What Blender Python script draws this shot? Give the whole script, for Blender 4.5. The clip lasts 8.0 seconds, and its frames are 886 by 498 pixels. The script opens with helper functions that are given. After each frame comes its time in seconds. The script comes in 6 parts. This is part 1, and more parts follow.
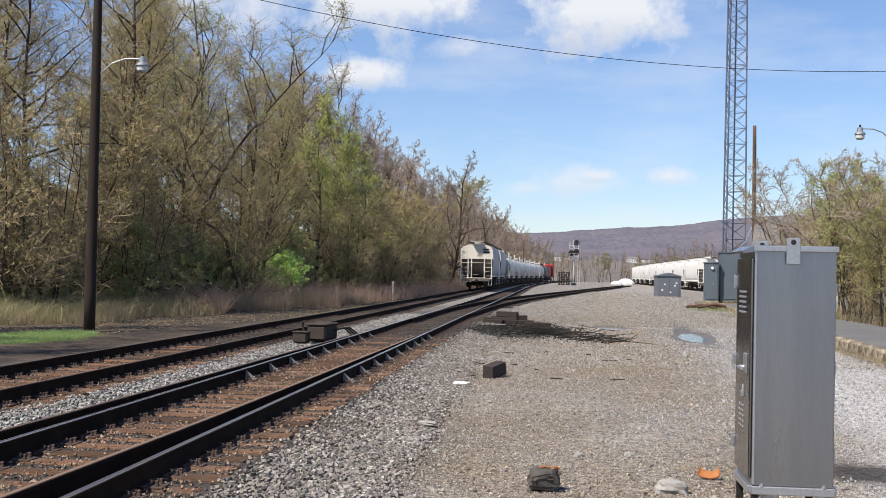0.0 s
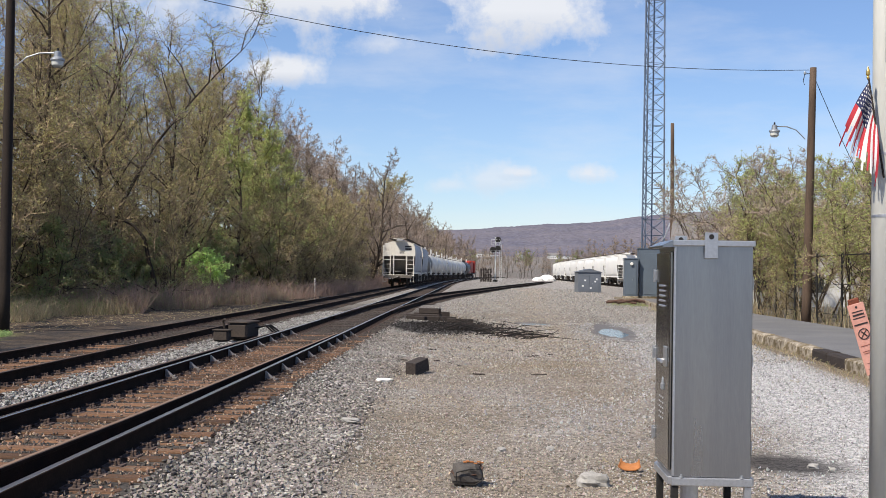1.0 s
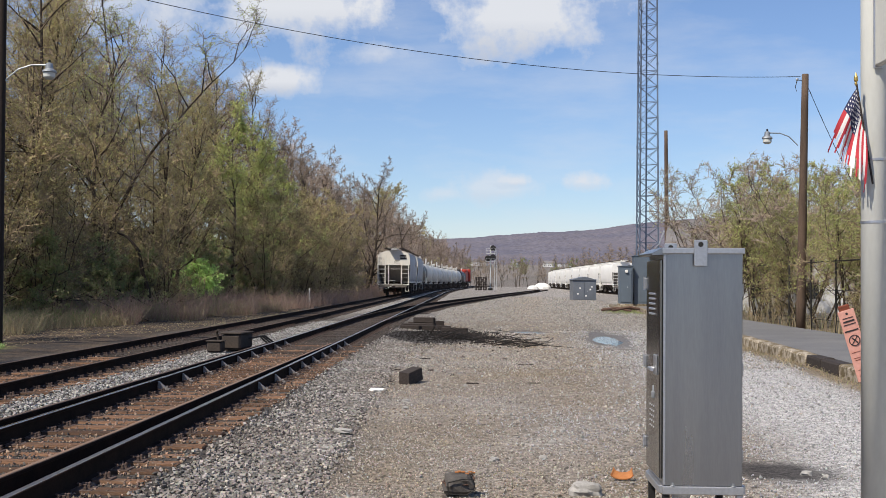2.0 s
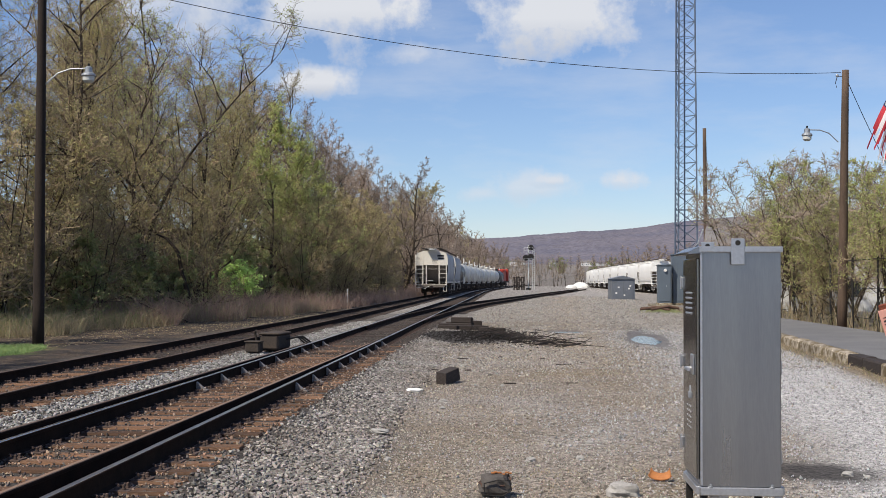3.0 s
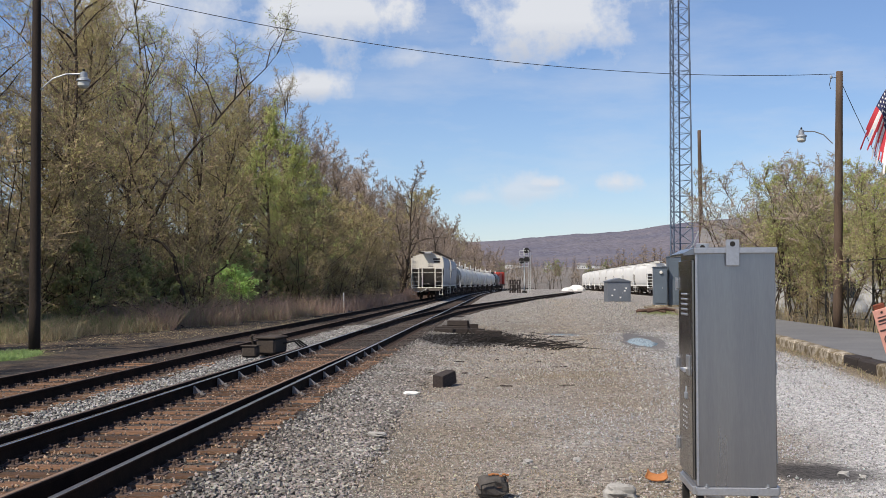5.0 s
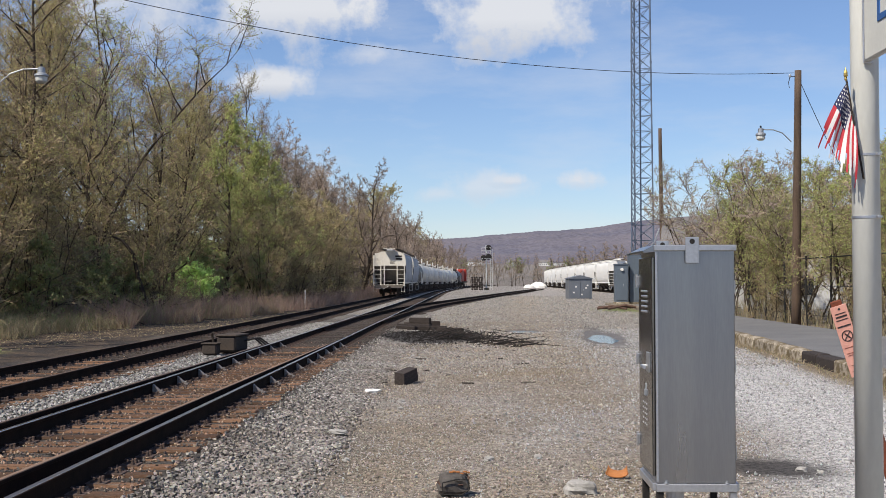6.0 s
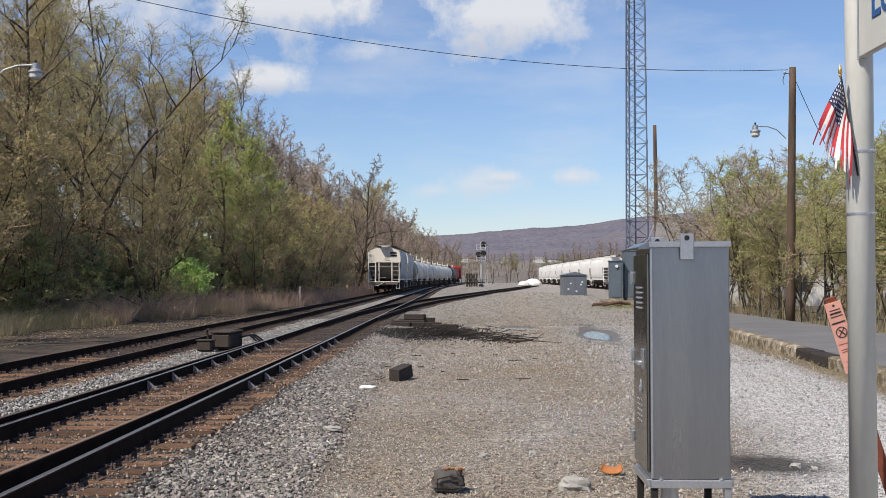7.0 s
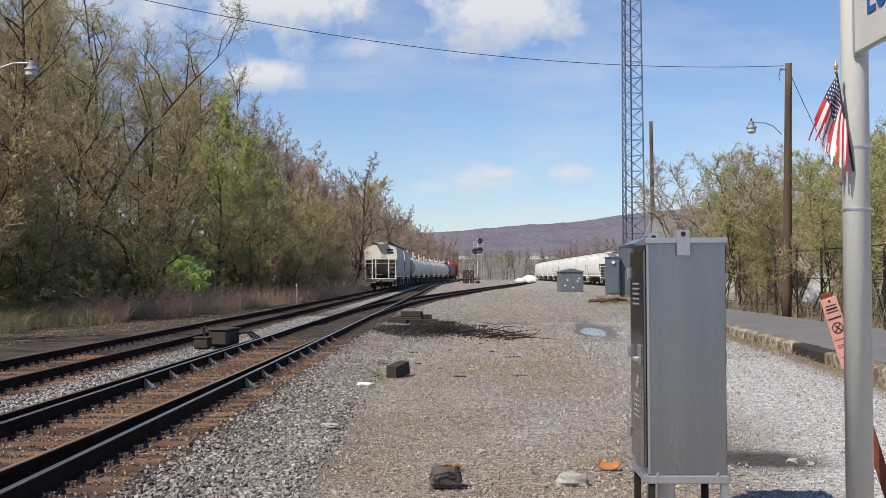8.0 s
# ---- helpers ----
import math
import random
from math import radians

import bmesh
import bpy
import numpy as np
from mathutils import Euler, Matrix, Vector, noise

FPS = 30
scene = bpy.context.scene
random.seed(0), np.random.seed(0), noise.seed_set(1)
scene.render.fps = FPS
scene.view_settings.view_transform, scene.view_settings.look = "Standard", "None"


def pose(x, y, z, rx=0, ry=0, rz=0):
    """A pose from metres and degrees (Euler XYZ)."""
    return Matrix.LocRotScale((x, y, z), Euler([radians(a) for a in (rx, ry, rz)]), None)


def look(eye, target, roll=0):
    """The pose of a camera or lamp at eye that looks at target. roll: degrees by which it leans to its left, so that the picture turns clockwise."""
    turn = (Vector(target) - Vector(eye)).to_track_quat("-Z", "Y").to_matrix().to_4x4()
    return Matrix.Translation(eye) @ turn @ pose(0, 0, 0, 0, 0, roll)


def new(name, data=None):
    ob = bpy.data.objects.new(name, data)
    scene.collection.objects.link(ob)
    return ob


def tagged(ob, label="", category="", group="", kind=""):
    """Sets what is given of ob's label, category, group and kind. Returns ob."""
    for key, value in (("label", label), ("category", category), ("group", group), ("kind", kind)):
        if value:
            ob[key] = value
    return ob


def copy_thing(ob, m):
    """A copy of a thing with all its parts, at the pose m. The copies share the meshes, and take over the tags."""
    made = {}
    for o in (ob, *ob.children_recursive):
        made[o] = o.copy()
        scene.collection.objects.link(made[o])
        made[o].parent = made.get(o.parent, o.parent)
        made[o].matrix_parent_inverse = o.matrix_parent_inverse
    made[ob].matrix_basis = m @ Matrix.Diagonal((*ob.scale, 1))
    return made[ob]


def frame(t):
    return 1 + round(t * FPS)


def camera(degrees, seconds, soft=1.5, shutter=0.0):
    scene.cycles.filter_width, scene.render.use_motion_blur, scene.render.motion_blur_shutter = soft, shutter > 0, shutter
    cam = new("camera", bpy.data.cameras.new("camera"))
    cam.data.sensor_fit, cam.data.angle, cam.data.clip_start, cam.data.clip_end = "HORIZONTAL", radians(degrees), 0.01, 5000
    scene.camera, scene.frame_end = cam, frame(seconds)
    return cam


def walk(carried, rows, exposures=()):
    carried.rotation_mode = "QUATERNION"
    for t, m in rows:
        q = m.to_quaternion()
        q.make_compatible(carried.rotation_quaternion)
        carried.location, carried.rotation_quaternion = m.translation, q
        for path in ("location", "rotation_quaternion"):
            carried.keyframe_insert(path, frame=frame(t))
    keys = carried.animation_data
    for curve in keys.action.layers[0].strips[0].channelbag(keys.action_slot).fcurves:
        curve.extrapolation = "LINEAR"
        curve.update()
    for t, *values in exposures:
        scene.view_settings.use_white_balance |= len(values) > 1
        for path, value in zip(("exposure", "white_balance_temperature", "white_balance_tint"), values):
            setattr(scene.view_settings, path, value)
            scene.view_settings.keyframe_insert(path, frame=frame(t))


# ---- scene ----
cam = camera(40.1, 8.0, soft=0.6)
# seconds, x, y, z, yaw, pitch, roll
PATH = [
    (0.0, -0.063, -0.029, 1.710, 5.127, 1.152, -1.203),
    (0.5, -0.063, -0.043, 1.709, 3.858, 1.187, -1.123),
    (1.0, -0.068, -0.023, 1.701, 1.452, 1.079, -0.908),
    (1.5, -0.051, -0.003, 1.704, 1.196, 1.053, -0.626),
    (1.7, -0.040, 0.000, 1.705, 1.030, 1.490, -0.500),
    (2.8, -0.006, 0.030, 1.708, 2.760, 1.500, -0.200),
    (3.0, -0.004, 0.034, 1.708, 3.031, 1.485, -0.196),
    (3.5, -0.010, -0.005, 1.706, 3.144, 1.479, -0.294),
    (4.0, -0.013, 0.011, 1.706, 3.142, 1.544, 0.182),
    (4.2, -0.012, 0.010, 1.706, 3.020, 1.560, 0.180),
    (5.3, -0.002, 0.000, 1.701, 2.640, 1.660, 0.100),
    (5.5, 0.000, -0.000, 1.700, 2.230, 1.653, 0.100),
    (6.0, 0.003, 0.021, 1.704, 1.054, 1.508, 0.158),
    (6.5, 0.008, 0.025, 1.702, 0.873, 1.381, 0.246),
    (7.0, 0.002, 0.022, 1.703, 0.807, 1.349, 0.148),
    (7.5, 0.001, 0.009, 1.702, 0.740, 1.286, 0.279),
    (8.0, 0.000, 0.008, 1.702, 0.650, 1.200, 0.304),
]
walk(cam, [(t, pose(x, y, z, 90 + p, r, w)) for t, x, y, z, w, p, r in PATH],
     [(0.0, 0.42), (0.6, 0.42), (1.1, 0.36), (1.7, 0.27), (3.0, 0.20), (8.0, 0.23)])

# ---- world, sun ----
SUN_DIR = Vector((-0.58, -0.56, 1.0)).normalized()


def build_world():
    world = bpy.data.worlds.new("sky")
    scene.world = world
    world.use_nodes = True
    nt = world.node_tree
    nt.nodes.clear()
    N, L = nt.nodes.new, nt.links.new

    def op(kind, a, b=None, c=None):
        n = N("ShaderNodeMath")
        n.operation = kind
        for i, v in enumerate((a, b, c)):
            if v is None:
                continue
            if isinstance(v, (int, float)):
                n.inputs[i].default_value = v
            else:
                L(v, n.inputs[i])
        return n.outputs[0]

    sky = N("ShaderNodeTexSky")
    sky.sky_type, sky.sun_disc = "NISHITA", False
    sky.sun_elevation = math.asin(SUN_DIR.z)
    sky.sun_rotation = math.atan2(SUN_DIR.x, SUN_DIR.y)
    sky.dust_density, sky.ozone_density, sky.air_density = 0.1, 3.0, 1.0
    co = N("ShaderNodeTexCoord")
    sep = N("ShaderNodeSeparateXYZ")
    L(co.outputs["Generated"], sep.inputs[0])
    dx, dy, dz = sep.outputs
    safe = op("MAXIMUM", dy, 0.02)
    u, v = op("DIVIDE", dx, safe), op("DIVIDE", dz, safe)
    puff = N("ShaderNodeTexNoise")
    puff.inputs["Scale"].default_value, puff.inputs["Detail"].default_value, puff.inputs["Roughness"].default_value = 26, 7, 0.62
    L(co.outputs["Generated"], puff.inputs["Vector"])
    wisp = N("ShaderNodeTexNoise")
    wisp.inputs["Scale"].default_value, wisp.inputs["Detail"].default_value, wisp.inputs["Roughness"].default_value = 5.0, 8, 0.6
    stretch = N("ShaderNodeMapping")
    stretch.inputs["Scale"].default_value = (1.0, 1.0, 4.0)
    L(co.outputs["Generated"], stretch.inputs["Vector"])
    L(stretch.outputs[0], wisp.inputs["Vector"])
    bump = op("MULTIPLY", op("SUBTRACT", puff.outputs[0], 0.5), 2.9)
    # cumulus banks: centre and half size as slopes, density
    total, shade = None, None
    for cu, cv, a, b, dens in (
        (-0.140, 0.232, 0.110, 0.044, 1.0), (0.040, 0.222, 0.078, 0.036, 1.0), (-0.300, 0.240, 0.12, 0.05, 0.7),
        (-0.160, 0.166, 0.034, 0.013, 0.95), (-0.075, 0.190, 0.04, 0.010, 0.45), (0.020, 0.078, 0.050, 0.013, 0.55),
        (0.092, 0.083, 0.022, 0.009, 0.85), (0.038, 0.083, 0.018, 0.007, 0.8), (-0.020, 0.072, 0.022, 0.008, 0.5),
    ):
        e = op("SQRT", op("ADD", op("POWER", op("DIVIDE", op("SUBTRACT", u, cu), a), 2.0),
                          op("POWER", op("DIVIDE", op("SUBTRACT", v, cv), b), 2.0)))
        m = op("MULTIPLY", op("SMOOTH_MIN", op("MAXIMUM", op("MULTIPLY", op("SUBTRACT", op("ADD", 1.05, bump), e), 1.25), 0.0), 1.0, 0.3), dens)
        low = op("MULTIPLY", m, op("MAXIMUM", op("MULTIPLY", op("SUBTRACT", cv - 0.15 * b, v), 0.9 / b), 0.0))
        total = m if total is None else op("MAXIMUM", total, m)
        shade = low if shade is None else op("MAXIMUM", shade, low)
    veil = op("MULTIPLY", op("MAXIMUM", op("SUBTRACT", wisp.outputs[0], 0.47), 0.0), 1.3)
    cover = op("MINIMUM", op("ADD", total, veil), 1.0)
    tone = N("ShaderNodeMix")
    tone.data_type = "RGBA"
    tone.inputs["A"].default_value = (0.635, 0.655, 0.70, 1)
    tone.inputs["B"].default_value = (0.37, 0.415, 0.51, 1)
    L(op("MINIMUM", shade, 0.8), tone.inputs["Factor"])
    cool = N("ShaderNodeMix")
    cool.data_type, cool.blend_type = "RGBA", "MULTIPLY"
    cool.inputs["Factor"].default_value = 1.0
    L(sky.outputs[0], cool.inputs["A"])
    cool.inputs["B"].default_value = (0.085, 0.089, 0.1045, 1)
    mix = N("ShaderNodeMix")
    mix.data_type = "RGBA"
    L(cover, mix.inputs["Factor"])
    L(cool.outputs["Result"], mix.inputs["A"])
    L(tone.outputs["Result"], mix.inputs["B"])
    bg = N("ShaderNodeBackground")
    bg.inputs["Strength"].default_value = 1.0
    L(mix.outputs["Result"], bg.inputs["Color"])
    out = N("ShaderNodeOutputWorld")
    L(bg.outputs[0], out.inputs["Surface"])


build_world()
sun = new("sun", bpy.data.lights.new("sun", "SUN"))
sun.data.energy, sun.data.angle, sun.data.color = 5.0, radians(0.55), (1.0, 0.912, 0.785)
sun.matrix_world = look(SUN_DIR * 60, (0, 0, 0))


# ---- materials ----
def material(name, c1, c2, rough=0.8, metal=0.0, scale=3.0, fine=40.0, bump=0.3, dist=0.01, grain=0.35, stretch=(1, 1, 1), each=0.0, c3=None, spots=0.0, spec=0.3):
    """Two-scale noise colour with bump; each: variation from object to object; c3: patches of wear covering about spots."""
    m = bpy.data.materials.new(name)
    m.use_nodes = True
    nt = m.node_tree
    N, L = nt.nodes.new, nt.links.new
    b = nt.nodes["Principled BSDF"]
    co, mp = N("ShaderNodeTexCoord"), N("ShaderNodeMapping")
    mp.inputs["Scale"].default_value = stretch
    L(co.outputs["Object"], mp.inputs["Vector"])

    def nz(s, d=4, r=0.6):
        n = N("ShaderNodeTexNoise")
        n.inputs["Scale"].default_value, n.inputs["Detail"].default_value, n.inputs["Roughness"].default_value = s, d, r
        L(mp.outputs[0], n.inputs["Vector"])
        return n.outputs[0]

    def mixc(fac, a, bb, mode="MIX"):
        n = N("ShaderNodeMix")
        n.data_type, n.blend_type = "RGBA", mode
        for key, v in (("Factor", fac), ("A", a), ("B", bb)):
            if isinstance(v, tuple):
                n.inputs[key].default_value = (*v, 1)
            elif isinstance(v, (int, float)):
                n.inputs[key].default_value = v
            else:
                L(v, n.inputs[key])
        return n.outputs["Result"]

    def ramp(v, lo, hi):
        n = N("ShaderNodeMapRange")
        n.inputs["From Min"].default_value, n.inputs["From Max"].default_value = lo, hi
        L(v, n.inputs["Value"])
        return n.outputs[0]

    big, small = nz(scale), nz(fine, 3)
    col = mixc(ramp(big, 0.3, 0.7), c1, c2)
    lo = 1 - grain
    g = N("ShaderNodeMapRange")
    g.inputs["From Min"].default_value, g.inputs["From Max"].default_value = 0.25, 0.75
    g.inputs["To Min"].default_value, g.inputs["To Max"].default_value = lo, 1 + grain * 0.6
    L(small, g.inputs["Value"])
    grey = N("ShaderNodeCombineColor")
    for i in range(3):
        L(g.outputs[0], grey.inputs[i])
    col = mixc(1.0, col, grey.outputs[0], "MULTIPLY")
    if c3:
        col = mixc(ramp(nz(scale * 1.7 + 0.3, 6, 0.7), 0.66 - spots * 0.35, 0.72 - spots * 0.3), col, c3)
    if each:
        info = N("ShaderNodeObjectInfo")
        r = N("ShaderNodeMapRange")
        r.inputs["To Min"].default_value, r.inputs["To Max"].default_value = 1 - each, 1 + each
        L(info.outputs["Random"], r.inputs["Value"])
        gg = N("ShaderNodeCombineColor")
        for i in range(3):
            L(r.outputs[0], gg.inputs[i])
        col = mixc(1.0, col, gg.outputs[0], "MULTIPLY")
    L(col, b.inputs["Base Color"])
    b.inputs["Metallic"].default_value = metal
    b.inputs["Specular IOR Level"].default_value = spec
    rr = N("ShaderNodeMapRange")
    rr.inputs["To Min"].default_value, rr.inputs["To Max"].default_value = max(0.03, rough - 0.1), min(1, rough + 0.1)
    L(big, rr.inputs["Value"])
    L(rr.outputs[0], b.inputs["Roughness"])
    if bump:
        bp = N("ShaderNodeBump")
        bp.inputs["Strength"].default_value, bp.inputs["Distance"].default_value = bump, dist
        L(small, bp.inputs["Height"])
        L(bp.outputs[0], b.inputs["Normal"])
    return m


def stone_material(name, colours, rough=0.9, drift=None):
    """Loose stones: each one takes its own tone, with fine grain."""
    m = bpy.data.materials.new(name)
    m.use_nodes = True
    nt = m.node_tree
    N, L = nt.nodes.new, nt.links.new
    b = nt.nodes["Principled BSDF"]
    geo, rampn = N("ShaderNodeNewGeometry"), N("ShaderNodeValToRGB")
    L(geo.outputs["Random Per Island"], rampn.inputs["Fac"])
    cr = rampn.color_ramp
    while len(cr.elements) < len(colours):
        cr.elements.new(0.5)
    for i, c in enumerate(colours):
        cr.elements[i].position = i / (len(colours) - 1)
        cr.elements[i].color = (*c, 1)
    co, n = N("ShaderNodeTexCoord"), N("ShaderNodeTexNoise")
    n.inputs["Scale"].default_value = 60
    L(co.outputs["Object"], n.inputs["Vector"])
    mx = N("ShaderNodeMix")
    mx.data_type, mx.blend_type = "RGBA", "OVERLAY"
    mx.inputs["Factor"].default_value = 0.5
    L(rampn.outputs[0], mx.inputs["A"])
    L(n.outputs["Color"], mx.inputs["B"])
    hs = N("ShaderNodeHueSaturation")
    hs.inputs["Saturation"].default_value = 0.75
    L(mx.outputs["Result"], hs.inputs["Color"])
    last = hs.outputs[0]
    if drift:
        # slow change of tint over the ground
        big, rg, tint = N("ShaderNodeTexNoise"), N("ShaderNodeMapRange"), N("ShaderNodeMix")
        big.inputs["Scale"].default_value, big.inputs["Detail"].default_value = 0.55, 4
        L(co.outputs["Object"], big.inputs["Vector"])
        rg.inputs["From Min"].default_value, rg.inputs["From Max"].default_value = 0.38, 0.62
        L(big.outputs[0], rg.inputs["Value"])
        tint.data_type = "RGBA"
        tint.inputs["A"].default_value, tint.inputs["B"].default_value = (*drift[0], 1), (*drift[1], 1)
        L(rg.outputs[0], tint.inputs["Factor"])
        wash = N("ShaderNodeMix")
        wash.data_type, wash.blend_type = "RGBA", "MULTIPLY"
        wash.inputs["Factor"].default_value = 1.0
        L(last, wash.inputs["A"])
        L(tint.outputs["Result"], wash.inputs["B"])
        last = wash.outputs["Result"]
    L(last, b.inputs["Base Color"])
    b.inputs["Roughness"].default_value = rough
    return m


def leaf_material(name, colours):
    m = stone_material(name, colours, 0.6)
    nt = m.node_tree
    b = nt.nodes["Principled BSDF"]
    tr = nt.nodes.new("ShaderNodeBsdfTranslucent")
    mix = nt.nodes.new("ShaderNodeMixShader")
    mix.inputs[0].default_value = 0.5
    nt.links.new(b.inputs["Base Color"].links[0].from_socket, tr.inputs["Color"])
    nt.links.new(b.outputs[0], mix.inputs[1])
    nt.links.new(tr.outputs[0], mix.inputs[2])
    nt.links.new(mix.outputs[0], nt.nodes["Material Output"].inputs["Surface"])
    return m


M_RAIL_SIDE = material("rusty_rail_steel", (0.030, 0.017, 0.011), (0.015, 0.010, 0.008), 0.95, 0, 3, 60, 0.4, 0.004, spec=0.1)
M_RAIL_TOP = material("polished_rail_head", (0.66, 0.58, 0.53), (0.54, 0.47, 0.43), 0.30, 1.0, 2, 80, 0.05, 0.001, 0.15, (1, 0.05, 1))
# dark tone also holds the woods mirrored in the west line's heads
M_RAIL_DARK = material("rusted_woods_reflection_rail_head", (0.15, 0.105, 0.08), (0.10, 0.07, 0.055), 0.75, 0.2, 2, 80, 0.05, 0.001, 0.2, (1, 0.05, 1))
M_RAIL_RUST = material("rusted_rail_head", (0.27, 0.18, 0.125), (0.20, 0.13, 0.09), 0.7, 0.2, 2, 80, 0.05, 0.001, 0.2, (1, 0.05, 1))
M_GALV_DULL = material("worn_cast_steel", (0.30, 0.27, 0.25), (0.18, 0.16, 0.15), 0.6, 0.3, 9, 60, 0.2, 0.003, 0.3)
M_TIE = material("weathered_oak_tie", (0.20, 0.105, 0.058), (0.11, 0.066, 0.043), 0.9, 0, 3, 26, 0.9, 0.014, 0.6, (0.6, 6, 6), 0.5, (0.17, 0.135, 0.105), 0.2)
M_TIE_DARK = material("oil_blackened_tie", (0.060, 0.044, 0.035), (0.036, 0.028, 0.024), 0.9, 0, 3, 26, 0.9, 0.014, 0.5, (0.6, 6, 6), 0.4, (0.12, 0.075, 0.05), 0.2)
M_PLATE = material("rusty_tie_plate", (0.15, 0.10, 0.08), (0.07, 0.05, 0.042), 0.85, 0, 8, 90, 0.3, 0.003)
M_BALLAST = stone_material("grey_ballast_stone", [(0.055, 0.05, 0.047), (0.25, 0.23, 0.212), (0.09, 0.082, 0.076), (0.44, 0.41, 0.375), (0.15, 0.137, 0.126), (0.31, 0.285, 0.26), (0.075, 0.065, 0.057)], 0.9, ((0.9, 0.84, 0.78), (1.1, 1.08, 1.05)))
M_BALLAST_PALE = stone_material("pale_ballast_stone", [(0.34, 0.32, 0.295), (0.15, 0.138, 0.126), (0.46, 0.44, 0.40), (0.22, 0.205, 0.185), (0.09, 0.08, 0.072)])
M_GRAVEL = stone_material("tan_yard_gravel", [(0.37, 0.33, 0.285), (0.12, 0.105, 0.09), (0.43, 0.385, 0.325), (0.25, 0.21, 0.165), (0.50, 0.455, 0.385), (0.14, 0.115, 0.088), (0.33, 0.302, 0.27)], 0.9, ((0.98, 0.90, 0.79), (1.06, 1.05, 1.07)))
M_BARK = material("grey_brown_bark", (0.04, 0.029, 0.021), (0.08, 0.06, 0.043), 0.95, 0, 2, 24, 0.8, 0.02, 0.4, (3, 3, 0.7), 0.25)
M_TWIG_GREY = material("grey_bare_twigs", (0.25, 0.19, 0.15), (0.37, 0.30, 0.245), 0.95, 0, 1, 9, 0, 0.01, 0.3, (1, 1, 1), 0.3)
M_TWIG = material("bare_twigs", (0.235, 0.175, 0.108), (0.35, 0.27, 0.175), 0.95, 0, 1, 9, 0, 0.01, 0.3, (1, 1, 1), 0.3)
M_LEAF_OLIVE = leaf_material("olive_spring_buds", [(0.45, 0.38, 0.075), (0.55, 0.48, 0.10), (0.34, 0.31, 0.06), (0.49, 0.37, 0.11)])
M_LEAF_TAN = leaf_material("russet_tan_buds", [(0.36, 0.23, 0.09), (0.28, 0.165, 0.075), (0.42, 0.30, 0.10), (0.25, 0.18, 0.08)])
M_LEAF_YELLOW = leaf_material("yellow_green_young_leaves", [(0.46, 0.52, 0.06), (0.36, 0.43, 0.045), (0.56, 0.60, 0.09), (0.29, 0.35, 0.045)])
M_LEAF_GREEN = leaf_material("green_understory_leaves", [(0.24, 0.31, 0.06), (0.34, 0.38, 0.09), (0.16, 0.22, 0.045), (0.40, 0.38, 0.12)])
M_LEAF_BRIGHT = leaf_material("bright_green_leaves", [(0.48, 0.74, 0.09), (0.58, 0.82, 0.13), (0.36, 0.60, 0.07)])
M_DRY = leaf_material("dry_tan_grass", [(0.46, 0.34, 0.16), (0.33, 0.25, 0.115), (0.55, 0.43, 0.21), (0.26, 0.19, 0.09), (0.32, 0.33, 0.10)])
M_BRAMBLE = leaf_material("russet_bramble_canes", [(0.40, 0.23, 0.16), (0.27, 0.16, 0.11), (0.48, 0.29, 0.20), (0.36, 0.25, 0.16)])
M_GRASS = leaf_material("spring_grass", [(0.22, 0.36, 0.05), (0.30, 0.46, 0.08), (0.15, 0.26, 0.04)])
M_POLE = material("dark_creosoted_pole", (0.022, 0.016, 0.013), (0.040, 0.029, 0.023), 0.9, 0, 2, 30, 0.6, 0.01, 0.4, (4, 4, 0.4))
M_POLE_BROWN = material("brown_weathered_pole", (0.125, 0.085, 0.06), (0.075, 0.052, 0.038), 0.9, 0, 2, 30, 0.6, 0.01, 0.4, (4, 4, 0.4))
M_SILVER = material("silver_aluminium_paint", (0.60, 0.61, 0.60), (0.50, 0.51, 0.50), 0.5, 0.1, 2, 30, 0.1, 0.002, 0.12)
M_GALV = material("galvanised_steel", (0.40, 0.42, 0.44), (0.30, 0.32, 0.34), 0.5, 0.6, 2, 30, 0.1, 0.002, 0.2)
M_TOWER = material("blue_grey_galvanised_tower", (0.15, 0.185, 0.25), (0.11, 0.14, 0.19), 0.6, 0.3, 1, 20, 0.1, 0.002, 0.2)
M_ALU = material("brushed_aluminium", (0.40, 0.405, 0.42), (0.31, 0.313, 0.328), 0.30, 1.0, 1.2, 40, 0.03, 0.0006, 0.07, (3.0, 3.0, 0.3))
# darker than the body: reflected dark trees are put into the door's colour
M_ALU_DOOR = material("aluminium_dark_tree_reflection", (0.30, 0.295, 0.285), (0.24, 0.236, 0.23), 0.22, 1.0, 1.6, 30, 0.05, 0.001, 0.08, (5.0, 5.0, 0.35), 0, (0.20, 0.195, 0.19), 0.15)
M_ALU_TRIM = material("aluminium_trim", (0.58, 0.585, 0.60), (0.48, 0.485, 0.50), 0.42, 0.9, 3, 50, 0.1, 0.001, 0.12)
M_DARK = material("black_steel", (0.020, 0.019, 0.018), (0.032, 0.029, 0.027), 0.65, 0.2, 3, 40, 0.3, 0.003)
M_SIGNPOLE = material("cream_painted_pole", (0.60, 0.60, 0.555), (0.54, 0.545, 0.51), 0.38, 0, 1.2, 30, 0.06, 0.001, 0.06, (1, 1, 0.3))
M_SIGN = material("off_white_sign_face", (0.58, 0.575, 0.52), (0.53, 0.525, 0.48), 0.4, 0, 2, 40, 0.03, 0.001, 0.05)
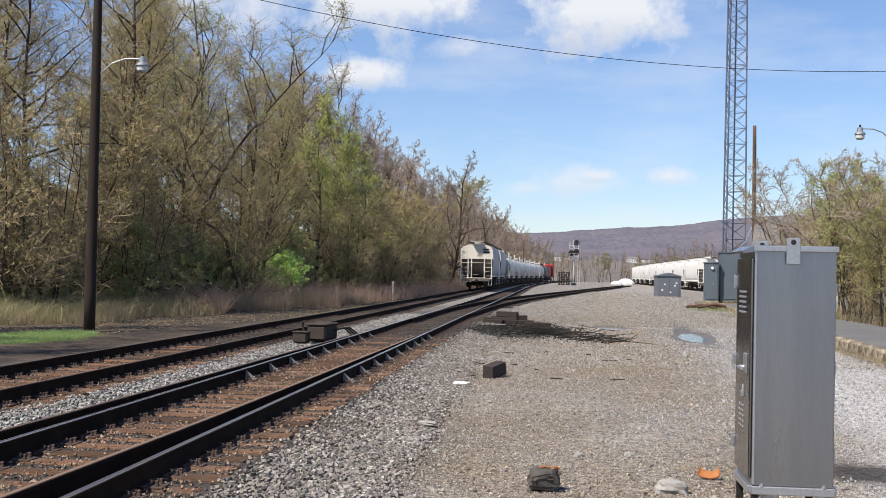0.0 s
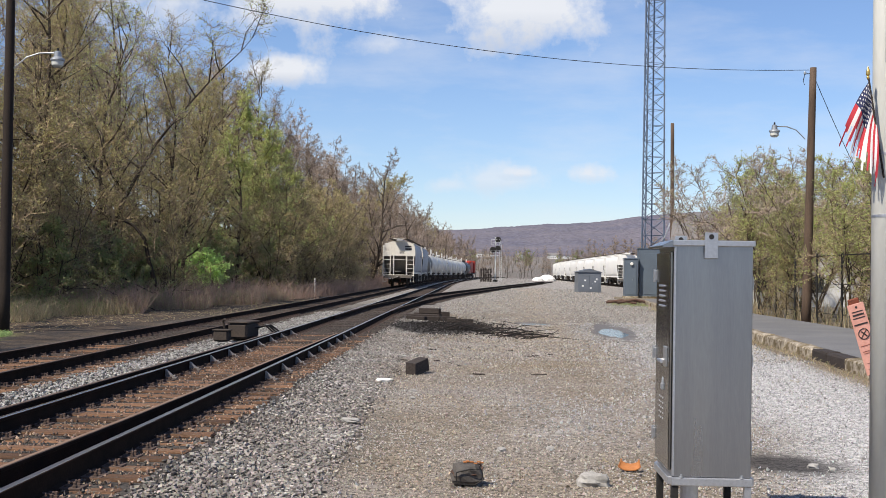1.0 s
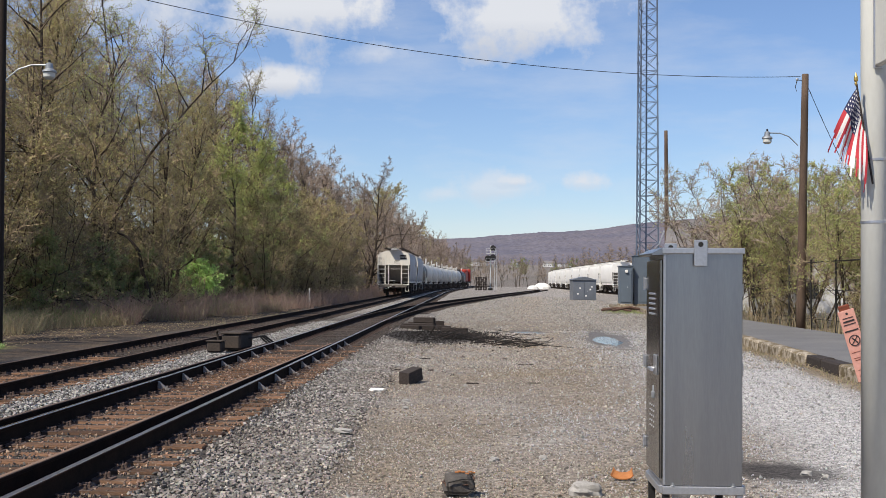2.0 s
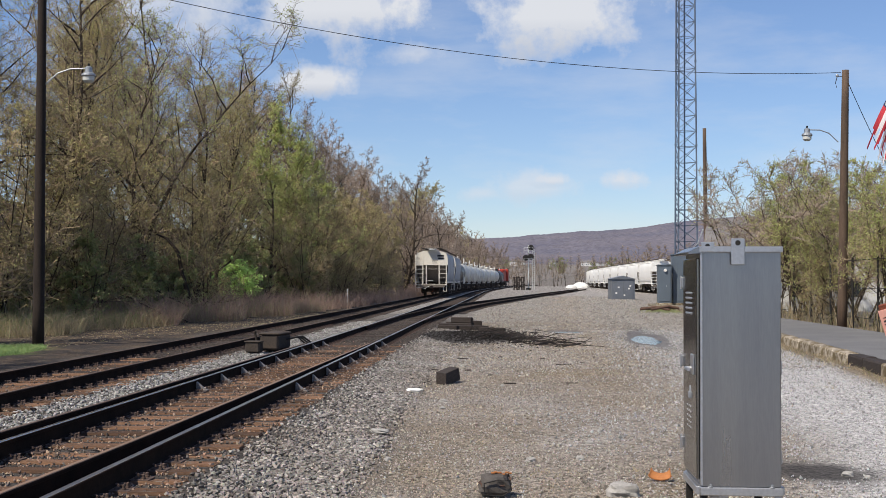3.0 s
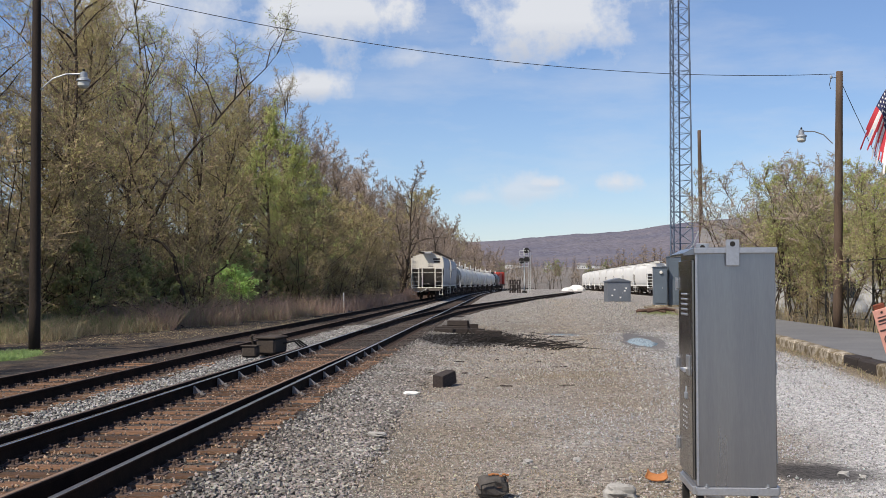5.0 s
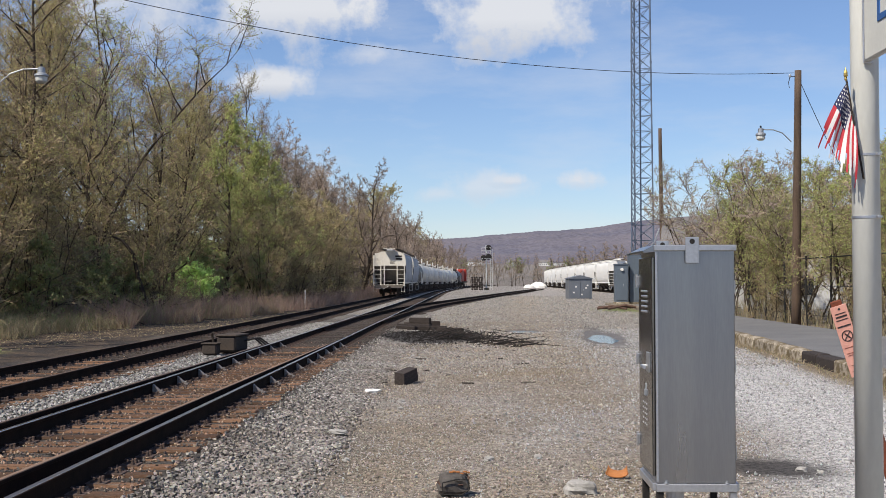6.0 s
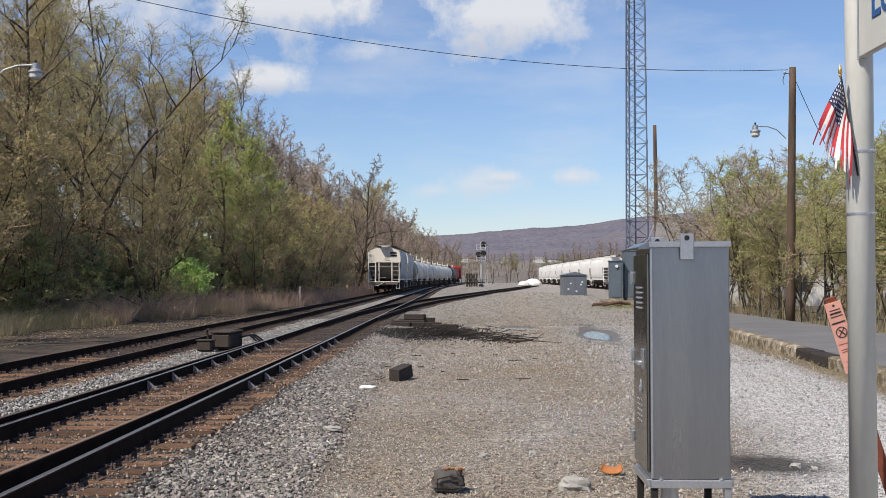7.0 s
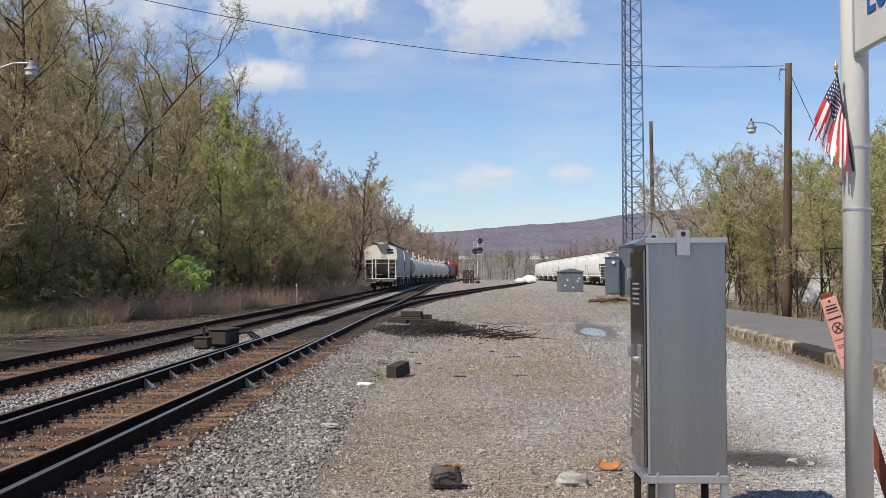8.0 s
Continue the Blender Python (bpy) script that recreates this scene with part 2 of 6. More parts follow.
M_BLUE = material("blue_sign_lettering", (0.03, 0.10, 0.28), (0.025, 0.085, 0.24), 0.5, 0, 5, 40, 0, 0.001, 0.1)
M_PINK = material("faded_pink_marker", (0.72, 0.37, 0.30), (0.64, 0.32, 0.26), 0.6, 0, 6, 50, 0.05, 0.001, 0.12)
M_POST_RED = material("rusty_red_post", (0.24, 0.065, 0.035), (0.15, 0.05, 0.03), 0.8, 0, 5, 50, 0.3, 0.003, 0.3)
M_BLACK = material("black_print", (0.035, 0.03, 0.03), (0.05, 0.04, 0.04), 0.7, 0, 6, 50, 0, 0.001, 0.1)
M_FLAG_RED = material("flag_red_cloth", (0.50, 0.045, 0.06), (0.42, 0.04, 0.055), 0.85, 0, 8, 200, 0.1, 0.001, 0.15)
M_FLAG_WHITE = material("flag_white_cloth", (0.74, 0.71, 0.70), (0.66, 0.63, 0.62), 0.85, 0, 8, 200, 0.1, 0.001, 0.1)
M_FLAG_BLUE = material("flag_navy_cloth", (0.028, 0.034, 0.085), (0.038, 0.042, 0.10), 0.85, 0, 8, 200, 0.1, 0.001, 0.15)
M_GOLD = material("gilt_finial", (0.55, 0.40, 0.13), (0.45, 0.32, 0.1), 0.4, 0.8, 10, 60, 0.05, 0.001, 0.1)
M_CAR_WHITE = material("chalky_beige_car_paint", (0.70, 0.665, 0.59), (0.62, 0.585, 0.515), 0.7, 0, 0.8, 14, 0.1, 0.003, 0.10, (1, 1, 0.25), 0, (0.34, 0.29, 0.24), 0.12)
M_CAR_GREY = material("grey_car_paint", (0.40, 0.41, 0.43), (0.33, 0.34, 0.36), 0.6, 0, 0.5, 10, 0.1, 0.003, 0.12, (1, 0.6, 0.25), 0, (0.22, 0.20, 0.19), 0.1)
M_CAR_DIRT = material("sooty_underframe", (0.045, 0.036, 0.030), (0.075, 0.058, 0.047), 0.9, 0, 2, 20, 0.3, 0.006, 0.3)
# shade of the recess below the end sheet is put into this brown-grey
M_SLOPE = material("shaded_slope_sheet", (0.17, 0.148, 0.128), (0.12, 0.104, 0.09), 0.8, 0, 1.2, 14, 0.2, 0.004, 0.2, (1, 1, 0.3))
M_TANK_WHITE = material("white_tank_paint", (0.66, 0.64, 0.59), (0.55, 0.53, 0.48), 0.5, 0, 0.7, 12, 0.05, 0.002, 0.1, (1, 2, 0.3), 0, (0.30, 0.27, 0.24), 0.12)
M_TANK_BLACK = material("black_tank_paint", (0.022, 0.022, 0.024), (0.04, 0.038, 0.038), 0.45, 0, 0.7, 12, 0.05, 0.002, 0.15)
M_RED = material("red_locomotive_paint", (0.42, 0.05, 0.03), (0.34, 0.04, 0.028), 0.5, 0, 1, 14, 0.05, 0.002, 0.1)
M_CAR_BRIGHT = material("white_hopper_paint", (0.78, 0.77, 0.73), (0.70, 0.69, 0.66), 0.6, 0, 0.6, 10, 0.05, 0.002, 0.07, (1, 0.5, 0.25), 0.05)
M_CONCRETE = material("weathered_concrete", (0.42, 0.37, 0.30), (0.22, 0.185, 0.14), 0.9, 0, 3.0, 30, 0.6, 0.012, 0.4, (1, 1, 1), 0.3, (0.13, 0.10, 0.055), 0.6)
M_ASPHALT = material("old_asphalt", (0.12, 0.12, 0.124), (0.17, 0.168, 0.168), 0.9, 0, 0.6, 60, 0.4, 0.006, 0.2)
M_SHELTER = material("blue_grey_shelter_paint", (0.12, 0.15, 0.185), (0.10, 0.125, 0.155), 0.5, 0.1, 1, 20, 0.05, 0.002, 0.08)
M_SHELTER_GREY = material("grey_cabinet_paint", (0.17, 0.185, 0.21), (0.13, 0.145, 0.165), 0.5, 0.1, 1, 20, 0.05, 0.002, 0.1)
M_RUST = material("rusty_metal_scrap", (0.15, 0.085, 0.06), (0.075, 0.052, 0.044), 0.85, 0.2, 9, 60, 0.5, 0.004, 0.35)
M_CAN = material("charred_rubber_can", (0.075, 0.068, 0.062), (0.10, 0.088, 0.078), 0.75, 0, 6, 50, 0.4, 0.004, 0.3)
M_WOOD_DARK = material("old_dark_timber", (0.030, 0.024, 0.021), (0.055, 0.043, 0.038), 0.9, 0, 6, 40, 0.6, 0.006, 0.35, (4, 1, 4), 0.2)
M_ROCK = material("pale_limestone", (0.38, 0.365, 0.34), (0.27, 0.26, 0.24), 0.9, 0, 6, 40, 0.5, 0.01, 0.2)
M_ORANGE = material("orange_brown_shard", (0.42, 0.17, 0.055), (0.32, 0.12, 0.04), 0.7, 0, 9, 60, 0.2, 0.003, 0.2)
M_HOUSE = material("white_house_siding", (0.60, 0.60, 0.59), (0.50, 0.50, 0.49), 0.7, 0, 1, 12, 0.05, 0.003, 0.08, (1, 1, 1), 0.08)
M_ROOF = material("grey_shingle_roof", (0.14, 0.135, 0.135), (0.19, 0.18, 0.175), 0.9, 0, 1, 12, 0.2, 0.01, 0.2, (1, 1, 1), 0.25)
M_GLASS_DARK = material("dark_window_glass", (0.02, 0.025, 0.03), (0.03, 0.035, 0.04), 0.08, 0, 1, 10, 0, 0.001, 0.05)
M_CHARCOAL = material("charred_cinders", (0.014, 0.012, 0.011), (0.028, 0.024, 0.022), 0.95, 0, 8, 60, 0.8, 0.01, 0.4)


# ---- mesh tools ----
class Mesh:
    """Collects vertices and faces of one part."""

    def __init__(self):
        self.v, self.f, self.m, self.smooth = [], [], [], False

    def add(self, verts, faces, slot=0):
        n = len(self.v)
        self.v.extend(tuple(p) for p in verts)
        self.f.extend(tuple(i + n for i in f) for f in faces)
        self.m.extend([slot] * len(faces))
        return self

    def box(self, c, s, bev=0.0, turn=None, slot=0):
        """A box of size s round c, with chamfered edges when bev > 0."""
        hx, hy, hz = s[0] / 2, s[1] / 2, s[2] / 2
        b = min(bev, hx * 0.9, hy * 0.9, hz * 0.9)
        h = (hx, hy, hz)
        sg = [(a, bb, cc) for a in (-1, 1) for bb in (-1, 1) for cc in (-1, 1)]
        if b <= 0:
            vs = [Vector((a * hx, bb * hy, cc * hz)) for a, bb, cc in sg]
            fs = [(0, 1, 3, 2), (4, 6, 7, 5), (0, 4, 5, 1), (2, 3, 7, 6), (0, 2, 6, 4), (1, 5, 7, 3)]
        else:
            vs, idx = [], {}
            for k, s3 in enumerate(sg):
                for ax in range(3):
                    p = [s3[i] * (h[i] if i == ax else h[i] - b) for i in range(3)]
                    idx[s3, ax] = len(vs)
                    vs.append(Vector(p))
            fs = []
            for ax in range(3):
                o1, o2 = (ax + 1) % 3, (ax + 2) % 3
                for sv in (-1, 1):
                    ring = []
                    for q1, q2 in ((-1, -1), (1, -1), (1, 1), (-1, 1)):
                        s3 = [0, 0, 0]
                        s3[ax], s3[o1], s3[o2] = sv, q1, q2
                        ring.append(idx[tuple(s3), ax])
                    fs.append(tuple(ring if sv > 0 else ring[::-1]))
                for q1 in (-1, 1):
                    for q2 in (-1, 1):
                        a3, b3 = [0, 0, 0], [0, 0, 0]
                        a3[ax], a3[o1], a3[o2] = -1, q1, q2
                        b3[ax], b3[o1], b3[o2] = 1, q1, q2
                        a3, b3 = tuple(a3), tuple(b3)
                        ring = [idx[a3, o1], idx[b3, o1], idx[b3, o2], idx[a3, o2]]
                        fs.append(tuple(ring if q1 * q2 > 0 else ring[::-1]))
            for s3 in sg:
                ring = [idx[s3, 0], idx[s3, 1], idx[s3, 2]]
                fs.append(tuple(ring if s3[0] * s3[1] * s3[2] > 0 else ring[::-1]))
        if turn is not None:
            vs = [turn @ p for p in vs]
        cc = Vector(c)
        return self.add([p + cc for p in vs], fs, slot)

    def tube(self, pts, radii, sides=6, caps=True, slot=0):
        """A tube along points; radii one number or one each."""
        pts = [Vector(p) for p in pts]
        if isinstance(radii, (int, float)):
            radii = [radii] * len(pts)
        vs, fs = [], []
        d0 = (pts[1] - pts[0]).normalized()
        ref = Vector((0, 0, 1)) if abs(d0.z) < 0.9 else Vector((1, 0, 0))
        for i, p in enumerate(pts):
            d = (pts[min(i + 1, len(pts) - 1)] - pts[max(i - 1, 0)]).normalized()
            a = d.cross(ref).normalized()
            b = a.cross(d)
            for k in range(sides):
                w = 2 * math.pi * k / sides
                vs.append(p + (a * math.cos(w) + b * math.sin(w)) * radii[i])
        for i in range(len(pts) - 1):
            for k in range(sides):
                q = i * sides
                fs.append((q + k, q + (k + 1) % sides, q + sides + (k + 1) % sides, q + sides + k)[::-1])
        if caps:
            fs.append(tuple(range(sides)))
            fs.append(tuple(range(len(pts) * sides - sides, len(pts) * sides))[::-1])
        return self.add(vs, fs, slot)

    def sweep(self, profile, stations, slot=0, caps=True, closed=True):
        """A profile of (side, up) swept along stations (x, y, z, heading in radians to the right of +y)."""
        vs, fs, n = [], [], len(profile)
        for x, y, z, w in stations:
            cx, sx = math.cos(w), math.sin(w)
            vs.extend((x + a * cx, y - a * sx, z + b) for a, b in profile)
        for i in range(len(stations) - 1):
            for k in range(n if closed else n - 1):
                k2 = (k + 1) % n
                fs.append((i * n + k, (i + 1) * n + k, (i + 1) * n + k2, i * n + k2))
        if caps and closed:
            fs.append(tuple(range(n)))
            fs.append(tuple(range((len(stations) - 1) * n, len(stations) * n))[::-1])
        return self.add(vs, fs, slot)

    def lathe(self, rings, c=(0, 0, 0), sides=16, axis="z", slot=0):
        """Rings of (radius, height) turned round an axis."""
        vs, fs = [], []
        for r, h in rings:
            for k in range(sides):
                w = 2 * math.pi * k / sides
                p = (r * math.cos(w), r * math.sin(w), h)
                if axis == "y":
                    p = (p[0], p[2], -p[1])
                elif axis == "x":
                    p = (p[2], p[1], -p[0])
                vs.append((p[0] + c[0], p[1] + c[1], p[2] + c[2]))
        for i in range(len(rings) - 1):
            for k in range(sides):
                k2 = (k + 1) % sides
                fs.append((i * sides + k, i * sides + k2, (i + 1) * sides + k2, (i + 1) * sides + k))
        fs.append(tuple(range(sides))[::-1])
        fs.append(tuple(range((len(rings) - 1) * sides, len(rings) * sides)))
        return self.add(vs, fs, slot)

    def data(self, name, mats, smooth=False):
        me = bpy.data.meshes.new(name)
        me.from_pydata(self.v, [], self.f)
        for mm in mats if isinstance(mats, (list, tuple)) else [mats]:
            me.materials.append(mm)
        if any(self.m):
            me.polygons.foreach_set("material_index", self.m)
        if smooth:
            me.polygons.foreach_set("use_smooth", [True] * len(me.polygons))
        me.update()
        return me


def thing(name, loc, label, category, group="", kind="", turn=0.0):
    ob = new(name)
    ob.empty_display_size = 0.1
    ob.matrix_world = pose(*loc, 0, 0, turn)
    return tagged(ob, label, category, group, kind)


def part(name, mesh, mats, parent=None, label="", smooth=False):
    ob = new(name, mesh if isinstance(mesh, bpy.types.Mesh) else mesh.data(name, mats, smooth))
    if parent is not None:
        ob.parent = parent
    if label:
        tagged(ob, label)
    return ob


def solo(name, mesh, mats, loc, label, category, group="", kind="", turn=0.0, smooth=False):
    ob = part(name, mesh, mats, None, "", smooth)
    ob.matrix_world = pose(*loc, 0, 0, turn)
    return tagged(ob, label, category, group, kind)


def array_mesh(name, verts, faces, mat):
    """A mesh straight from arrays of triangles or quads."""
    me = bpy.data.meshes.new(name)
    nf, k = faces.shape
    me.vertices.add(len(verts))
    me.vertices.foreach_set("co", np.ascontiguousarray(verts, dtype=np.float32).ravel())
    me.loops.add(nf * k)
    me.loops.foreach_set("vertex_index", np.ascontiguousarray(faces, dtype=np.int32).ravel())
    me.polygons.add(nf)
    me.polygons.foreach_set("loop_start", np.arange(0, nf * k, k, dtype=np.int32))
    me.polygons.foreach_set("loop_total", np.full(nf, k, dtype=np.int32))
    me.materials.append(mat)
    me.update(calc_edges=True)
    me.validate()
    me.polygons.foreach_set("use_smooth", [False] * len(me.polygons))
    return me


def text_mesh(words, size, depth=0.004):
    cu = bpy.data.curves.new("lettering", "FONT")
    cu.body, cu.size, cu.extrude, cu.offset = words, size, depth, size * 0.012
    ob = bpy.data.objects.new("lettering", cu)
    scene.collection.objects.link(ob)
    me = bpy.data.meshes.new_from_object(ob.evaluated_get(bpy.context.evaluated_depsgraph_get()))
    bpy.data.objects.remove(ob)
    return me


# ---- plan ----
TRACK_MAIN, TRACK_WEST = -3.96, -7.42
GAUGE, RAIL_Z = 1.51, 0.20


def bend(y):
    """The lines swing to the right far off."""
    return 1.9e-4 * max(0.0, y - 150) ** 2


def swing(y):
    """How far the siding has left the main line."""
    if y < 40:
        return 0.0
    return 0.00105 * (y - 40) ** 2 if y < 90 else 2.625 + 0.105 * (y - 90) + 0.00004 * (y - 90) ** 2


def kerb_x(y):
    return 5.42 + 0.06 * y


def wood_edge(y):
    """The foot of the woods, left of the lines."""
    return float(np.interp(y, [-40, 20, 42, 57, 75, 115, 460], [-20, -18, -14.6, -12.4, -11.2, -10.6, -10.2]))


def land(x, y):
    """Height of the ground."""
    e = wood_edge(y)
    z = 0.0
    if x < e - 1:
        t = e - 1 - x
        z += min(0.26 * t, 6.0 + 0.10 * t) if t < 60 else 12.0 * max(0.0, 1 - (t - 60) / 600)
    n = noise.noise(Vector((x * 0.35, y * 0.35, 0)))
    z += 0.035 * n * (1 if x > -2.5 else 0.8)
    if -10.2 < x < -2.4 and y > -30:
        z = 0.0 + 0.012 * n
    for cx, cy, a, b in ((4.1 + 0.05 * (y - 36.5), 36.5, 0.42, 5.0), (1.95, 41.0, 0.6, 0.9)):
        q = math.hypot((x - cx) / a, (y - cy) / b)
        if q < 1.4:
            z = z * 0.5 - 0.045 * (1 - q / 1.4)
    if x > kerb_x(y) + 6 and y > 90:
        z -= 0.3
    d = math.hypot(x, y)
    if d > 420:
        t = (d - 420) / 1000
        if y > 0:
            z += 20.0 * t + 4 * t * noise.noise(Vector((x * 0.004, y * 0.004, 3)))
    return z


def spread(stops):
    """Grid lines: (start, step) pairs up to the last start."""
    out = []
    for (a, st), (b, _) in zip(stops, stops[1:]):
        out.extend(np.arange(a, b - 1e-6, st))
    return np.array(out + [stops[-1][0]])


def build_ground():
    xs = spread([(-3600, 400), (-800, 60), (-200, 12), (-44, 2), (-20, 0.5), (-11, 0.25), (8, 0.4), (16, 2), (60, 12), (240, 60), (900, 400), (3700, 1)])
    ys = spread([(-400, 60), (-40, 6), (2, 0.35), (42, 0.7), (80, 2.5), (200, 8), (440, 25), (900, 120), (1500, 1)])
    nx, ny = len(xs), len(ys)
    verts = np.zeros((ny, nx, 3), dtype=np.float32)
    za, zb = np.zeros((ny, nx, 4), dtype=np.float32), np.zeros((ny, nx, 4), dtype=np.float32)
    za[..., 3] = zb[..., 3] = 1

    def sm(v, a, b):
        t = min(1, max(0, (v - a) / (b - a)))
        return t * t * (3 - 2 * t)

    for j, y in enumerate(ys):
        e = wood_edge(y)
        for i, x in enumerate(xs):
            verts[j, i] = (x, y, land(x, y))
            n1 = noise.noise(Vector((x * 0.5, y * 0.25, 7)))
            n2 = noise.noise(Vector((x * 1.3, y * 0.9, 2)))
            n3 = noise.noise(Vector((x * 0.15, y * 0.12, 5)))
            xx = x - bend(y)
            sw = swing(y)
            shoulder = -1.45 + sw * 0.9 + 0.5 * n1 - 0.012 * (y - 10)
            west = sm(xx, -9.6 + 0.4 * n1, -9.0 + 0.4 * n1)
            za[j, i, 0] = west * (1 - sm(xx, shoulder - 0.5, shoulder + 0.7)) * (1 - 0.8 * sm(y, 40, 70))
            za[j, i, 1] = 1 - west
            if y > 380 or abs(x) > 150:
                za[j, i, 1] = 0.5
            burn = math.hypot((x + 1.0 + 0.06 * (y - 36)) / 2.3, (y - 37.5) / 6.5) + 0.35 * n1 + 0.3 * n2
            za[j, i, 2] = max(1 - sm(burn, 0.55, 1.1), (1 - sm(abs(xx + 3.96), 0.6, 1.3)) * sm(y, 26, 40) * 0.8 * (1 - sm(y, 70, 110)), (1 - sm(abs(xx + 9.6), 0.5, 2.6)) * 0.35)
            patch = math.hypot((x - 2.78) / 0.56, (y - 11.15) / 0.72) + 0.2 * n2
            za[j, i, 2] = max(za[j, i, 2], 1.0 * (1 - sm(patch, 0.6, 1.25)))
            zb[j, i, 0] = (1 - sm(math.hypot((x + 12.3) / 1.3, (y - 27.5) / 3.2) + 0.5 * n2, 0.6, 1.1)) if x < -9.6 else 0.0
            zb[j, i, 1] = sm(x - 0.04 * y + 0.7 * n1, 2.1, 3.4) * (1 - sm(x - kerb_x(y), -0.9, -0.2)) * (1 - 0.7 * sm(y, 24, 34))
            zb[j, i, 1] = max(zb[j, i, 1], 0.55 * sm(y, 38, 75) * sm(x, -9, -6) * (0.7 + 0.3 * n1))
            zb[j, i, 2] = max(sm(n3 + 0.5 * n1, 0.05, 0.5) * (1 - sm(abs(x - 0.3), 0.8, 2.8)), sm(x - kerb_x(y) + 0.3 * n2, -0.9, -0.3) * 0.8)
            wet = math.hypot((x - 4.1 - 0.05 * (y - 36)) / 1.3, (y - 37) / 8) + 0.4 * n1
            wet2 = math.hypot((x - 1.9) / 1.0, (y - 41) / 1.6) + 0.4 * n1
            zb[j, i, 3] = 1 - sm(min(wet, wet2), 0.5, 1.2)
    idx = np.arange(nx * ny).reshape(ny, nx)
    faces = np.stack([idx[:-1, :-1], idx[:-1, 1:], idx[1:, 1:], idx[1:, :-1]], -1).reshape(-1, 4)
    m = ground_material()
    me = array_mesh("ground", verts.reshape(-1, 3), faces, m)
    for nm, arr in (("zone_a", za), ("zone_b", zb)):
        at = me.attributes.new(nm, "FLOAT_COLOR", "POINT")
        at.data.foreach_set("color", arr.ravel())
    me.polygons.foreach_set("use_smooth", [True] * len(me.polygons))
    ob = new("ground", me)
    tagged(ob, "gravel rail yard with ballast, cinders, dirt and damp patches", "ground", "", "structure")


def ground_material():
    m = bpy.data.materials.new("yard_ground")
    m.use_nodes = True
    nt = m.node_tree
    N, L = nt.nodes.new, nt.links.new
    b = nt.nodes["Principled BSDF"]
    co = N("ShaderNodeTexCoord")

    def nz(s, d=5, r=0.65):
        n = N("ShaderNodeTexNoise")
        n.inputs["Scale"].default_value, n.inputs["Detail"].default_value, n.inputs["Roughness"].default_value = s, d, r
        L(co.outputs["Object"], n.inputs["Vector"])
        return n.outputs[0]

    def mixc(f, a, c, mode="MIX"):
        n = N("ShaderNodeMix")
        n.data_type, n.blend_type = "RGBA", mode
        for key, v in (("Factor", f), ("A", a), ("B", c)):
            if isinstance(v, tuple):
                n.inputs[key].default_value = (*v, 1)
            elif isinstance(v, (int, float)):
                n.inputs[key].default_value = v
            else:
                L(v, n.inputs[key])
        return n.outputs["Result"]

    def rng(v, a, c, lo=0.0, hi=1.0):
        n = N("ShaderNodeMapRange")
        for key, q in (("From Min", a), ("From Max", c), ("To Min", lo), ("To Max", hi)):
            n.inputs[key].default_value = q
        L(v, n.inputs["Value"])
        return n.outputs[0]

    def attr(nm):
        a = N("ShaderNodeAttribute")
        a.attribute_name = nm
        s = N("ShaderNodeSeparateColor")
        L(a.outputs["Color"], s.inputs[0])
        return (*s.outputs[:3], a.outputs["Alpha"])

    vo = N("ShaderNodeTexVoronoi")
    vo.inputs["Scale"].default_value = 26
    L(co.outputs["Object"], vo.inputs["Vector"])
    hsv = N("ShaderNodeSeparateColor")
    L(vo.outputs["Color"], hsv.inputs[0])
    cell = hsv.outputs[0]
    vo2 = N("ShaderNodeTexVoronoi")
    vo2.inputs["Scale"].default_value = 70
    L(co.outputs["Object"], vo2.inputs["Vector"])
    h2 = N("ShaderNodeSeparateColor")
    L(vo2.outputs["Color"], h2.inputs[0])
    bal, dirt, burn, _ = attr("zone_a")
    grass, pale, moss, wet = attr("zone_b")
    big, mid = nz(0.6), nz(4)
    gravel = mixc(rng(big, 0.35, 0.65), (0.19, 0.165, 0.14), (0.265, 0.24, 0.212))
    gravel = mixc(rng(nz(1.7), 0.55, 0.7, 0, 0.6), gravel, (0.21, 0.18, 0.15))
    gravel = mixc(rng(nz(0.33, 4), 0.42, 0.62, 0, 0.65), gravel, (0.18, 0.147, 0.112))
    gravel = mixc(rng(moss, 0, 1, 0, 0.8), gravel, (0.16, 0.12, 0.07))
    gravel = mixc(pale, gravel, (0.40, 0.39, 0.38))
    # ground below the ballast is darkened to stand for shade between stones
    ballast = mixc(rng(mid, 0.3, 0.7), (0.032, 0.028, 0.025), (0.075, 0.066, 0.058))
    soil = mixc(rng(mid, 0.35, 0.65), (0.05, 0.036, 0.026), (0.12, 0.085, 0.055))
    soil = mixc(rng(nz(0.8), 0.46, 0.56), soil, (0.036, 0.029, 0.025))
    soil = mixc(rng(nz(2.3), 0.58, 0.66, 0, 0.8), soil, (0.19, 0.145, 0.095))
    col = mixc(bal, gravel, ballast)
    col = mixc(dirt, col, soil)
    col = mixc(rng(burn, 0, 1, 0, 0.92), col, (0.034, 0.03, 0.028))
    col = mixc(grass, col, (0.10, 0.15, 0.035))
    spk = N("ShaderNodeCombineColor")
    lum = N("ShaderNodeMath")
    lum.operation = "ADD"
    L(rng(cell, 0, 1, 0.05, 0.95), lum.inputs[0])
    L(rng(h2.outputs[0], 0, 1, 0.05, 0.90), lum.inputs[1])
    for i in range(3):
        L(lum.outputs[0], spk.inputs[i])
    col = mixc(1.0, col, spk.outputs[0], "MULTIPLY")
    dk = mixc(rng(wet, 0, 1, 0, 0.55), col, (0.06, 0.055, 0.05))
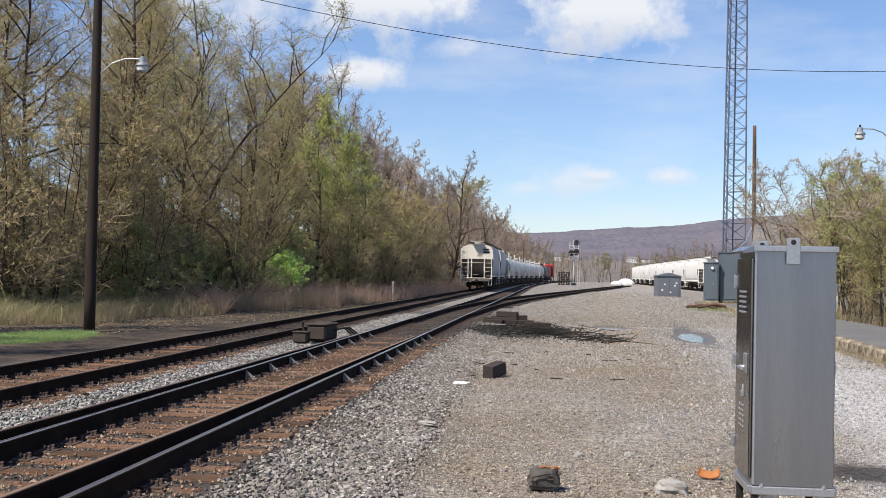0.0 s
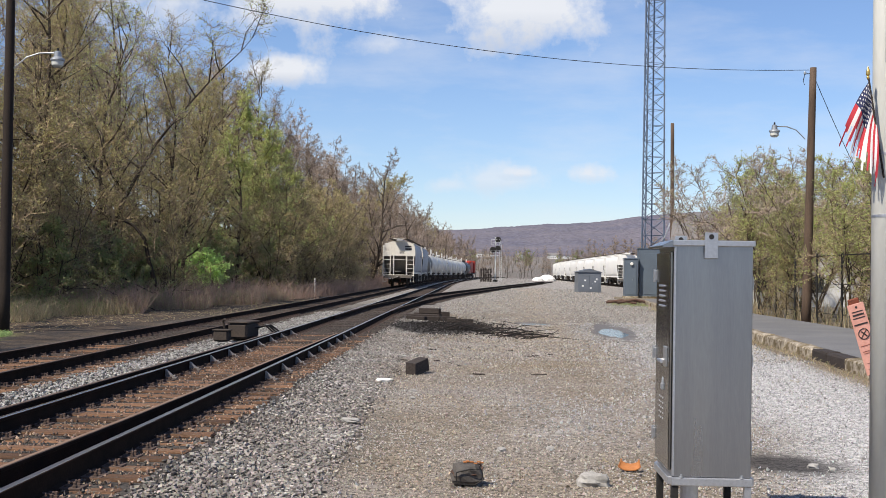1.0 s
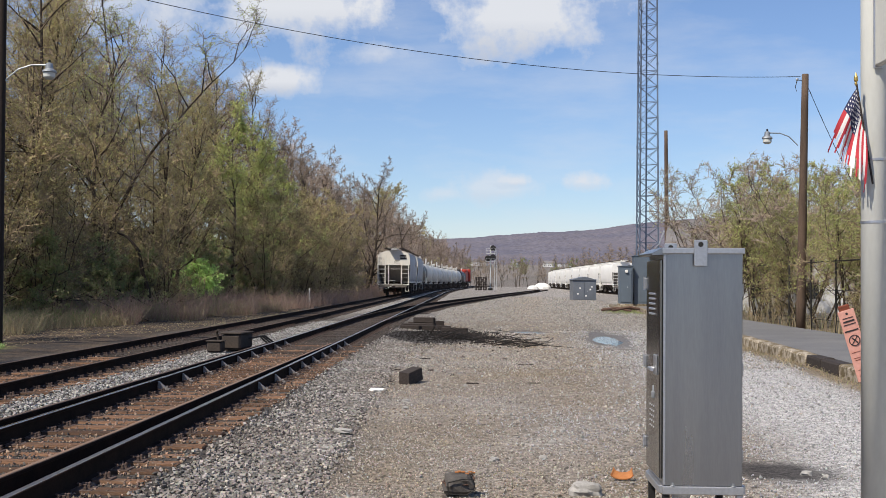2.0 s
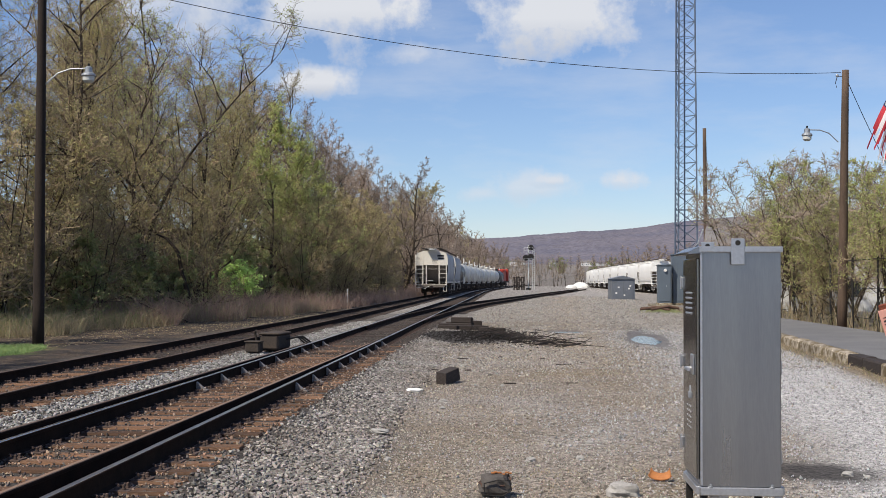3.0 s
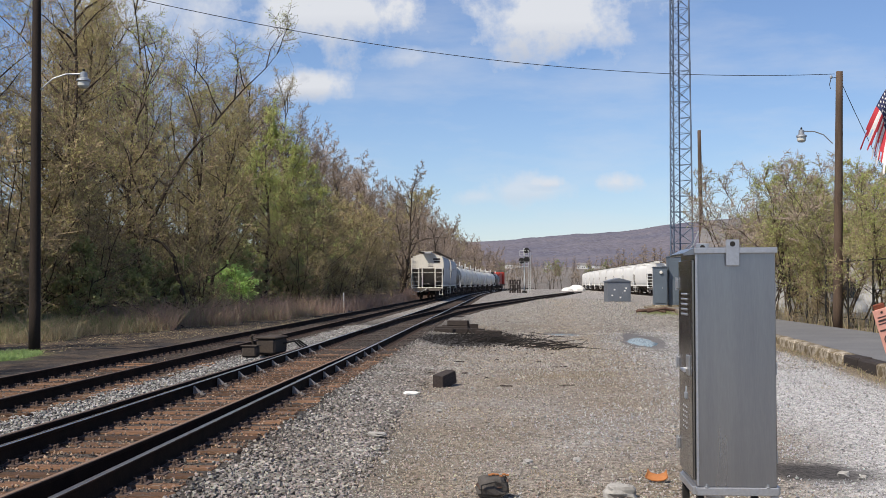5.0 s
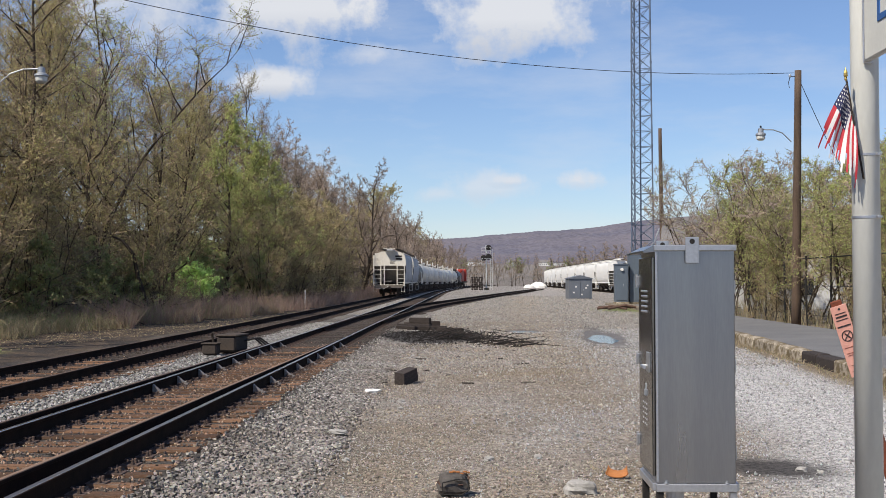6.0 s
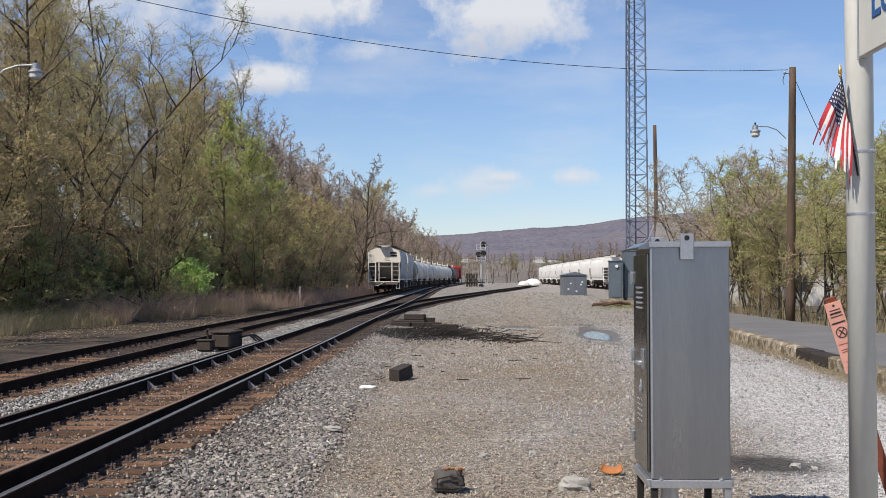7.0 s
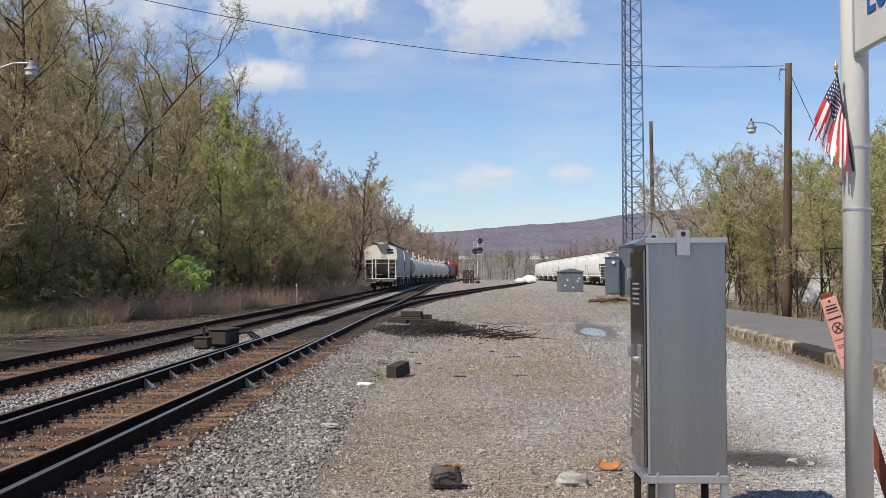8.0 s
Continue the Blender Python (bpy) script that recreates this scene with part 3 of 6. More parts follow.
    L(dk, b.inputs["Base Color"])
    L(rng(wet, 0.3, 1, 0.95, 0.55), b.inputs["Roughness"])
    b.inputs["Specular IOR Level"].default_value = 0.25
    bp = N("ShaderNodeBump")
    bp.inputs["Strength"].default_value, bp.inputs["Distance"].default_value = 0.9, 0.018
    add = N("ShaderNodeMath")
    add.operation = "ADD"
    L(cell, add.inputs[0])
    L(mid, add.inputs[1])
    L(add.outputs[0], bp.inputs["Height"])
    L(bp.outputs[0], b.inputs["Normal"])
    return m


build_ground()


# ---- railway lines ----
RAIL = [(-0.070, 0.0), (0.070, 0.0), (0.070, 0.012), (0.012, 0.030), (0.009, 0.135), (0.034, 0.146), (0.036, 0.172), (-0.036, 0.172), (-0.034, 0.146), (-0.009, 0.135), (-0.012, 0.030), (-0.070, 0.012)]
HEAD = [(-0.029, 0.168), (0.022, 0.168), (0.018, 0.178), (-0.025, 0.178)]


def stations(fx, y0, y1, step, z=0.02):
    out, y = [], y0
    while y <= y1 + 1e-6:
        dxy = (fx(y + 0.5) - fx(y - 0.5))
        out.append((fx(y), y, z, math.atan(dxy)))
        y += step
    return out


def tie_mesh(length=2.6, seed=1, mat=None):
    r = random.Random(seed)
    me = Mesh().box((0, 0, 0), (length, 0.225, 0.16), 0.018)
    me.v = [(x + r.uniform(-0.006, 0.006), y + r.uniform(-0.008, 0.008), z + r.uniform(-0.006, 0.006)) for x, y, z in me.v]
    return me.data("tie", mat or M_TIE)


def fastening_mesh():
    """A long tie plate with upright screw spikes and spring clips on both sides of the rail."""
    me = Mesh().box((0, 0, 0.008), (0.44, 0.19, 0.018), 0.003)
    for sx in (-1, 1):
        for sy in (-0.05, 0.05):
            me.lathe([(0.020, 0.015), (0.020, 0.032), (0.013, 0.034), (0.015, 0.056), (0.005, 0.062)], (sx * 0.165, sy, 0), 6)
        me.tube([(sx * 0.085, -0.05, 0.02), (sx * 0.12, -0.03, 0.05), (sx * 0.075, 0.03, 0.052), (sx * 0.12, 0.06, 0.03)], 0.009, 4)
        me.box((sx * 0.10, 0.13, 0.02), (0.05, 0.035, 0.05), 0.008)
    return me.data("tie_plate", M_PLATE)


TIES = [tie_mesh(2.6, k) for k in range(5)]
TIES_DARK = [tie_mesh(2.6, k + 9, M_TIE_DARK) for k in range(5)]
PLATE = fastening_mesh()


def build_track(label, fx, y0, y1, tie_range, singles, plates, dark_from, head=None):
    tr = thing("railway_track", (0, 0, 0), label, "railway track", "", "structure")
    rnd = random.Random(int(abs(fx(0)) * 100))
    for side in (-1, 1):
        st = stations(lambda y: fx(y) + side * GAUGE / 2, y0, y1, 3.0)
        rail = part("rail", Mesh().sweep(RAIL, st), M_RAIL_SIDE, tr, "dark rusty steel rail")
        part("rail_head", Mesh().sweep(HEAD, st), head or M_RAIL_TOP, rail, "worn running surface")
    y, k, rest = tie_range[0], 0, Mesh()
    while y < tie_range[1]:
        x = fx(y)
        w = math.atan(fx(y + 0.5) - fx(y - 0.5))
        turn = rnd.uniform(-0.02, 0.02) - w
        if k < singles:
            tie = part("tie", (TIES_DARK if y + rnd.uniform(-4, 4) > dark_from else TIES)[k % 5], None, tr)
            tie.matrix_local = pose(x + rnd.uniform(-0.05, 0.05), y, -0.054 + rnd.uniform(-0.012, 0.008), rnd.uniform(-1, 1), 0, math.degrees(turn))
            if k < plates:
                for side in (-1, 1):
                    pl = part("tie_plate", PLATE, None, tr)
                    pl.matrix_local = pose(x + side * GAUGE / 2, y, 0.020, 0, 0, math.degrees(-w))
        else:
            rest.box((x, y, -0.058), (2.6, 0.225, 0.16), 0.0)
        y += 0.52 + rnd.uniform(-0.025, 0.025)
        k += 1
    if rest.f:
        tagged(part("distant_ties", rest, M_TIE_DARK, tr), "", "", "", "stuff")
    return tr


def main_x(y):
    return TRACK_MAIN + bend(y)


def west_x(y):
    return TRACK_WEST + bend(y)


def cross_gap(y):
    """How far the crossover's rails stand left of the main line's."""
    return float(np.interp(y, [-12, 0, 9.2, 11.5, 15.5, 22.0, 29.0], [1.05, 0.62, 0.355, 0.30, 0.24, 0.17, 0.095]))


def siding_x(y):
    return TRACK_MAIN + swing(y)


build_track("main line of dark steel rails on brown wooden ties", main_x, -12, 420, (6, 260), 230, 110, 29)
build_track("main line track carrying the departing freight train", west_x, -12, 420, (14, 260), 200, 60, 24, M_RAIL_DARK)
build_track("siding curving off the main line through a turnout", siding_x, 46, 230, (62, 190), 200, 0, 0, M_RAIL_DARK)


def yard_x(y):
    return 21.3 + 0.25 * bend(y)


build_track("yard track under the parked white hopper cars", yard_x, 120, 380, (120, 240), 0, 0, 0, M_RAIL_DARK)


def build_turnout_parts():
    fr = Mesh()
    st = stations(lambda q: TRACK_MAIN + GAUGE / 2 - 0.13 + 0.02 * (q - 72), 68, 78, 1.0)
    fr.sweep([(a * 0.7, bb) for a, bb in RAIL], st)
    solo("guard_rail", fr, M_RAIL_SIDE, (0, 0, 0), "dark guard rail beside the running rail", "guard rail")
    sw = Mesh().sweep([(a * 0.8, bb) for a, bb in RAIL], stations(lambda q: TRACK_MAIN - GAUGE / 2 + 0.075 + 0.002 * max(0, q - 40) + swing(q) * 0.4, 40, 56, 1.0))
    solo("switch_point_rail", sw, M_RAIL_SIDE, (0, 0, 0), "tapered switch rail against the stock rail", "switch rail")
    # the crossover's rails leave the main line at the switch machine and draw away towards the platform end
    for side in (-1, 1):
        cl = thing("closure_rail", (0, 0, 0), "rusty closure rail drawing away beside the main line rail", "closure rail", "crossover rails")
        st = stations(lambda q: TRACK_MAIN + side * GAUGE / 2 - cross_gap(q), -12, 29.0, 1.0)
        rl = part("rail", Mesh().sweep([(a * (0.75 if a > 0 else 1.0), bb) for a, bb in RAIL], st), M_RAIL_SIDE, cl)
        part("rail_head", Mesh().sweep(HEAD, st), M_RAIL_RUST if side > 0 else M_RAIL_DARK, rl, "brown rusted head, little used")
    # forged braces holding the stock rails along the switch
    first = None
    for side in (-1, 1):
        for k in range(9):
            place = pose(TRACK_MAIN + side * GAUGE / 2 + 0.03, 18.2 + 1.56 * k, 0.02)
            if first is None:
                first = thing("rail_brace", (0, 0, 0), "worn steel rail brace bolted against the rail", "rail brace", "rail braces")
                part("foot", Mesh().box((0.10, 0, 0.02), (0.16, 0.10, 0.03), 0.006), M_GALV_DULL, first)
                part("web", Mesh().add([(0.0, -0.05, 0.02), (0.14, -0.04, 0.03), (0.0, -0.035, 0.15), (0.0, 0.05, 0.02), (0.14, 0.04, 0.03), (0.0, 0.035, 0.15)], [(0, 1, 2), (5, 4, 3), (0, 3, 4, 1), (1, 4, 5, 2), (2, 5, 3, 0)]), M_GALV_DULL, first)
                part("bolt", Mesh().lathe([(0.02, 0.0), (0.02, 0.02), (0.01, 0.03)], (0.13, 0, 0.035), 6), M_GALV_DULL, first)
                first.matrix_world = place
            else:
                copy_thing(first, place)


build_turnout_parts()


# ---- loose stones ----
def chip_shapes(n, seed):
    """Small chips of six corners."""
    r = np.random.RandomState(seed)
    base = np.array([(1, 0, 0), (-1, 0, 0), (0, 1, 0), (0, -1, 0), (0, 0, 1), (0, 0, -1)], dtype=float)
    tris = np.array([(0, 2, 4), (2, 1, 4), (1, 3, 4), (3, 0, 4), (2, 0, 5), (1, 2, 5), (3, 1, 5), (0, 3, 5)])
    return [base * r.uniform(0.5, 1.1, (6, 1)) + r.uniform(-0.25, 0.25, (6, 3)) for _ in range(n)], tris


def stone_shapes(n, seed, flat=0.75):
    """Angular stones: twisted, uneven boxes of eight corners with a lid point."""
    r = np.random.RandomState(seed)
    base = np.array([(a, b, c) for a in (-1, 1) for b in (-1, 1) for c in (-1, 1)], dtype=float)
    tris = np.array([(0, 1, 3), (0, 3, 2), (4, 6, 7), (4, 7, 5), (0, 4, 5), (0, 5, 1), (2, 3, 7), (2, 7, 6), (0, 2, 6), (0, 6, 4), (1, 5, 7), (1, 7, 3)])
    out = []
    for _ in range(n):
        v = base * r.uniform(0.35, 1.0, (8, 3))
        v[:, 2] *= flat
        out.append(v * 0.75)
    return out, tris


def scatter(name, spots, sizes, mat, label, category, seed, sink=0.3, heights=None, chips=False):
    shapes, tris = chip_shapes(24, seed) if chips else stone_shapes(24, seed)
    corners = len(shapes[0])
    r = np.random.RandomState(seed + 5)
    n = len(spots)
    ang, tilt = r.uniform(0, 2 * np.pi, n), r.uniform(-0.7, 0.7, n)
    pick = r.randint(0, len(shapes), n)
    V = np.array(shapes)[pick] * sizes[:, None, None]
    ct, st = np.cos(tilt)[:, None], np.sin(tilt)[:, None]
    y1, z1 = V[:, :, 1] * ct - V[:, :, 2] * st, V[:, :, 1] * st + V[:, :, 2] * ct
    ca, sa = np.cos(ang)[:, None], np.sin(ang)[:, None]
    X, Y = V[:, :, 0] * ca - y1 * sa, V[:, :, 0] * sa + y1 * ca
    z0 = heights if heights is not None else np.array([land(x, y) for x, y in spots])
    P = np.stack([X + spots[:, 0:1], Y + spots[:, 1:2], z1 + (z0 + sizes * sink)[:, None]], -1)
    F = (tris[None] + (np.arange(n) * corners)[:, None, None]).reshape(-1, 3)
    ob = new(name, array_mesh(name, P.reshape(-1, 3), F, mat))
    return tagged(ob, label, category, "", "stuff")


def dry(x, y):
    """True outside the puddles."""
    rag = 0.35 * np.sin(7 * x + 1.3 * y) * np.sin(2.1 * y) + 0.12 * np.sin(31 * x + 9 * y)
    return (np.hypot((x - 4.1 - 0.05 * (y - 36.5)) / 0.58, (y - 36.5) / 5.0) + rag > 1) & (np.hypot((x - 1.95) / 0.75, (y - 41) / 1.1) + rag > 1)


def build_stones():
    r = np.random.RandomState(3)
    # shoulder beside the main line, thinning with distance
    n = 52000
    y = 6.5 + 36 * r.uniform(0, 1, n) ** 1.6
    edge = -1.35 - 0.012 * (y - 10)
    x = -2.48 + (edge + 2.48) * r.uniform(0, 1, n) ** 0.8 + r.normal(0, 0.11, n)
    x = np.maximum(x, -2.66 + 0.05 * r.normal(0, 1, n))
    keep = r.uniform(0, 1, n) < np.clip((edge + 0.75 - x) / 0.9, 0, 1)
    keep &= np.hypot((x + 1.0 + 0.06 * (y - 36)) / 2.3, (y - 37.5) / 6.5) > r.uniform(0.6, 1.15, n)
    spots = np.stack([x, y], 1)[keep]
    pile = 0.05 * np.clip((edge[keep] - spots[:, 0]) / 0.8, 0, 1)
    scatter("ballast", spots, r.uniform(0.011, 0.031, len(spots)), M_BALLAST, "grey crushed stone ballast beside the track", "ballast", 1, 0.55,
            np.array([land(a, b) for a, b in spots]) + pile * r.uniform(0, 1, len(spots)))
    n = 34000
    y = 24 + 110 * r.uniform(0, 1, n) ** 1.5
    x0 = -2.2 + np.array([swing(q) for q in y]) * 0.9
    x = x0 + (kerb_x(y) - 0.2 - x0) * r.uniform(0, 1, n)
    keep = np.hypot((x + 1.0 + 0.06 * (y - 36)) / 2.3, (y - 37.5) / 6.5) > r.uniform(0.6, 1.15, n)
    keep &= dry(x, y) & (x > x0)
    x, y = x[keep], y[keep]
    size = r.uniform(0.009, 0.024, len(x)) * (0.8 + y / 60)
    tan = r.uniform(0, 1, len(x)) < 0.25 + 0.55 * np.exp(-((x - 1.2 - 0.05 * (y - 24)) / 1.3) ** 2)
    for mask, mat, nm, lab, sd in ((tan, M_GRAVEL, "tan_coarse_gravel", "coarse tan gravel over the middle of the yard", 9), (~tan, M_BALLAST_PALE, "coarse_gravel", "coarse grey gravel over the far yard", 10)):
        scatter(nm, np.stack([x, y], 1)[mask], size[mask], mat, lab, "gravel", sd, 0.5, None, True)
    # cribs and the six-foot between the lines
    n = 14000
    y = 8 + 42 * r.uniform(0, 1, n) ** 1.5
    x = r.uniform(-6.3, -5.15, n)
    spots = np.stack([x, y], 1)
    scatter("pale_ballast", spots, r.uniform(0.014, 0.036, n), M_BALLAST_PALE, "pale grey ballast between the two tracks", "ballast", 2, 0.4)
    n = 30000
    y = 7 + 45 * r.uniform(0, 1, n) ** 1.4
    x = np.where(r.uniform(0, 1, n) < 0.6, TRACK_MAIN, TRACK_WEST) + r.uniform(-1.3, 1.3, n)
    spots = np.stack([x, y], 1)
    dark = y + r.uniform(-5, 5, n) > np.where(x > -5.7, 29, 24)
    soot = spots[dark]
    scatter("sooty_crib_ballast", soot, r.uniform(0.014, 0.030, len(soot)), M_SOOT, "black oily stones between the ties", "ballast", 14, 0.0, r.uniform(0.0, 0.026, len(soot)), True)
    spots = spots[~dark]
    n = len(spots)
    scatter("crib_ballast", spots, r.uniform(0.010, 0.024, n), M_CRIB, "rust-stained stones between the ties", "ballast", 4, 0.0, r.uniform(0.0, 0.03, n), True)
    # yard gravel: tan and mossy down the middle, pale crushed stone in the wheel tracks
    n = 100000
    q = r.uniform(0, 1, n)
    y = 8.0 + 34 * q ** 2.0
    x = -1.9 + (6.9 + 0.06 * y) * r.uniform(0, 1, n)
    keep = np.hypot((x - 2.78) / 0.56, (y - 11.15) / 0.75) > r.uniform(0.6, 1.4, n)
    keep &= np.hypot((x + 1.0 + 0.06 * (y - 36)) / 2.3, (y - 37.5) / 6.5) > r.uniform(0.6, 1.15, n)
    keep &= (x < kerb_x(y) - 0.02) & dry(x, y)
    x, y = x[keep], y[keep]
    size = r.uniform(0.005, 0.0125, len(x)) * (0.70 + y / 32) * (1 + (r.uniform(0, 1, len(x)) < 0.04) * r.uniform(0.4, 1.4, len(x)))
    pick = r.uniform(0, 1, len(x))
    wheel = np.clip((x - 0.04 * y - 1.0) / 1.6, 0, 1)
    rut = np.exp(-((x - 0.9 - 0.02 * y) / 0.9) ** 2 - ((y - 14.5) / 2.2) ** 2)
    grey = pick < np.maximum(0.08 + 0.9 * wheel, 0.9 * rut)
    for mask, mat, nm, lab, sd in ((grey, M_GRAVEL_GREY, "grey_gravel", "pale blue-grey crushed stone in the wheel tracks", 7), (~grey, M_GRAVEL, "yard_gravel", "tan and brown gravel scattered over the yard", 8)):
        scatter(nm, np.stack([x, y], 1)[mask], size[mask], mat, lab, "gravel", sd, 0.5, None, True)


M_GRAVEL_GREY = stone_material("blue_grey_gravel", [(0.39, 0.385, 0.385), (0.17, 0.165, 0.16), (0.48, 0.475, 0.475), (0.28, 0.27, 0.265), (0.52, 0.51, 0.50), (0.13, 0.12, 0.115)], 0.9)
M_SOOT = stone_material("oily_crib_stone", [(0.05, 0.04, 0.034), (0.085, 0.066, 0.054), (0.03, 0.025, 0.022), (0.12, 0.095, 0.078)])
M_CRIB = stone_material("rusty_crib_stone", [(0.34, 0.17, 0.08), (0.10, 0.06, 0.04), (0.42, 0.25, 0.13), (0.11, 0.085, 0.07), (0.04, 0.031, 0.026), (0.15, 0.125, 0.105)])
build_stones()


# ---- platform ----
def build_platform():
    pl = thing("platform", (0, 0, 0), "low asphalt platform with a worn concrete kerb", "platform", "", "structure")
    y0, y1 = 12.0, 74.0
    ys = np.arange(y0, y1 + 0.1, 2.0)
    back = [10.25 + 0.012 * y for y in ys]
    me = Mesh()
    top = [(kerb_x(y) + 0.34, y, 0.23) for y in ys], [(b, y, 0.27) for b, y in zip(back, ys)]
    n = len(ys)
    vs = list(top[0]) + list(top[1]) + [(x, y, -0.2) for x, y, z in top[0]] + [(x, y, -0.2) for x, y, z in top[1]]
    fs = [(i, n + i, n + i + 1, i + 1)[::-1] for i in range(n - 1)]
    fs += [(i, i + 1, 2 * n + i + 1, 2 * n + i) for i in range(n - 1)] + [(n + i, 3 * n + i, 3 * n + i + 1, n + i + 1) for i in range(n - 1)]
    me.add(vs, fs)
    part("paving", me, M_ASPHALT, pl, "dark patched asphalt")
    r = random.Random(5)
    y = y0
    while y < y1:
        ln = 1.5 + r.uniform(-0.2, 0.2)
        kb = Mesh().box((0, 0, 0), (0.34 + r.uniform(-0.03, 0.02), ln - 0.03, 0.46), 0.035)
        kb.v = [(a + r.uniform(-0.018, 0.018), b, c + r.uniform(-0.015, 0.012)) for a, b, c in kb.v]
        if 21.5 < y < 24.2:
            ob = part("kerb_block", kb, M_WOOD_DARK, pl, "dark timber baulk in the kerb line")
        else:
            ob = part("kerb_block", kb, M_CONCRETE, pl)
        ob.matrix_local = pose(kerb_x(y + ln / 2) + 0.17, y + ln / 2, 0.01, 0, r.uniform(-2, 2), -3.4)
        y += ln


build_platform()


# ---- aluminium cabinet ----
def build_cabinet():
    w, d, z0, z1 = 0.50, 0.66, 0.42, 1.915
    cab = thing("signal_cabinet", (1.462, 7.75 + d / 2, 0), "tall brushed aluminium trackside cabinet on a short leg frame", "cabinet", turn=-0.6)
    body = part("body", Mesh().box((0, 0, (z0 + z1) / 2), (w, d, z1 - z0), 0.006), M_ALU, cab)
    x = -w / 2
    door = part("door", Mesh().box((x - 0.011, 0.0, (z0 + z1) / 2 - 0.01), (0.02, d - 0.05, z1 - z0 - 0.10), 0.005), M_ALU_DOOR, cab, "flush side door in aluminium darkened by a painted reflection of trees")
    hood = Mesh().add([(x - 0.075, -d / 2 - 0.012, z1 - 0.035), (w / 2 + 0.012, -d / 2 - 0.012, z1 + 0.0), (w / 2 + 0.012, d / 2 + 0.012, z1), (x - 0.075, d / 2 + 0.012, z1 - 0.035),
                       (x - 0.075, -d / 2 - 0.012, z1 - 0.022), (x - 0.005, -d / 2 - 0.012, z1 + 0.014), (w / 2 + 0.012, -d / 2 - 0.012, z1 + 0.014), (w / 2 + 0.012, d / 2 + 0.012, z1 + 0.014), (x - 0.005, d / 2 + 0.012, z1 + 0.014), (x - 0.075, d / 2 + 0.012, z1 - 0.022)],
                      [(3, 2, 1, 0), (0, 1, 6, 5, 4), (2, 3, 9, 8, 7), (1, 2, 7, 6), (5, 6, 7, 8), (4, 5, 8, 9), (0, 4, 9, 3)])
    part("rain_hood", hood, M_ALU, cab, "lipped lid sloping over the door")
    part("lid_rim", Mesh().box((0.0, -d / 2 - 0.016, z1 - 0.006), (w + 0.02, 0.012, 0.036), 0.004), M_ALU_TRIM, cab)
    for yy, xx in ((-d / 2 - 0.024, -0.02), (d / 2 + 0.024, -0.10)):
        lug = Mesh().box((xx, yy, z1 - 0.02), (0.085, 0.008, 0.165), 0.003)
        lg = part("lifting_lug", lug, M_ALU_TRIM, cab, "flat lifting plate with a round eye")
        part("eye", Mesh().lathe([(0.017, -0.0048), (0.017, 0.0048)], (xx, yy, z1 + 0.035), 14, "y"), M_DARK, lg)
    for k in range(5):
        part("louvre", Mesh().box((x - 0.023, 0.02, 1.50 + k * 0.033), (0.012, 0.26, 0.014), 0.005), M_ALU_TRIM, door)
    for k in range(5):
        for q in range(3):
            part("vent_hole", Mesh().lathe([(0.006, -0.003), (0.006, 0.003)], (x - 0.022, -0.06 + q * 0.08, 0.76 + k * 0.034), 8, "x"), M_ALU_TRIM, door)
    hd = Mesh().box((x - 0.026, -0.16, 1.175), (0.012, 0.12, 0.13), 0.004).tube([(x - 0.03, -0.13, 1.15), (x - 0.065, -0.13, 1.15), (x - 0.065, -0.28, 1.15)], 0.011, 8)
    part("door_handle", hd, M_ALU_TRIM, door, "bright lever handle on a recessed plate")
    lk = Mesh().box((x - 0.045, -0.20, 0.985), (0.022, 0.05, 0.045), 0.006).tube([(x - 0.045, -0.216, 1.0), (x - 0.045, -0.214, 1.03), (x - 0.045, -0.2, 1.042), (x - 0.045, -0.186, 1.03), (x - 0.045, -0.184, 1.0)], 0.005, 6)
    part("padlock", lk, M_GALV, door, "small steel padlock on a hasp")
    for zz in (0.62, 1.17, 1.70):
        part("hinge", Mesh().box((x - 0.026, d / 2 - 0.01, zz), (0.018, 0.035, 0.07), 0.005).tube([(x - 0.032, d / 2 + 0.006, zz - 0.045), (x - 0.032, d / 2 + 0.006, zz + 0.045)], 0.008, 8), M_ALU_TRIM, cab)
    for zz in (0.60, 1.16, 1.66):
        part("latch", Mesh().box((w / 2 + 0.01, -d / 2 + 0.08, zz), (0.02, 0.03, 0.085), 0.005), M_ALU_TRIM, cab)
    part("corner_seam", Mesh().box((x + 0.006, -d / 2 - 0.004, (z0 + z1) / 2), (0.016, 0.006, z1 - z0 - 0.02), 0.002), M_ALU_TRIM, cab)
    fr = Mesh().box((0, -d / 2, z0 - 0.025), (w + 0.01, 0.05, 0.05), 0.004).box((0, d / 2, z0 - 0.025), (w + 0.01, 0.05, 0.05), 0.004)
    fr.box((x, 0, z0 - 0.025), (0.05, d - 0.052, 0.05), 0.004).box((w / 2, 0, z0 - 0.025), (0.05, d - 0.052, 0.05), 0.004)
    base = part("base_frame", fr, M_ALU_TRIM, cab, "welded angle frame under the box")
    for sx in (-1, 1):
        part("bolt", Mesh().lathe([(0.016, 0), (0.016, 0.006), (0.009, 0.007), (0.009, 0.02)], (sx * 0.19, -d / 2 - 0.012, z0 + 0.0), 8), M_GALV, base)
        for sy in (-1, 1):
            part("leg", Mesh().box((sx * (w / 2 - 0.02), sy * (d / 2 - 0.01), (z0 - 0.05) / 2 - 0.02), (0.045, 0.045, z0 - 0.05 + 0.04), 0.004), M_ALU_TRIM if (sy < 0 and sx > 0) else M_DARK, cab)
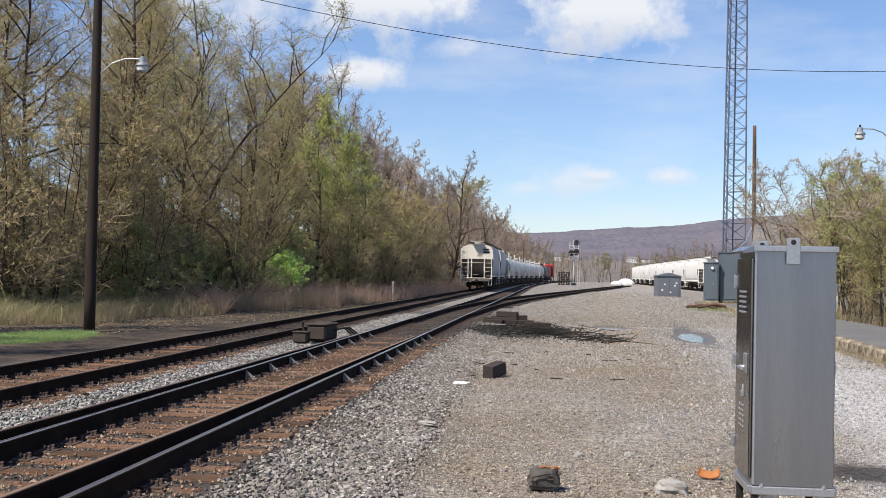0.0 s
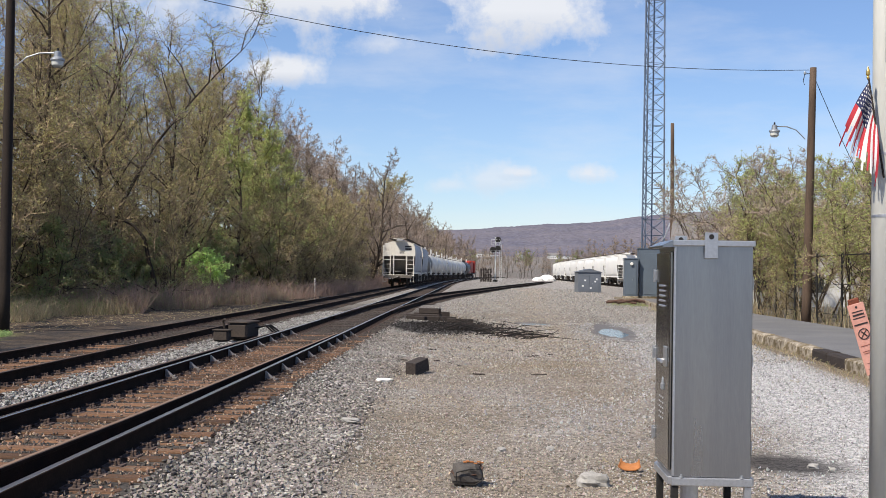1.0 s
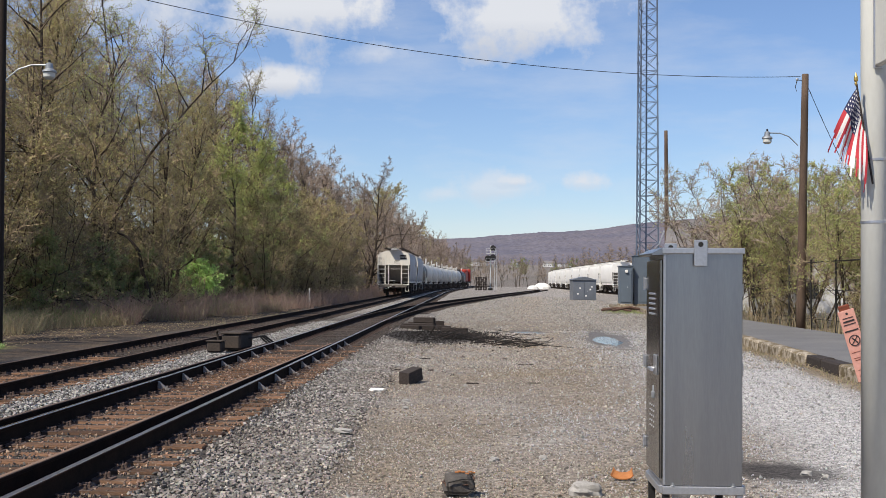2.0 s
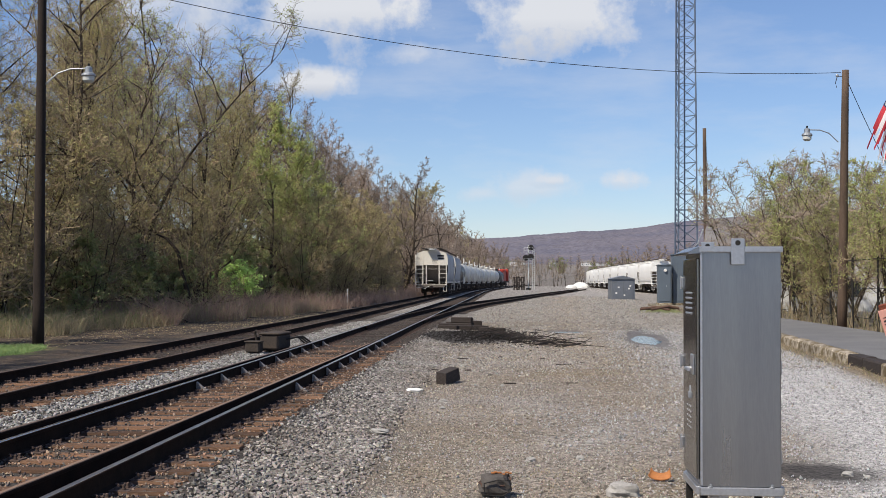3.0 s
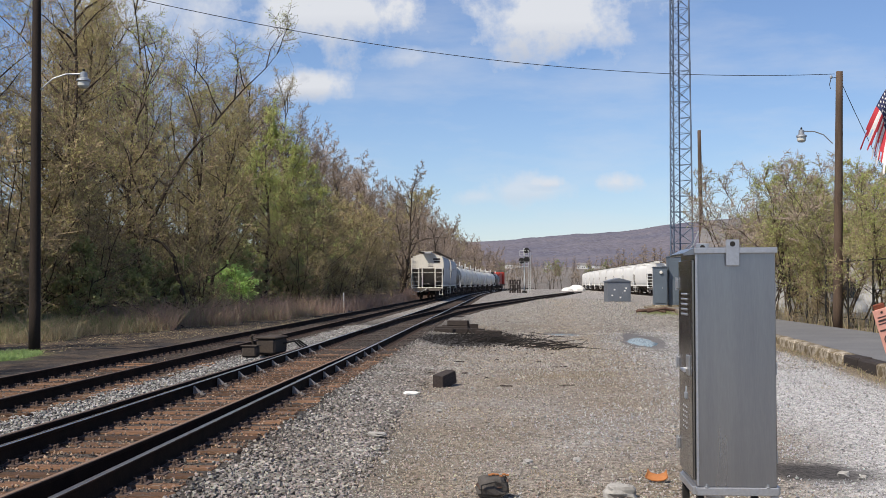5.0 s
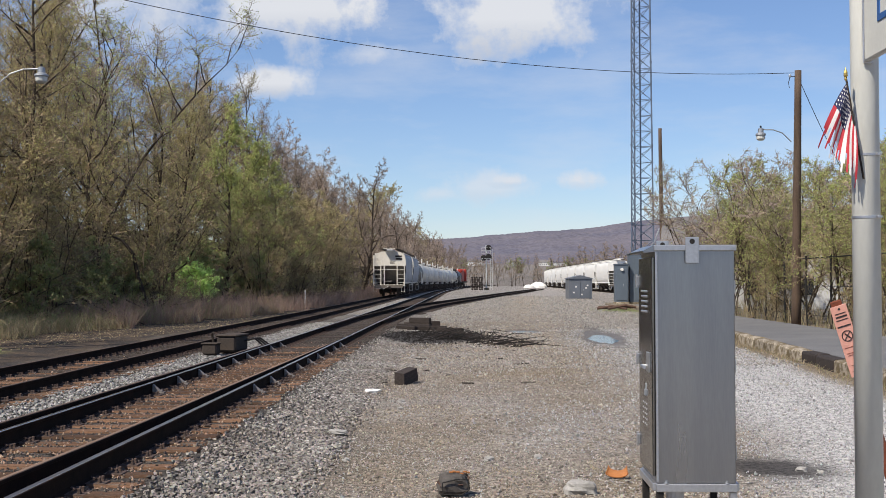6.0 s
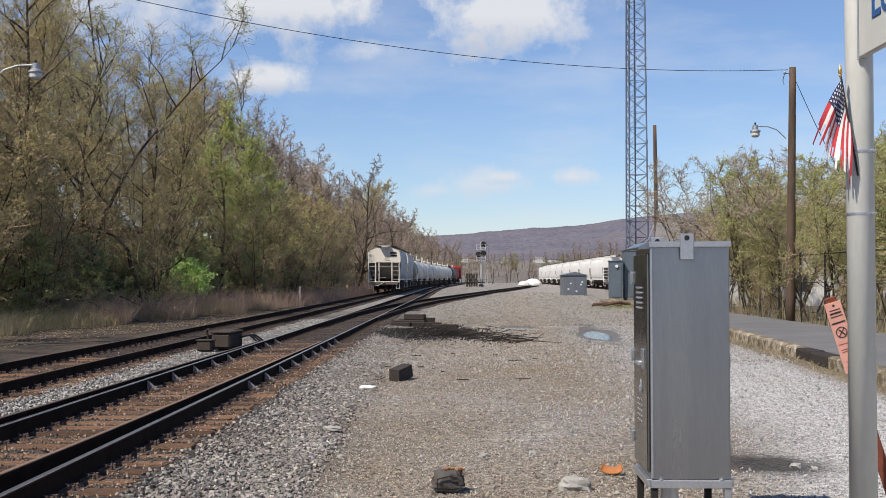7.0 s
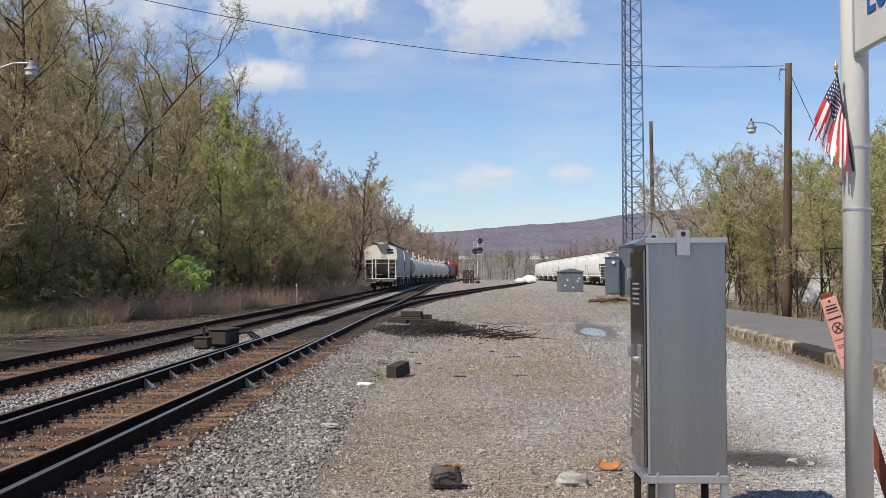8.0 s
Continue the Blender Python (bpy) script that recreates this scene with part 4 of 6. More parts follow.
    part("conduit", Mesh().tube([(-0.10, -0.10, -0.04), (-0.10, -0.10, z0 - 0.01)], 0.058, 14), M_ALU_TRIM, cab, "pale round cable duct")


build_cabinet()


# ---- station sign, flag and marker ----
def build_station_sign():
    px, py = 2.645, 8.06
    sg = thing("station_sign", (px, py, 0), "cream steel post carrying an off-white station name board", "sign")
    post = part("post", Mesh().lathe([(0.0895, -0.1), (0.0895, 4.4), (0.08, 4.43)], sides=40), M_SIGNPOLE, sg, "", True)
    for z in (2.115, 2.525):
        part("strap", Mesh().lathe([(0.0935, -0.008), (0.0935, 0.008)], (0, 0, z), 32).box((0.06, -0.085, z), (0.03, 0.03, 0.018), 0.004), M_ALU_TRIM, sg, "thin steel strap round the post")
    bd = Mesh().box((-0.012, -1.16, 3.655), (0.05, 2.10, 1.06), 0.012)
    board = part("board", bd, M_SIGN, sg)
    part("edge_trim", Mesh().box((-0.012, -0.105, 3.655), (0.062, 0.02, 1.08), 0.004), M_ALU_TRIM, board)
    tm = text_mesh("Le", 0.36)
    tm.materials.append(M_BLUE)
    tx = part("lettering", tm, M_BLUE, board, "large blue letters")
    tx.matrix_local = Matrix(((0, 0, -1, -0.039), (-1, 0, 0, -0.36), (0, 1, 0, 3.335), (0, 0, 0, 1)))
    p2 = part("post", Mesh().lathe([(0.0895, -0.1), (0.0895, 4.4), (0.08, 4.43)], (0, -2.18, 0), 24), M_SIGNPOLE, sg, "", True)
    return px, py


def flag_point(u, v):
    """A tattered cloth drooping from a slanting staff: u along the fly, v down the hoist."""
    top = Vector((2.492, 7.955, 2.985))
    h = Vector((0.062, 0.005, -0.30)) * v
    a, b = Vector((-0.215, -0.02, -0.28)), Vector((-0.02, -0.05, -0.31))
    fall = a.lerp(b, v ** 0.8)
    sag = Vector((0.0, 0.0, -0.13)) * u * u
    fold = math.sin(7.5 * v + 2.2 * u) * 0.030 * u ** 0.6 + 0.014 * math.sin(15 * v - 3 * u) * u
    return top + h + fall * u + sag + Vector((0.3 * fold, -fold, 0))


def build_flag():
    fl = thing("flag", (0, 0, 0), "tattered striped flag with a starred navy canton on a thin staff", "flag")
    a, b = Vector((2.488, 7.955, 3.035)), Vector((2.60, 7.965, 2.36))
    part("staff", Mesh().tube([a, b], 0.007, 8), M_WOOD_DARK, fl, "thin wooden staff")
    part("finial", Mesh().lathe([(0.004, -0.035), (0.011, -0.02), (0.006, -0.012), (0.014, 0.0), (0.013, 0.02), (0.001, 0.055)], a, 10), M_GOLD, fl, "gilt spear finial")
    nu, nv = 26, 39
    r = random.Random(12)
    tear = [0.86 + 0.14 * math.sin(k * 1.9) * math.sin(k * 0.7 + 1) + r.uniform(-0.07, 0.05) for k in range(nv)]
    for k in range(0, nv, 8):
        tear[k] = r.uniform(0.55, 0.8)
    for name, mat, want, lab in (("red_stripes", M_FLAG_RED, 0, "faded red stripes"), ("white_stripes", M_FLAG_WHITE, 1, "off-white stripes"), ("canton", M_FLAG_BLUE, 2, "navy canton")):
        me = Mesh()
        for j in range(nv):
            for i in range(nu):
                u, v = i / nu, j / nv
                stripe = int(v * 13)
                kind = 2 if (u < 0.42 and stripe < 7) else stripe % 2
                if kind != want or (i + 1) / nu > tear[j] + 0.02:
                    continue
                q = [flag_point(uu, vv) for uu, vv in ((u, v), ((i + 1) / nu, v), ((i + 1) / nu, (j + 1) / nv), (u, (j + 1) / nv))]
                me.add(q, [(0, 1, 2, 3)])
        ob = part(name, me, mat, fl, lab)
        so = ob.modifiers.new("cloth", "SOLIDIFY")
        so.thickness, so.offset = 0.0015, 0
    st = Mesh()
    for row in range(9):
        for colm in range(6 if row % 2 == 0 else 5):
            u = (0.035 + colm * 0.07 + (0.035 if row % 2 else 0.0))
            v = 0.035 + row * 0.0575
            c, e1, e2 = flag_point(u, v), flag_point(u + 0.02, v), flag_point(u, v + 0.02)
            du, dv = (e1 - c).normalized(), (e2 - c).normalized()
            nrm = du.cross(dv).normalized()
            if nrm.y > 0:
                nrm = -nrm
            ring = []
            for k in range(10):
                w, rad = math.pi * k / 5, 0.0095 if k % 2 == 0 else 0.004
                ring.append(c + nrm * 0.0022 + (du * math.sin(w) + dv * math.cos(w)) * rad)
            st.add(ring, [tuple(range(10))])
    tagged(part("star_field", st, M_FLAG_WHITE, fl, "small white stars"), kind="stuff")


def build_marker():
    mk = thing("cable_marker_post", (0, 0, 0), "leaning rusty red marker post with a faded pink warning plate", "marker post")
    top, foot = Vector((2.545, 8.42, 1.56)), Vector((3.06, 8.46, -0.1))
    ax = (top - foot).normalized()
    side = Vector((1, 0.02, 0))
    side = (side - ax * side.dot(ax)).normalized()
    fr = ax.cross(side)
    R3 = Matrix((side, fr, ax)).transposed()
    mid = (top + foot) / 2
    part("post", Mesh().box(mid, (0.075, 0.028, (top - foot).length), 0.006, R3), M_POST_RED, mk)
    ctr = top - ax * 0.285 - fr * 0.019
    plate = part("plate", Mesh().box(ctr, (0.115, 0.006, 0.50), 0.002, R3), M_PINK, mk, "faded pink plate with a prohibition symbol")
    front = -1 if fr.y > 0 else 1

    def mark(me, u, w, wid, hgt):
        me.box(ctr + side * u + ax * w + fr * front * 0.0042, (wid, 0.002, hgt), 0, R3)

    for w, wd, hh in ((0.195, 0.075, 0.006), (0.172, 0.080, 0.012), (0.150, 0.085, 0.006), (0.105, 0.095, 0.010), (-0.045, 0.085, 0.003), (-0.085, 0.08, 0.003), (-0.10, 0.07, 0.003), (-0.17, 0.07, 0.003), (-0.21, 0.075, 0.003)):
        bar = Mesh()
        mark(bar, 0, w, wd, hh)
        part("print_line", bar, M_BLACK if hh > 0.005 else M_POST_RED, plate)
    ring = Mesh()
    c = ctr + ax * 0.035 + fr * front * 0.004
    pts = [c + (side * math.cos(k * math.pi / 12) + ax * math.sin(k * math.pi / 12)) * 0.036 for k in range(25)]
    ring.tube(pts, 0.0035, 5, False)
    ring.tube([c + (side + ax) * -0.025, c + (side + ax) * 0.025], 0.0035, 5)
    ring.tube([c + side * 0.018 - ax * 0.02, c - side * 0.012 + ax * 0.02], 0.005, 5)
    part("symbol", ring, M_BLACK, plate, "dark ring with a stroke")
    c2 = ctr - ax * 0.135 + fr * front * 0.004 + side * 0.02
    part("round_logo", Mesh().tube([c2 + (side * math.cos(k * math.pi / 8) + ax * math.sin(k * math.pi / 8)) * 0.016 for k in range(17)], 0.006, 5, False), M_BLACK, plate)
    part("bolt", Mesh().lathe([(0.009, -0.004), (0.009, 0.006)], ctr + ax * 0.225, 10, "y"), M_BLACK, plate)


build_station_sign()
build_flag()
build_marker()


# ---- poles, lamps, wire, tower ----
def build_pole(loc, h, rad, mat, label, lamp=None, lean=(0.0, 0.0)):
    p = thing("utility_pole", loc, label, "utility pole")
    n = 8
    pts = [(lean[0] * k / n, lean[1] * k / n, -0.3 + (h + 0.3) * k / n) for k in range(n + 1)]
    part("pole", Mesh().tube(pts, [rad * (1.12 - 0.35 * k / n) for k in range(n + 1)], 12), mat, p, "", True)
    if lamp:
        dx, z, s = lamp
        sx = 1 if dx > 0 else -1
        arm = part("lamp_arm", Mesh().tube([(sx * rad * 0.6, 0, z - 0.32), (dx * 0.35, 0, z - 0.02), (dx * 0.62, 0, z + 0.09), (dx, 0, z + 0.10)], 0.022 * s, 8), M_GALV, p, "thin curved lamp bracket")
        hd = part("lamp_head", Mesh().lathe([(0.05 * s, 0.17 * s), (0.10 * s, 0.14 * s), (0.11 * s, 0.0), (0.19 * s, -0.05 * s), (0.20 * s, -0.10 * s), (0.17 * s, -0.12 * s)], (dx, 0, z), 16), M_GALV, p, "round grey yard light")
        part("refractor", Mesh().lathe([(0.165 * s, -0.12 * s), (0.16 * s, -0.24 * s), (0.10 * s, -0.30 * s)], (dx, 0, z), 16), M_SIGNPOLE, hd, "clear glass bowl")
        part("photocell", Mesh().lathe([(0.035 * s, 0.17 * s), (0.035 * s, 0.24 * s), (0.01, 0.26 * s)], (dx, 0, z), 10), M_DARK, hd)
    return p


LEFT_POLE, RIGHT_POLE = (-12.03, 30.66, 0.0), (11.14, 41.2, 0.25)
build_pole(LEFT_POLE, 10.2, 0.135, M_POLE, "dark creosoted timber pole with a yard light", (1.24, 7.04, 0.9))
rp = build_pole(RIGHT_POLE, 8.55, 0.15, M_POLE_BROWN, "brown weathered timber pole with a curved yard light", (-1.12, 6.45, 0.9), (0.16, 0))
part("insulator", Mesh().lathe([(0.03, 0), (0.05, 0.02), (0.05, 0.07), (0.03, 0.1)], (-0.14, -0.1, 8.3), 10), M_GALV, rp)
part("insulator_hook", Mesh().tube([(0.1, 0, 8.35), (-0.14, -0.1, 8.32), (-0.2, -0.1, 8.1), (-0.16, -0.1, 7.95)], 0.014, 6), M_DARK, rp)
build_pole((14.85, 91.5, 0.0), 13.15, 0.17, M_POLE_BROWN, "slim bare timber pole behind the radio tower", None, (-0.15, 0))


def build_wire(a, b, sag, rad, label):
    a, b = Vector(a), Vector(b)
    pts = []
    for k in range(41):
        t = k / 40
        p = a.lerp(b, t)
        p.z -= sag * 4 * t * (1 - t)
        pts.append(p)
    solo("overhead_wire", Mesh().tube(pts, rad, 5), M_DARK, (0, 0, 0), label, "wire")


build_wire((LEFT_POLE[0], LEFT_POLE[1], 9.72), (RIGHT_POLE[0], RIGHT_POLE[1], 8.72), 0.85, 0.010, "black overhead cable slung between two timber poles")
build_wire((RIGHT_POLE[0] + 0.15, RIGHT_POLE[1], 8.6), (13.6, 43.0, 5.0), 0.1, 0.012, "thin service cable dropping from the timber pole")
build_wire((RIGHT_POLE[0] + 0.15, RIGHT_POLE[1], 8.5), (11.6, 42.2, 4.0), 0.05, 0.010, "thin guy wire beside the timber pole")


def build_tower():
    tw = thing("radio_tower", (12.30, 85.6, 0.1), "tall three-legged lattice radio tower in grey galvanised steel", "tower", turn=14)
    H, bay = 33.0, 1.1

    def corner(k, z):
        r = (0.98 - 0.0085 * z)
        w = math.radians(90 + 120 * k)
        return Vector((r * math.cos(w), r * math.sin(w), z))

    for k in range(3):
        part("tower_leg", Mesh().tube([corner(k, 0), corner(k, H)], 0.055, 6), M_TOWER, tw)
    for k in range(3):
        me = Mesh()
        n = int(H / bay)
        for i in range(n):
            z0, z1 = i * bay, (i + 1) * bay
            a, b = corner(k, z0), corner((k + 1) % 3, z0)
            c, d = corner(k, z1), corner((k + 1) % 3, z1)
            me.tube([a, b], 0.02, 4, False)
            me.tube([a, d], 0.02, 4, False)
            me.tube([b, c], 0.02, 4, False)
        part("bracing", me, M_TOWER, tw, "crossed bracing of one tower face")
    for z in (5.6, 11.1, 17.0, 23.0):
        for k in range(3):
            part("leg_flange", Mesh().lathe([(0.085, -0.06), (0.085, 0.06)], corner(k, z), 8), M_TOWER, tw)
    part("cable_ladder", Mesh().box((0.12, 0.1, H / 2), (0.10, 0.03, H), 0), M_TOWER, tw)
    part("side_arm", Mesh().tube([(-0.2, -0.6, 3.2), (0.5, -1.3, 4.2), (0.9, -1.3, 5.2)], 0.05, 6), M_GALV, tw, "pale strut at the tower foot")


build_tower()


# ---- shelters ----
def build_shelter(loc, size, mat, label, name="equipment_shelter", gable=0.0, turn=-3.4, vents=True):
    w, d, h = size
    s = thing(name, loc, label, "equipment shelter", turn=turn)
    part("plinth", Mesh().box((0, 0, 0.06), (w + 0.12, d + 0.12, 0.16), 0.02), M_CONCRETE, s)
    part("wall", Mesh().box((0, 0, 0.14 + h / 2), (w, d, h), 0.012), mat, s)
    if gable:
        e = 0.08
        rf = Mesh().sweep([(-w / 2 - e, 0), (w / 2 + e, 0), (w / 2 + e, 0.04), (0, gable + 0.04), (-w / 2 - e, 0.04)], [(0, -d / 2 - e, 0.14 + h, 0), (0, d / 2 + e, 0.14 + h, 0)])
    else:
        rf = Mesh().box((0, 0, 0.14 + h + 0.03), (w + 0.1, d + 0.1, 0.07), 0.015)
    part("roof", rf, mat, s)
    dr = part("door", Mesh().box((0.0 if not gable else -w * 0.22, -d / 2 - 0.015, 0.14 + h * 0.47), (w * (0.8 if not gable else 0.42), 0.03, h * 0.86), 0.01), mat, s)
    part("door_handle", Mesh().box((w * 0.12, -d / 2 - 0.045, 0.14 + h * 0.45), (0.03, 0.03, 0.14), 0.006), M_GALV, dr)
    if gable:
        d2 = part("door", Mesh().box((w * 0.22, -d / 2 - 0.015, 0.14 + h * 0.47), (w * 0.42, 0.03, h * 0.86), 0.01), mat, s)
        for x, z in ((-0.2, 0.68), (0.24, 0.62), (0.3, 0.75), (0.05, 0.30), (-0.3, 0.4)):
            part("notice", Mesh().box((w * x, -d / 2 - 0.035, h * z), (0.16, 0.008, 0.13), 0.002), M_CAR_BRIGHT, d2, "small pale notice")
    else:
        part("lamp", Mesh().lathe([(0.09, -0.06), (0.11, 0.0), (0.06, 0.07)], (0.02, -d / 2 - 0.08, 0.14 + h * 0.87), 10, "y"), M_CAR_BRIGHT, s, "white round bulkhead lamp")


build_shelter((10.35, 81.0, 0.15), (0.85, 1.6, 2.45), M_SHELTER, "small blue-grey steel equipment shelter on a concrete pad")
build_shelter((12.4, 81.6, 0.15), (2.9, 2.2, 3.15), M_SHELTER, "blue-grey steel equipment shelter at the tower foot")
build_shelter((10.43, 112.0, -0.12), (2.15, 1.5, 1.85), M_SHELTER_GREY, "grey double-door trackside relay cabinet with a low gable", "relay_cabinet", 0.28, 8)
solo("concrete_pad", Mesh().box((0, 0, 0), (6.6, 7.0, 0.5), 0.06), M_CONCRETE, (12.8, 81.2, -0.08), "raised concrete pad under the shelters and tower", "pad", turn=-3.4)


# ---- freight train ----
def truck_parts(car, y, prefix_z=0.0):
    """A two-axle bogie with its wheels."""
    for dy in (-0.88, 0.88):
        for sx in (-1, 1):
            rings = [(0.10, -0.09), (0.13, -0.07), (0.36, -0.05), (0.44, -0.055), (0.455, -0.03), (0.46, 0.05), (0.485, 0.055), (0.485, 0.085), (0.3, 0.06), (0.1, 0.07)]
            me = Mesh().lathe([(r, h * (-sx)) for r, h in rings][:: (1 if sx < 0 else -1)], (sx * 0.755, y + dy, 0.46), 24, "x")
            part("wheel", me, [M_CAR_DIRT], car, "steel wheel with a worn bright tread", True)
        part("axle", Mesh().tube([(-0.7, y + dy, 0.46), (0.7, y + dy, 0.46)], 0.085, 10), M_CAR_DIRT, car)
    for sx in (-1, 1):
        x = sx * 1.0
        prof = [(-1.15, 0.40), (-0.70, 0.36), (-0.35, 0.22), (0.35, 0.22), (0.70, 0.36), (1.15, 0.40), (1.15, 0.56), (0.55, 0.80), (-0.55, 0.80), (-1.15, 0.56)]
        vs = [(x - 0.07, y + a, b) for a, b in prof] + [(x + 0.07, y + a, b) for a, b in prof]
        n = len(prof)
        fs = [tuple(range(n))[::-1], tuple(range(n, 2 * n))] + [(k, (k + 1) % n, n + (k + 1) % n, n + k) for k in range(n)]
        part("truck_frame", Mesh().add(vs, fs), M_CAR_DIRT, car)
    part("bolster", Mesh().box((0, y, 0.62), (2.0, 0.4, 0.28), 0.04), M_CAR_DIRT, car)


def hopper_section():
    """The round-sided cross section, a list of (x, z)."""
    side = [(1.36, 1.32), (1.50, 1.75), (1.58, 2.4), (1.60, 3.0), (1.58, 3.6), (1.50, 4.02), (1.36, 4.20), (0.75, 4.42), (0.0, 4.50)]
    return side + [(-x, z) for x, z in side[-2::-1]]


def build_hopper(loc, turn, label, mat_side, mat_end, group=""):
    car = thing("hopper_car", loc, label, "covered hopper car", group, turn=turn)
    Lb = 7.55
    sec = hopper_section()
    me = Mesh()
    me.sweep(sec, [(0, -Lb, 0, 0), (0, -Lb + 0.02, 0, 0), (0, Lb - 0.02, 0, 0), (0, Lb, 0, 0)], caps=False)
    part("body", me, mat_side, car, "", True)
    for e in (-1, 1):
        y = e * Lb
        # upright end sheet above, sloping sheet below
        top = [(x, z) for x, z in sec if z > 2.95]
        ring = [(1.60, 3.02)] + [p for p in top if p[1] > 3.05] + [(-1.60, 3.02)]
        sheet = Mesh().add([(x, y + e * 0.01, z) for x, z in ring] + [(x, y - e * 0.05, z) for x, z in ring],
                           [tuple(range(len(ring)))[:: e], tuple(range(len(ring), 2 * len(ring)))[:: -e]] + [(k, (k + 1) % len(ring), len(ring) + (k + 1) % len(ring), len(ring) + k)[:: e] for k in range(len(ring))])
        part("end_sheet", sheet, mat_end, car, "pale upright end sheet")
        sl = Mesh().add([(-1.55, y, 3.02), (1.55, y, 3.02), (1.30, y - e * 2.1, 1.05), (-1.30, y - e * 2.1, 1.05), (-1.55, y - e * 0.06, 3.04), (1.55, y - e * 0.06, 3.04), (1.30, y - e * 2.2, 1.08), (-1.30, y - e * 2.2, 1.08)],
                        [(0, 1, 2, 3)[:: e], (7, 6, 5, 4)[:: e], (0, 4, 5, 1)[:: e], (2, 6, 7, 3)[:: e]])
        part("slope_sheet", sl, M_SLOPE, car, "brown-grey sloping hopper sheet, recess shade in its colour")
        part("end_platform", Mesh().box((0, y + e * 0.35, 1.10), (3.05, 0.85, 0.12), 0.02), mat_end, car)
        part("end_sill", Mesh().box((0, y + e * 0.76, 0.98), (2.7, 0.06, 0.30), 0.015), M_SLOPE, car)
        for x in (-0.52, 0.75) if e < 0 else (-0.75, 0.52):
            part("end_post", Mesh().box((x, y + e * 0.10, 2.15), (0.12, 0.14, 2.0), 0.015), mat_end, car)
        for x0 in (-1.52, 0.78):
            ld = Mesh()
            tall = 3.0 if x0 < 0 else 2.35
            for xx in (x0, x0 + 0.70):
                ld.box((xx, y + e * 0.62, 1.15 + tall / 2 * (0.96 if x0 < 0 else 0.80)), (0.09, 0.06, tall * (0.96 if x0 < 0 else 0.80)), 0.008)
            lad = part("ladder", ld, mat_end, car, "pale end ladder")
            for q in range(7 if x0 < 0 else 5):
                part("rung", Mesh().tube([(x0, y + e * 0.64, 1.35 + 0.41 * q), (x0 + 0.70, y + e * 0.64, 1.35 + 0.41 * q)], 0.022, 6), mat_end, lad)
        part("hand_rail", Mesh().tube([(-1.5, y + e * 0.66, 2.62), (1.48, y + e * 0.66, 2.62)], 0.022, 6), mat_end, car)
        part("hand_rail", Mesh().tube([(-0.5, y + e * 0.70, 1.5), (0.2, y + e * 0.70, 1.5)], 0.02, 6), mat_end, car)
        cp = Mesh().box((0, y + e * 0.95, 0.86), (0.26, 0.5, 0.24), 0.03).box((0.05, y + e * 1.24, 0.86), (0.30, 0.22, 0.30), 0.06)
        part("coupler", cp, M_CAR_DIRT, car, "dark knuckle coupler")
        part("uncoupling_lever", Mesh().tube([(-1.35, y + e * 0.82, 0.82), (-0.6, y + e * 0.86, 0.72), (0.0, y + e * 0.9, 1.05)], 0.018, 6), M_GALV, car)
        part("air_hose", Mesh().tube([(0.1, y + e * 0.85, 0.9), (0.22, y + e * 1.05, 0.62), (0.18, y + e * 1.2, 0.42)], 0.03, 6), M_POST_RED, car)
        for sx in (-1, 1):
            st = Mesh().tube([(sx * 1.5, y + e * 0.62, 1.05), (sx * 1.5, y + e * 0.62, 0.45)], 0.025, 6).tube([(sx * 1.2, y + e * 0.62, 1.05), (sx * 1.2, y + e * 0.62, 0.45)], 0.025, 6).box((sx * 1.35, y + e * 0.62, 0.46), (0.34, 0.06, 0.03), 0.005)
            part("sill_step", st, mat_end, car)
        truck_parts(car, e * 5.9)
        if e < 0:
            bw = Mesh()
            c = Vector((-0.82, y - 0.30, 2.0))
            bw.tube([c + Vector((0.28 * math.cos(k * math.pi / 10), 0, 0.28 * math.sin(k * math.pi / 10))) for k in range(21)], 0.028, 6, False)
            for k in range(5):
                w = k * 2 * math.pi / 5
                bw.tube([c, c + Vector((0.28 * math.cos(w), 0, 0.28 * math.sin(w)))], 0.018, 5)
            bw.lathe([(0.07, -0.1), (0.07, 0.06)], c, 10, "y")
            part("brake_wheel", bw, M_SLOPE, car, "spoked hand brake wheel")
            part("brake_box", Mesh().box((-0.82, y - 0.12, 1.75), (0.34, 0.22, 0.5), 0.03).tube([(-0.82, y - 0.2, 1.6), (-0.82, y - 0.2, 1.1)], 0.025, 6), M_SLOPE, car)
            mk = Mesh()
            for xx, zz, ww, hh in ((0.98, 3.93, 0.86, 0.17), (1.02, 3.68, 0.86, 0.17), (0.42, 3.45, 0.7, 0.035), (0.35, 3.34, 0.6, 0.035), (0.40, 3.22, 0.7, 0.035)):
                mk.box((xx - 0.1, y - 0.016, zz), (ww * 0.75, 0.008, hh), 0)
            part("stencil", mk, M_BLACK, car, "dark stencilled marks on the end sheet")
    for sx in (-1, 1):
        part("side_sill", Mesh().box((sx * 1.42, 0, 1.33), (0.10, 2 * Lb + 1.0, 0.16), 0.02), mat_end, car)
        part("roof_rail", Mesh().box((sx * 1.40, 0, 4.21), (0.10, 2 * Lb, 0.07), 0.015), mat_end, car)
    for k in range(3):
        yc = (k - 1) * 4.1
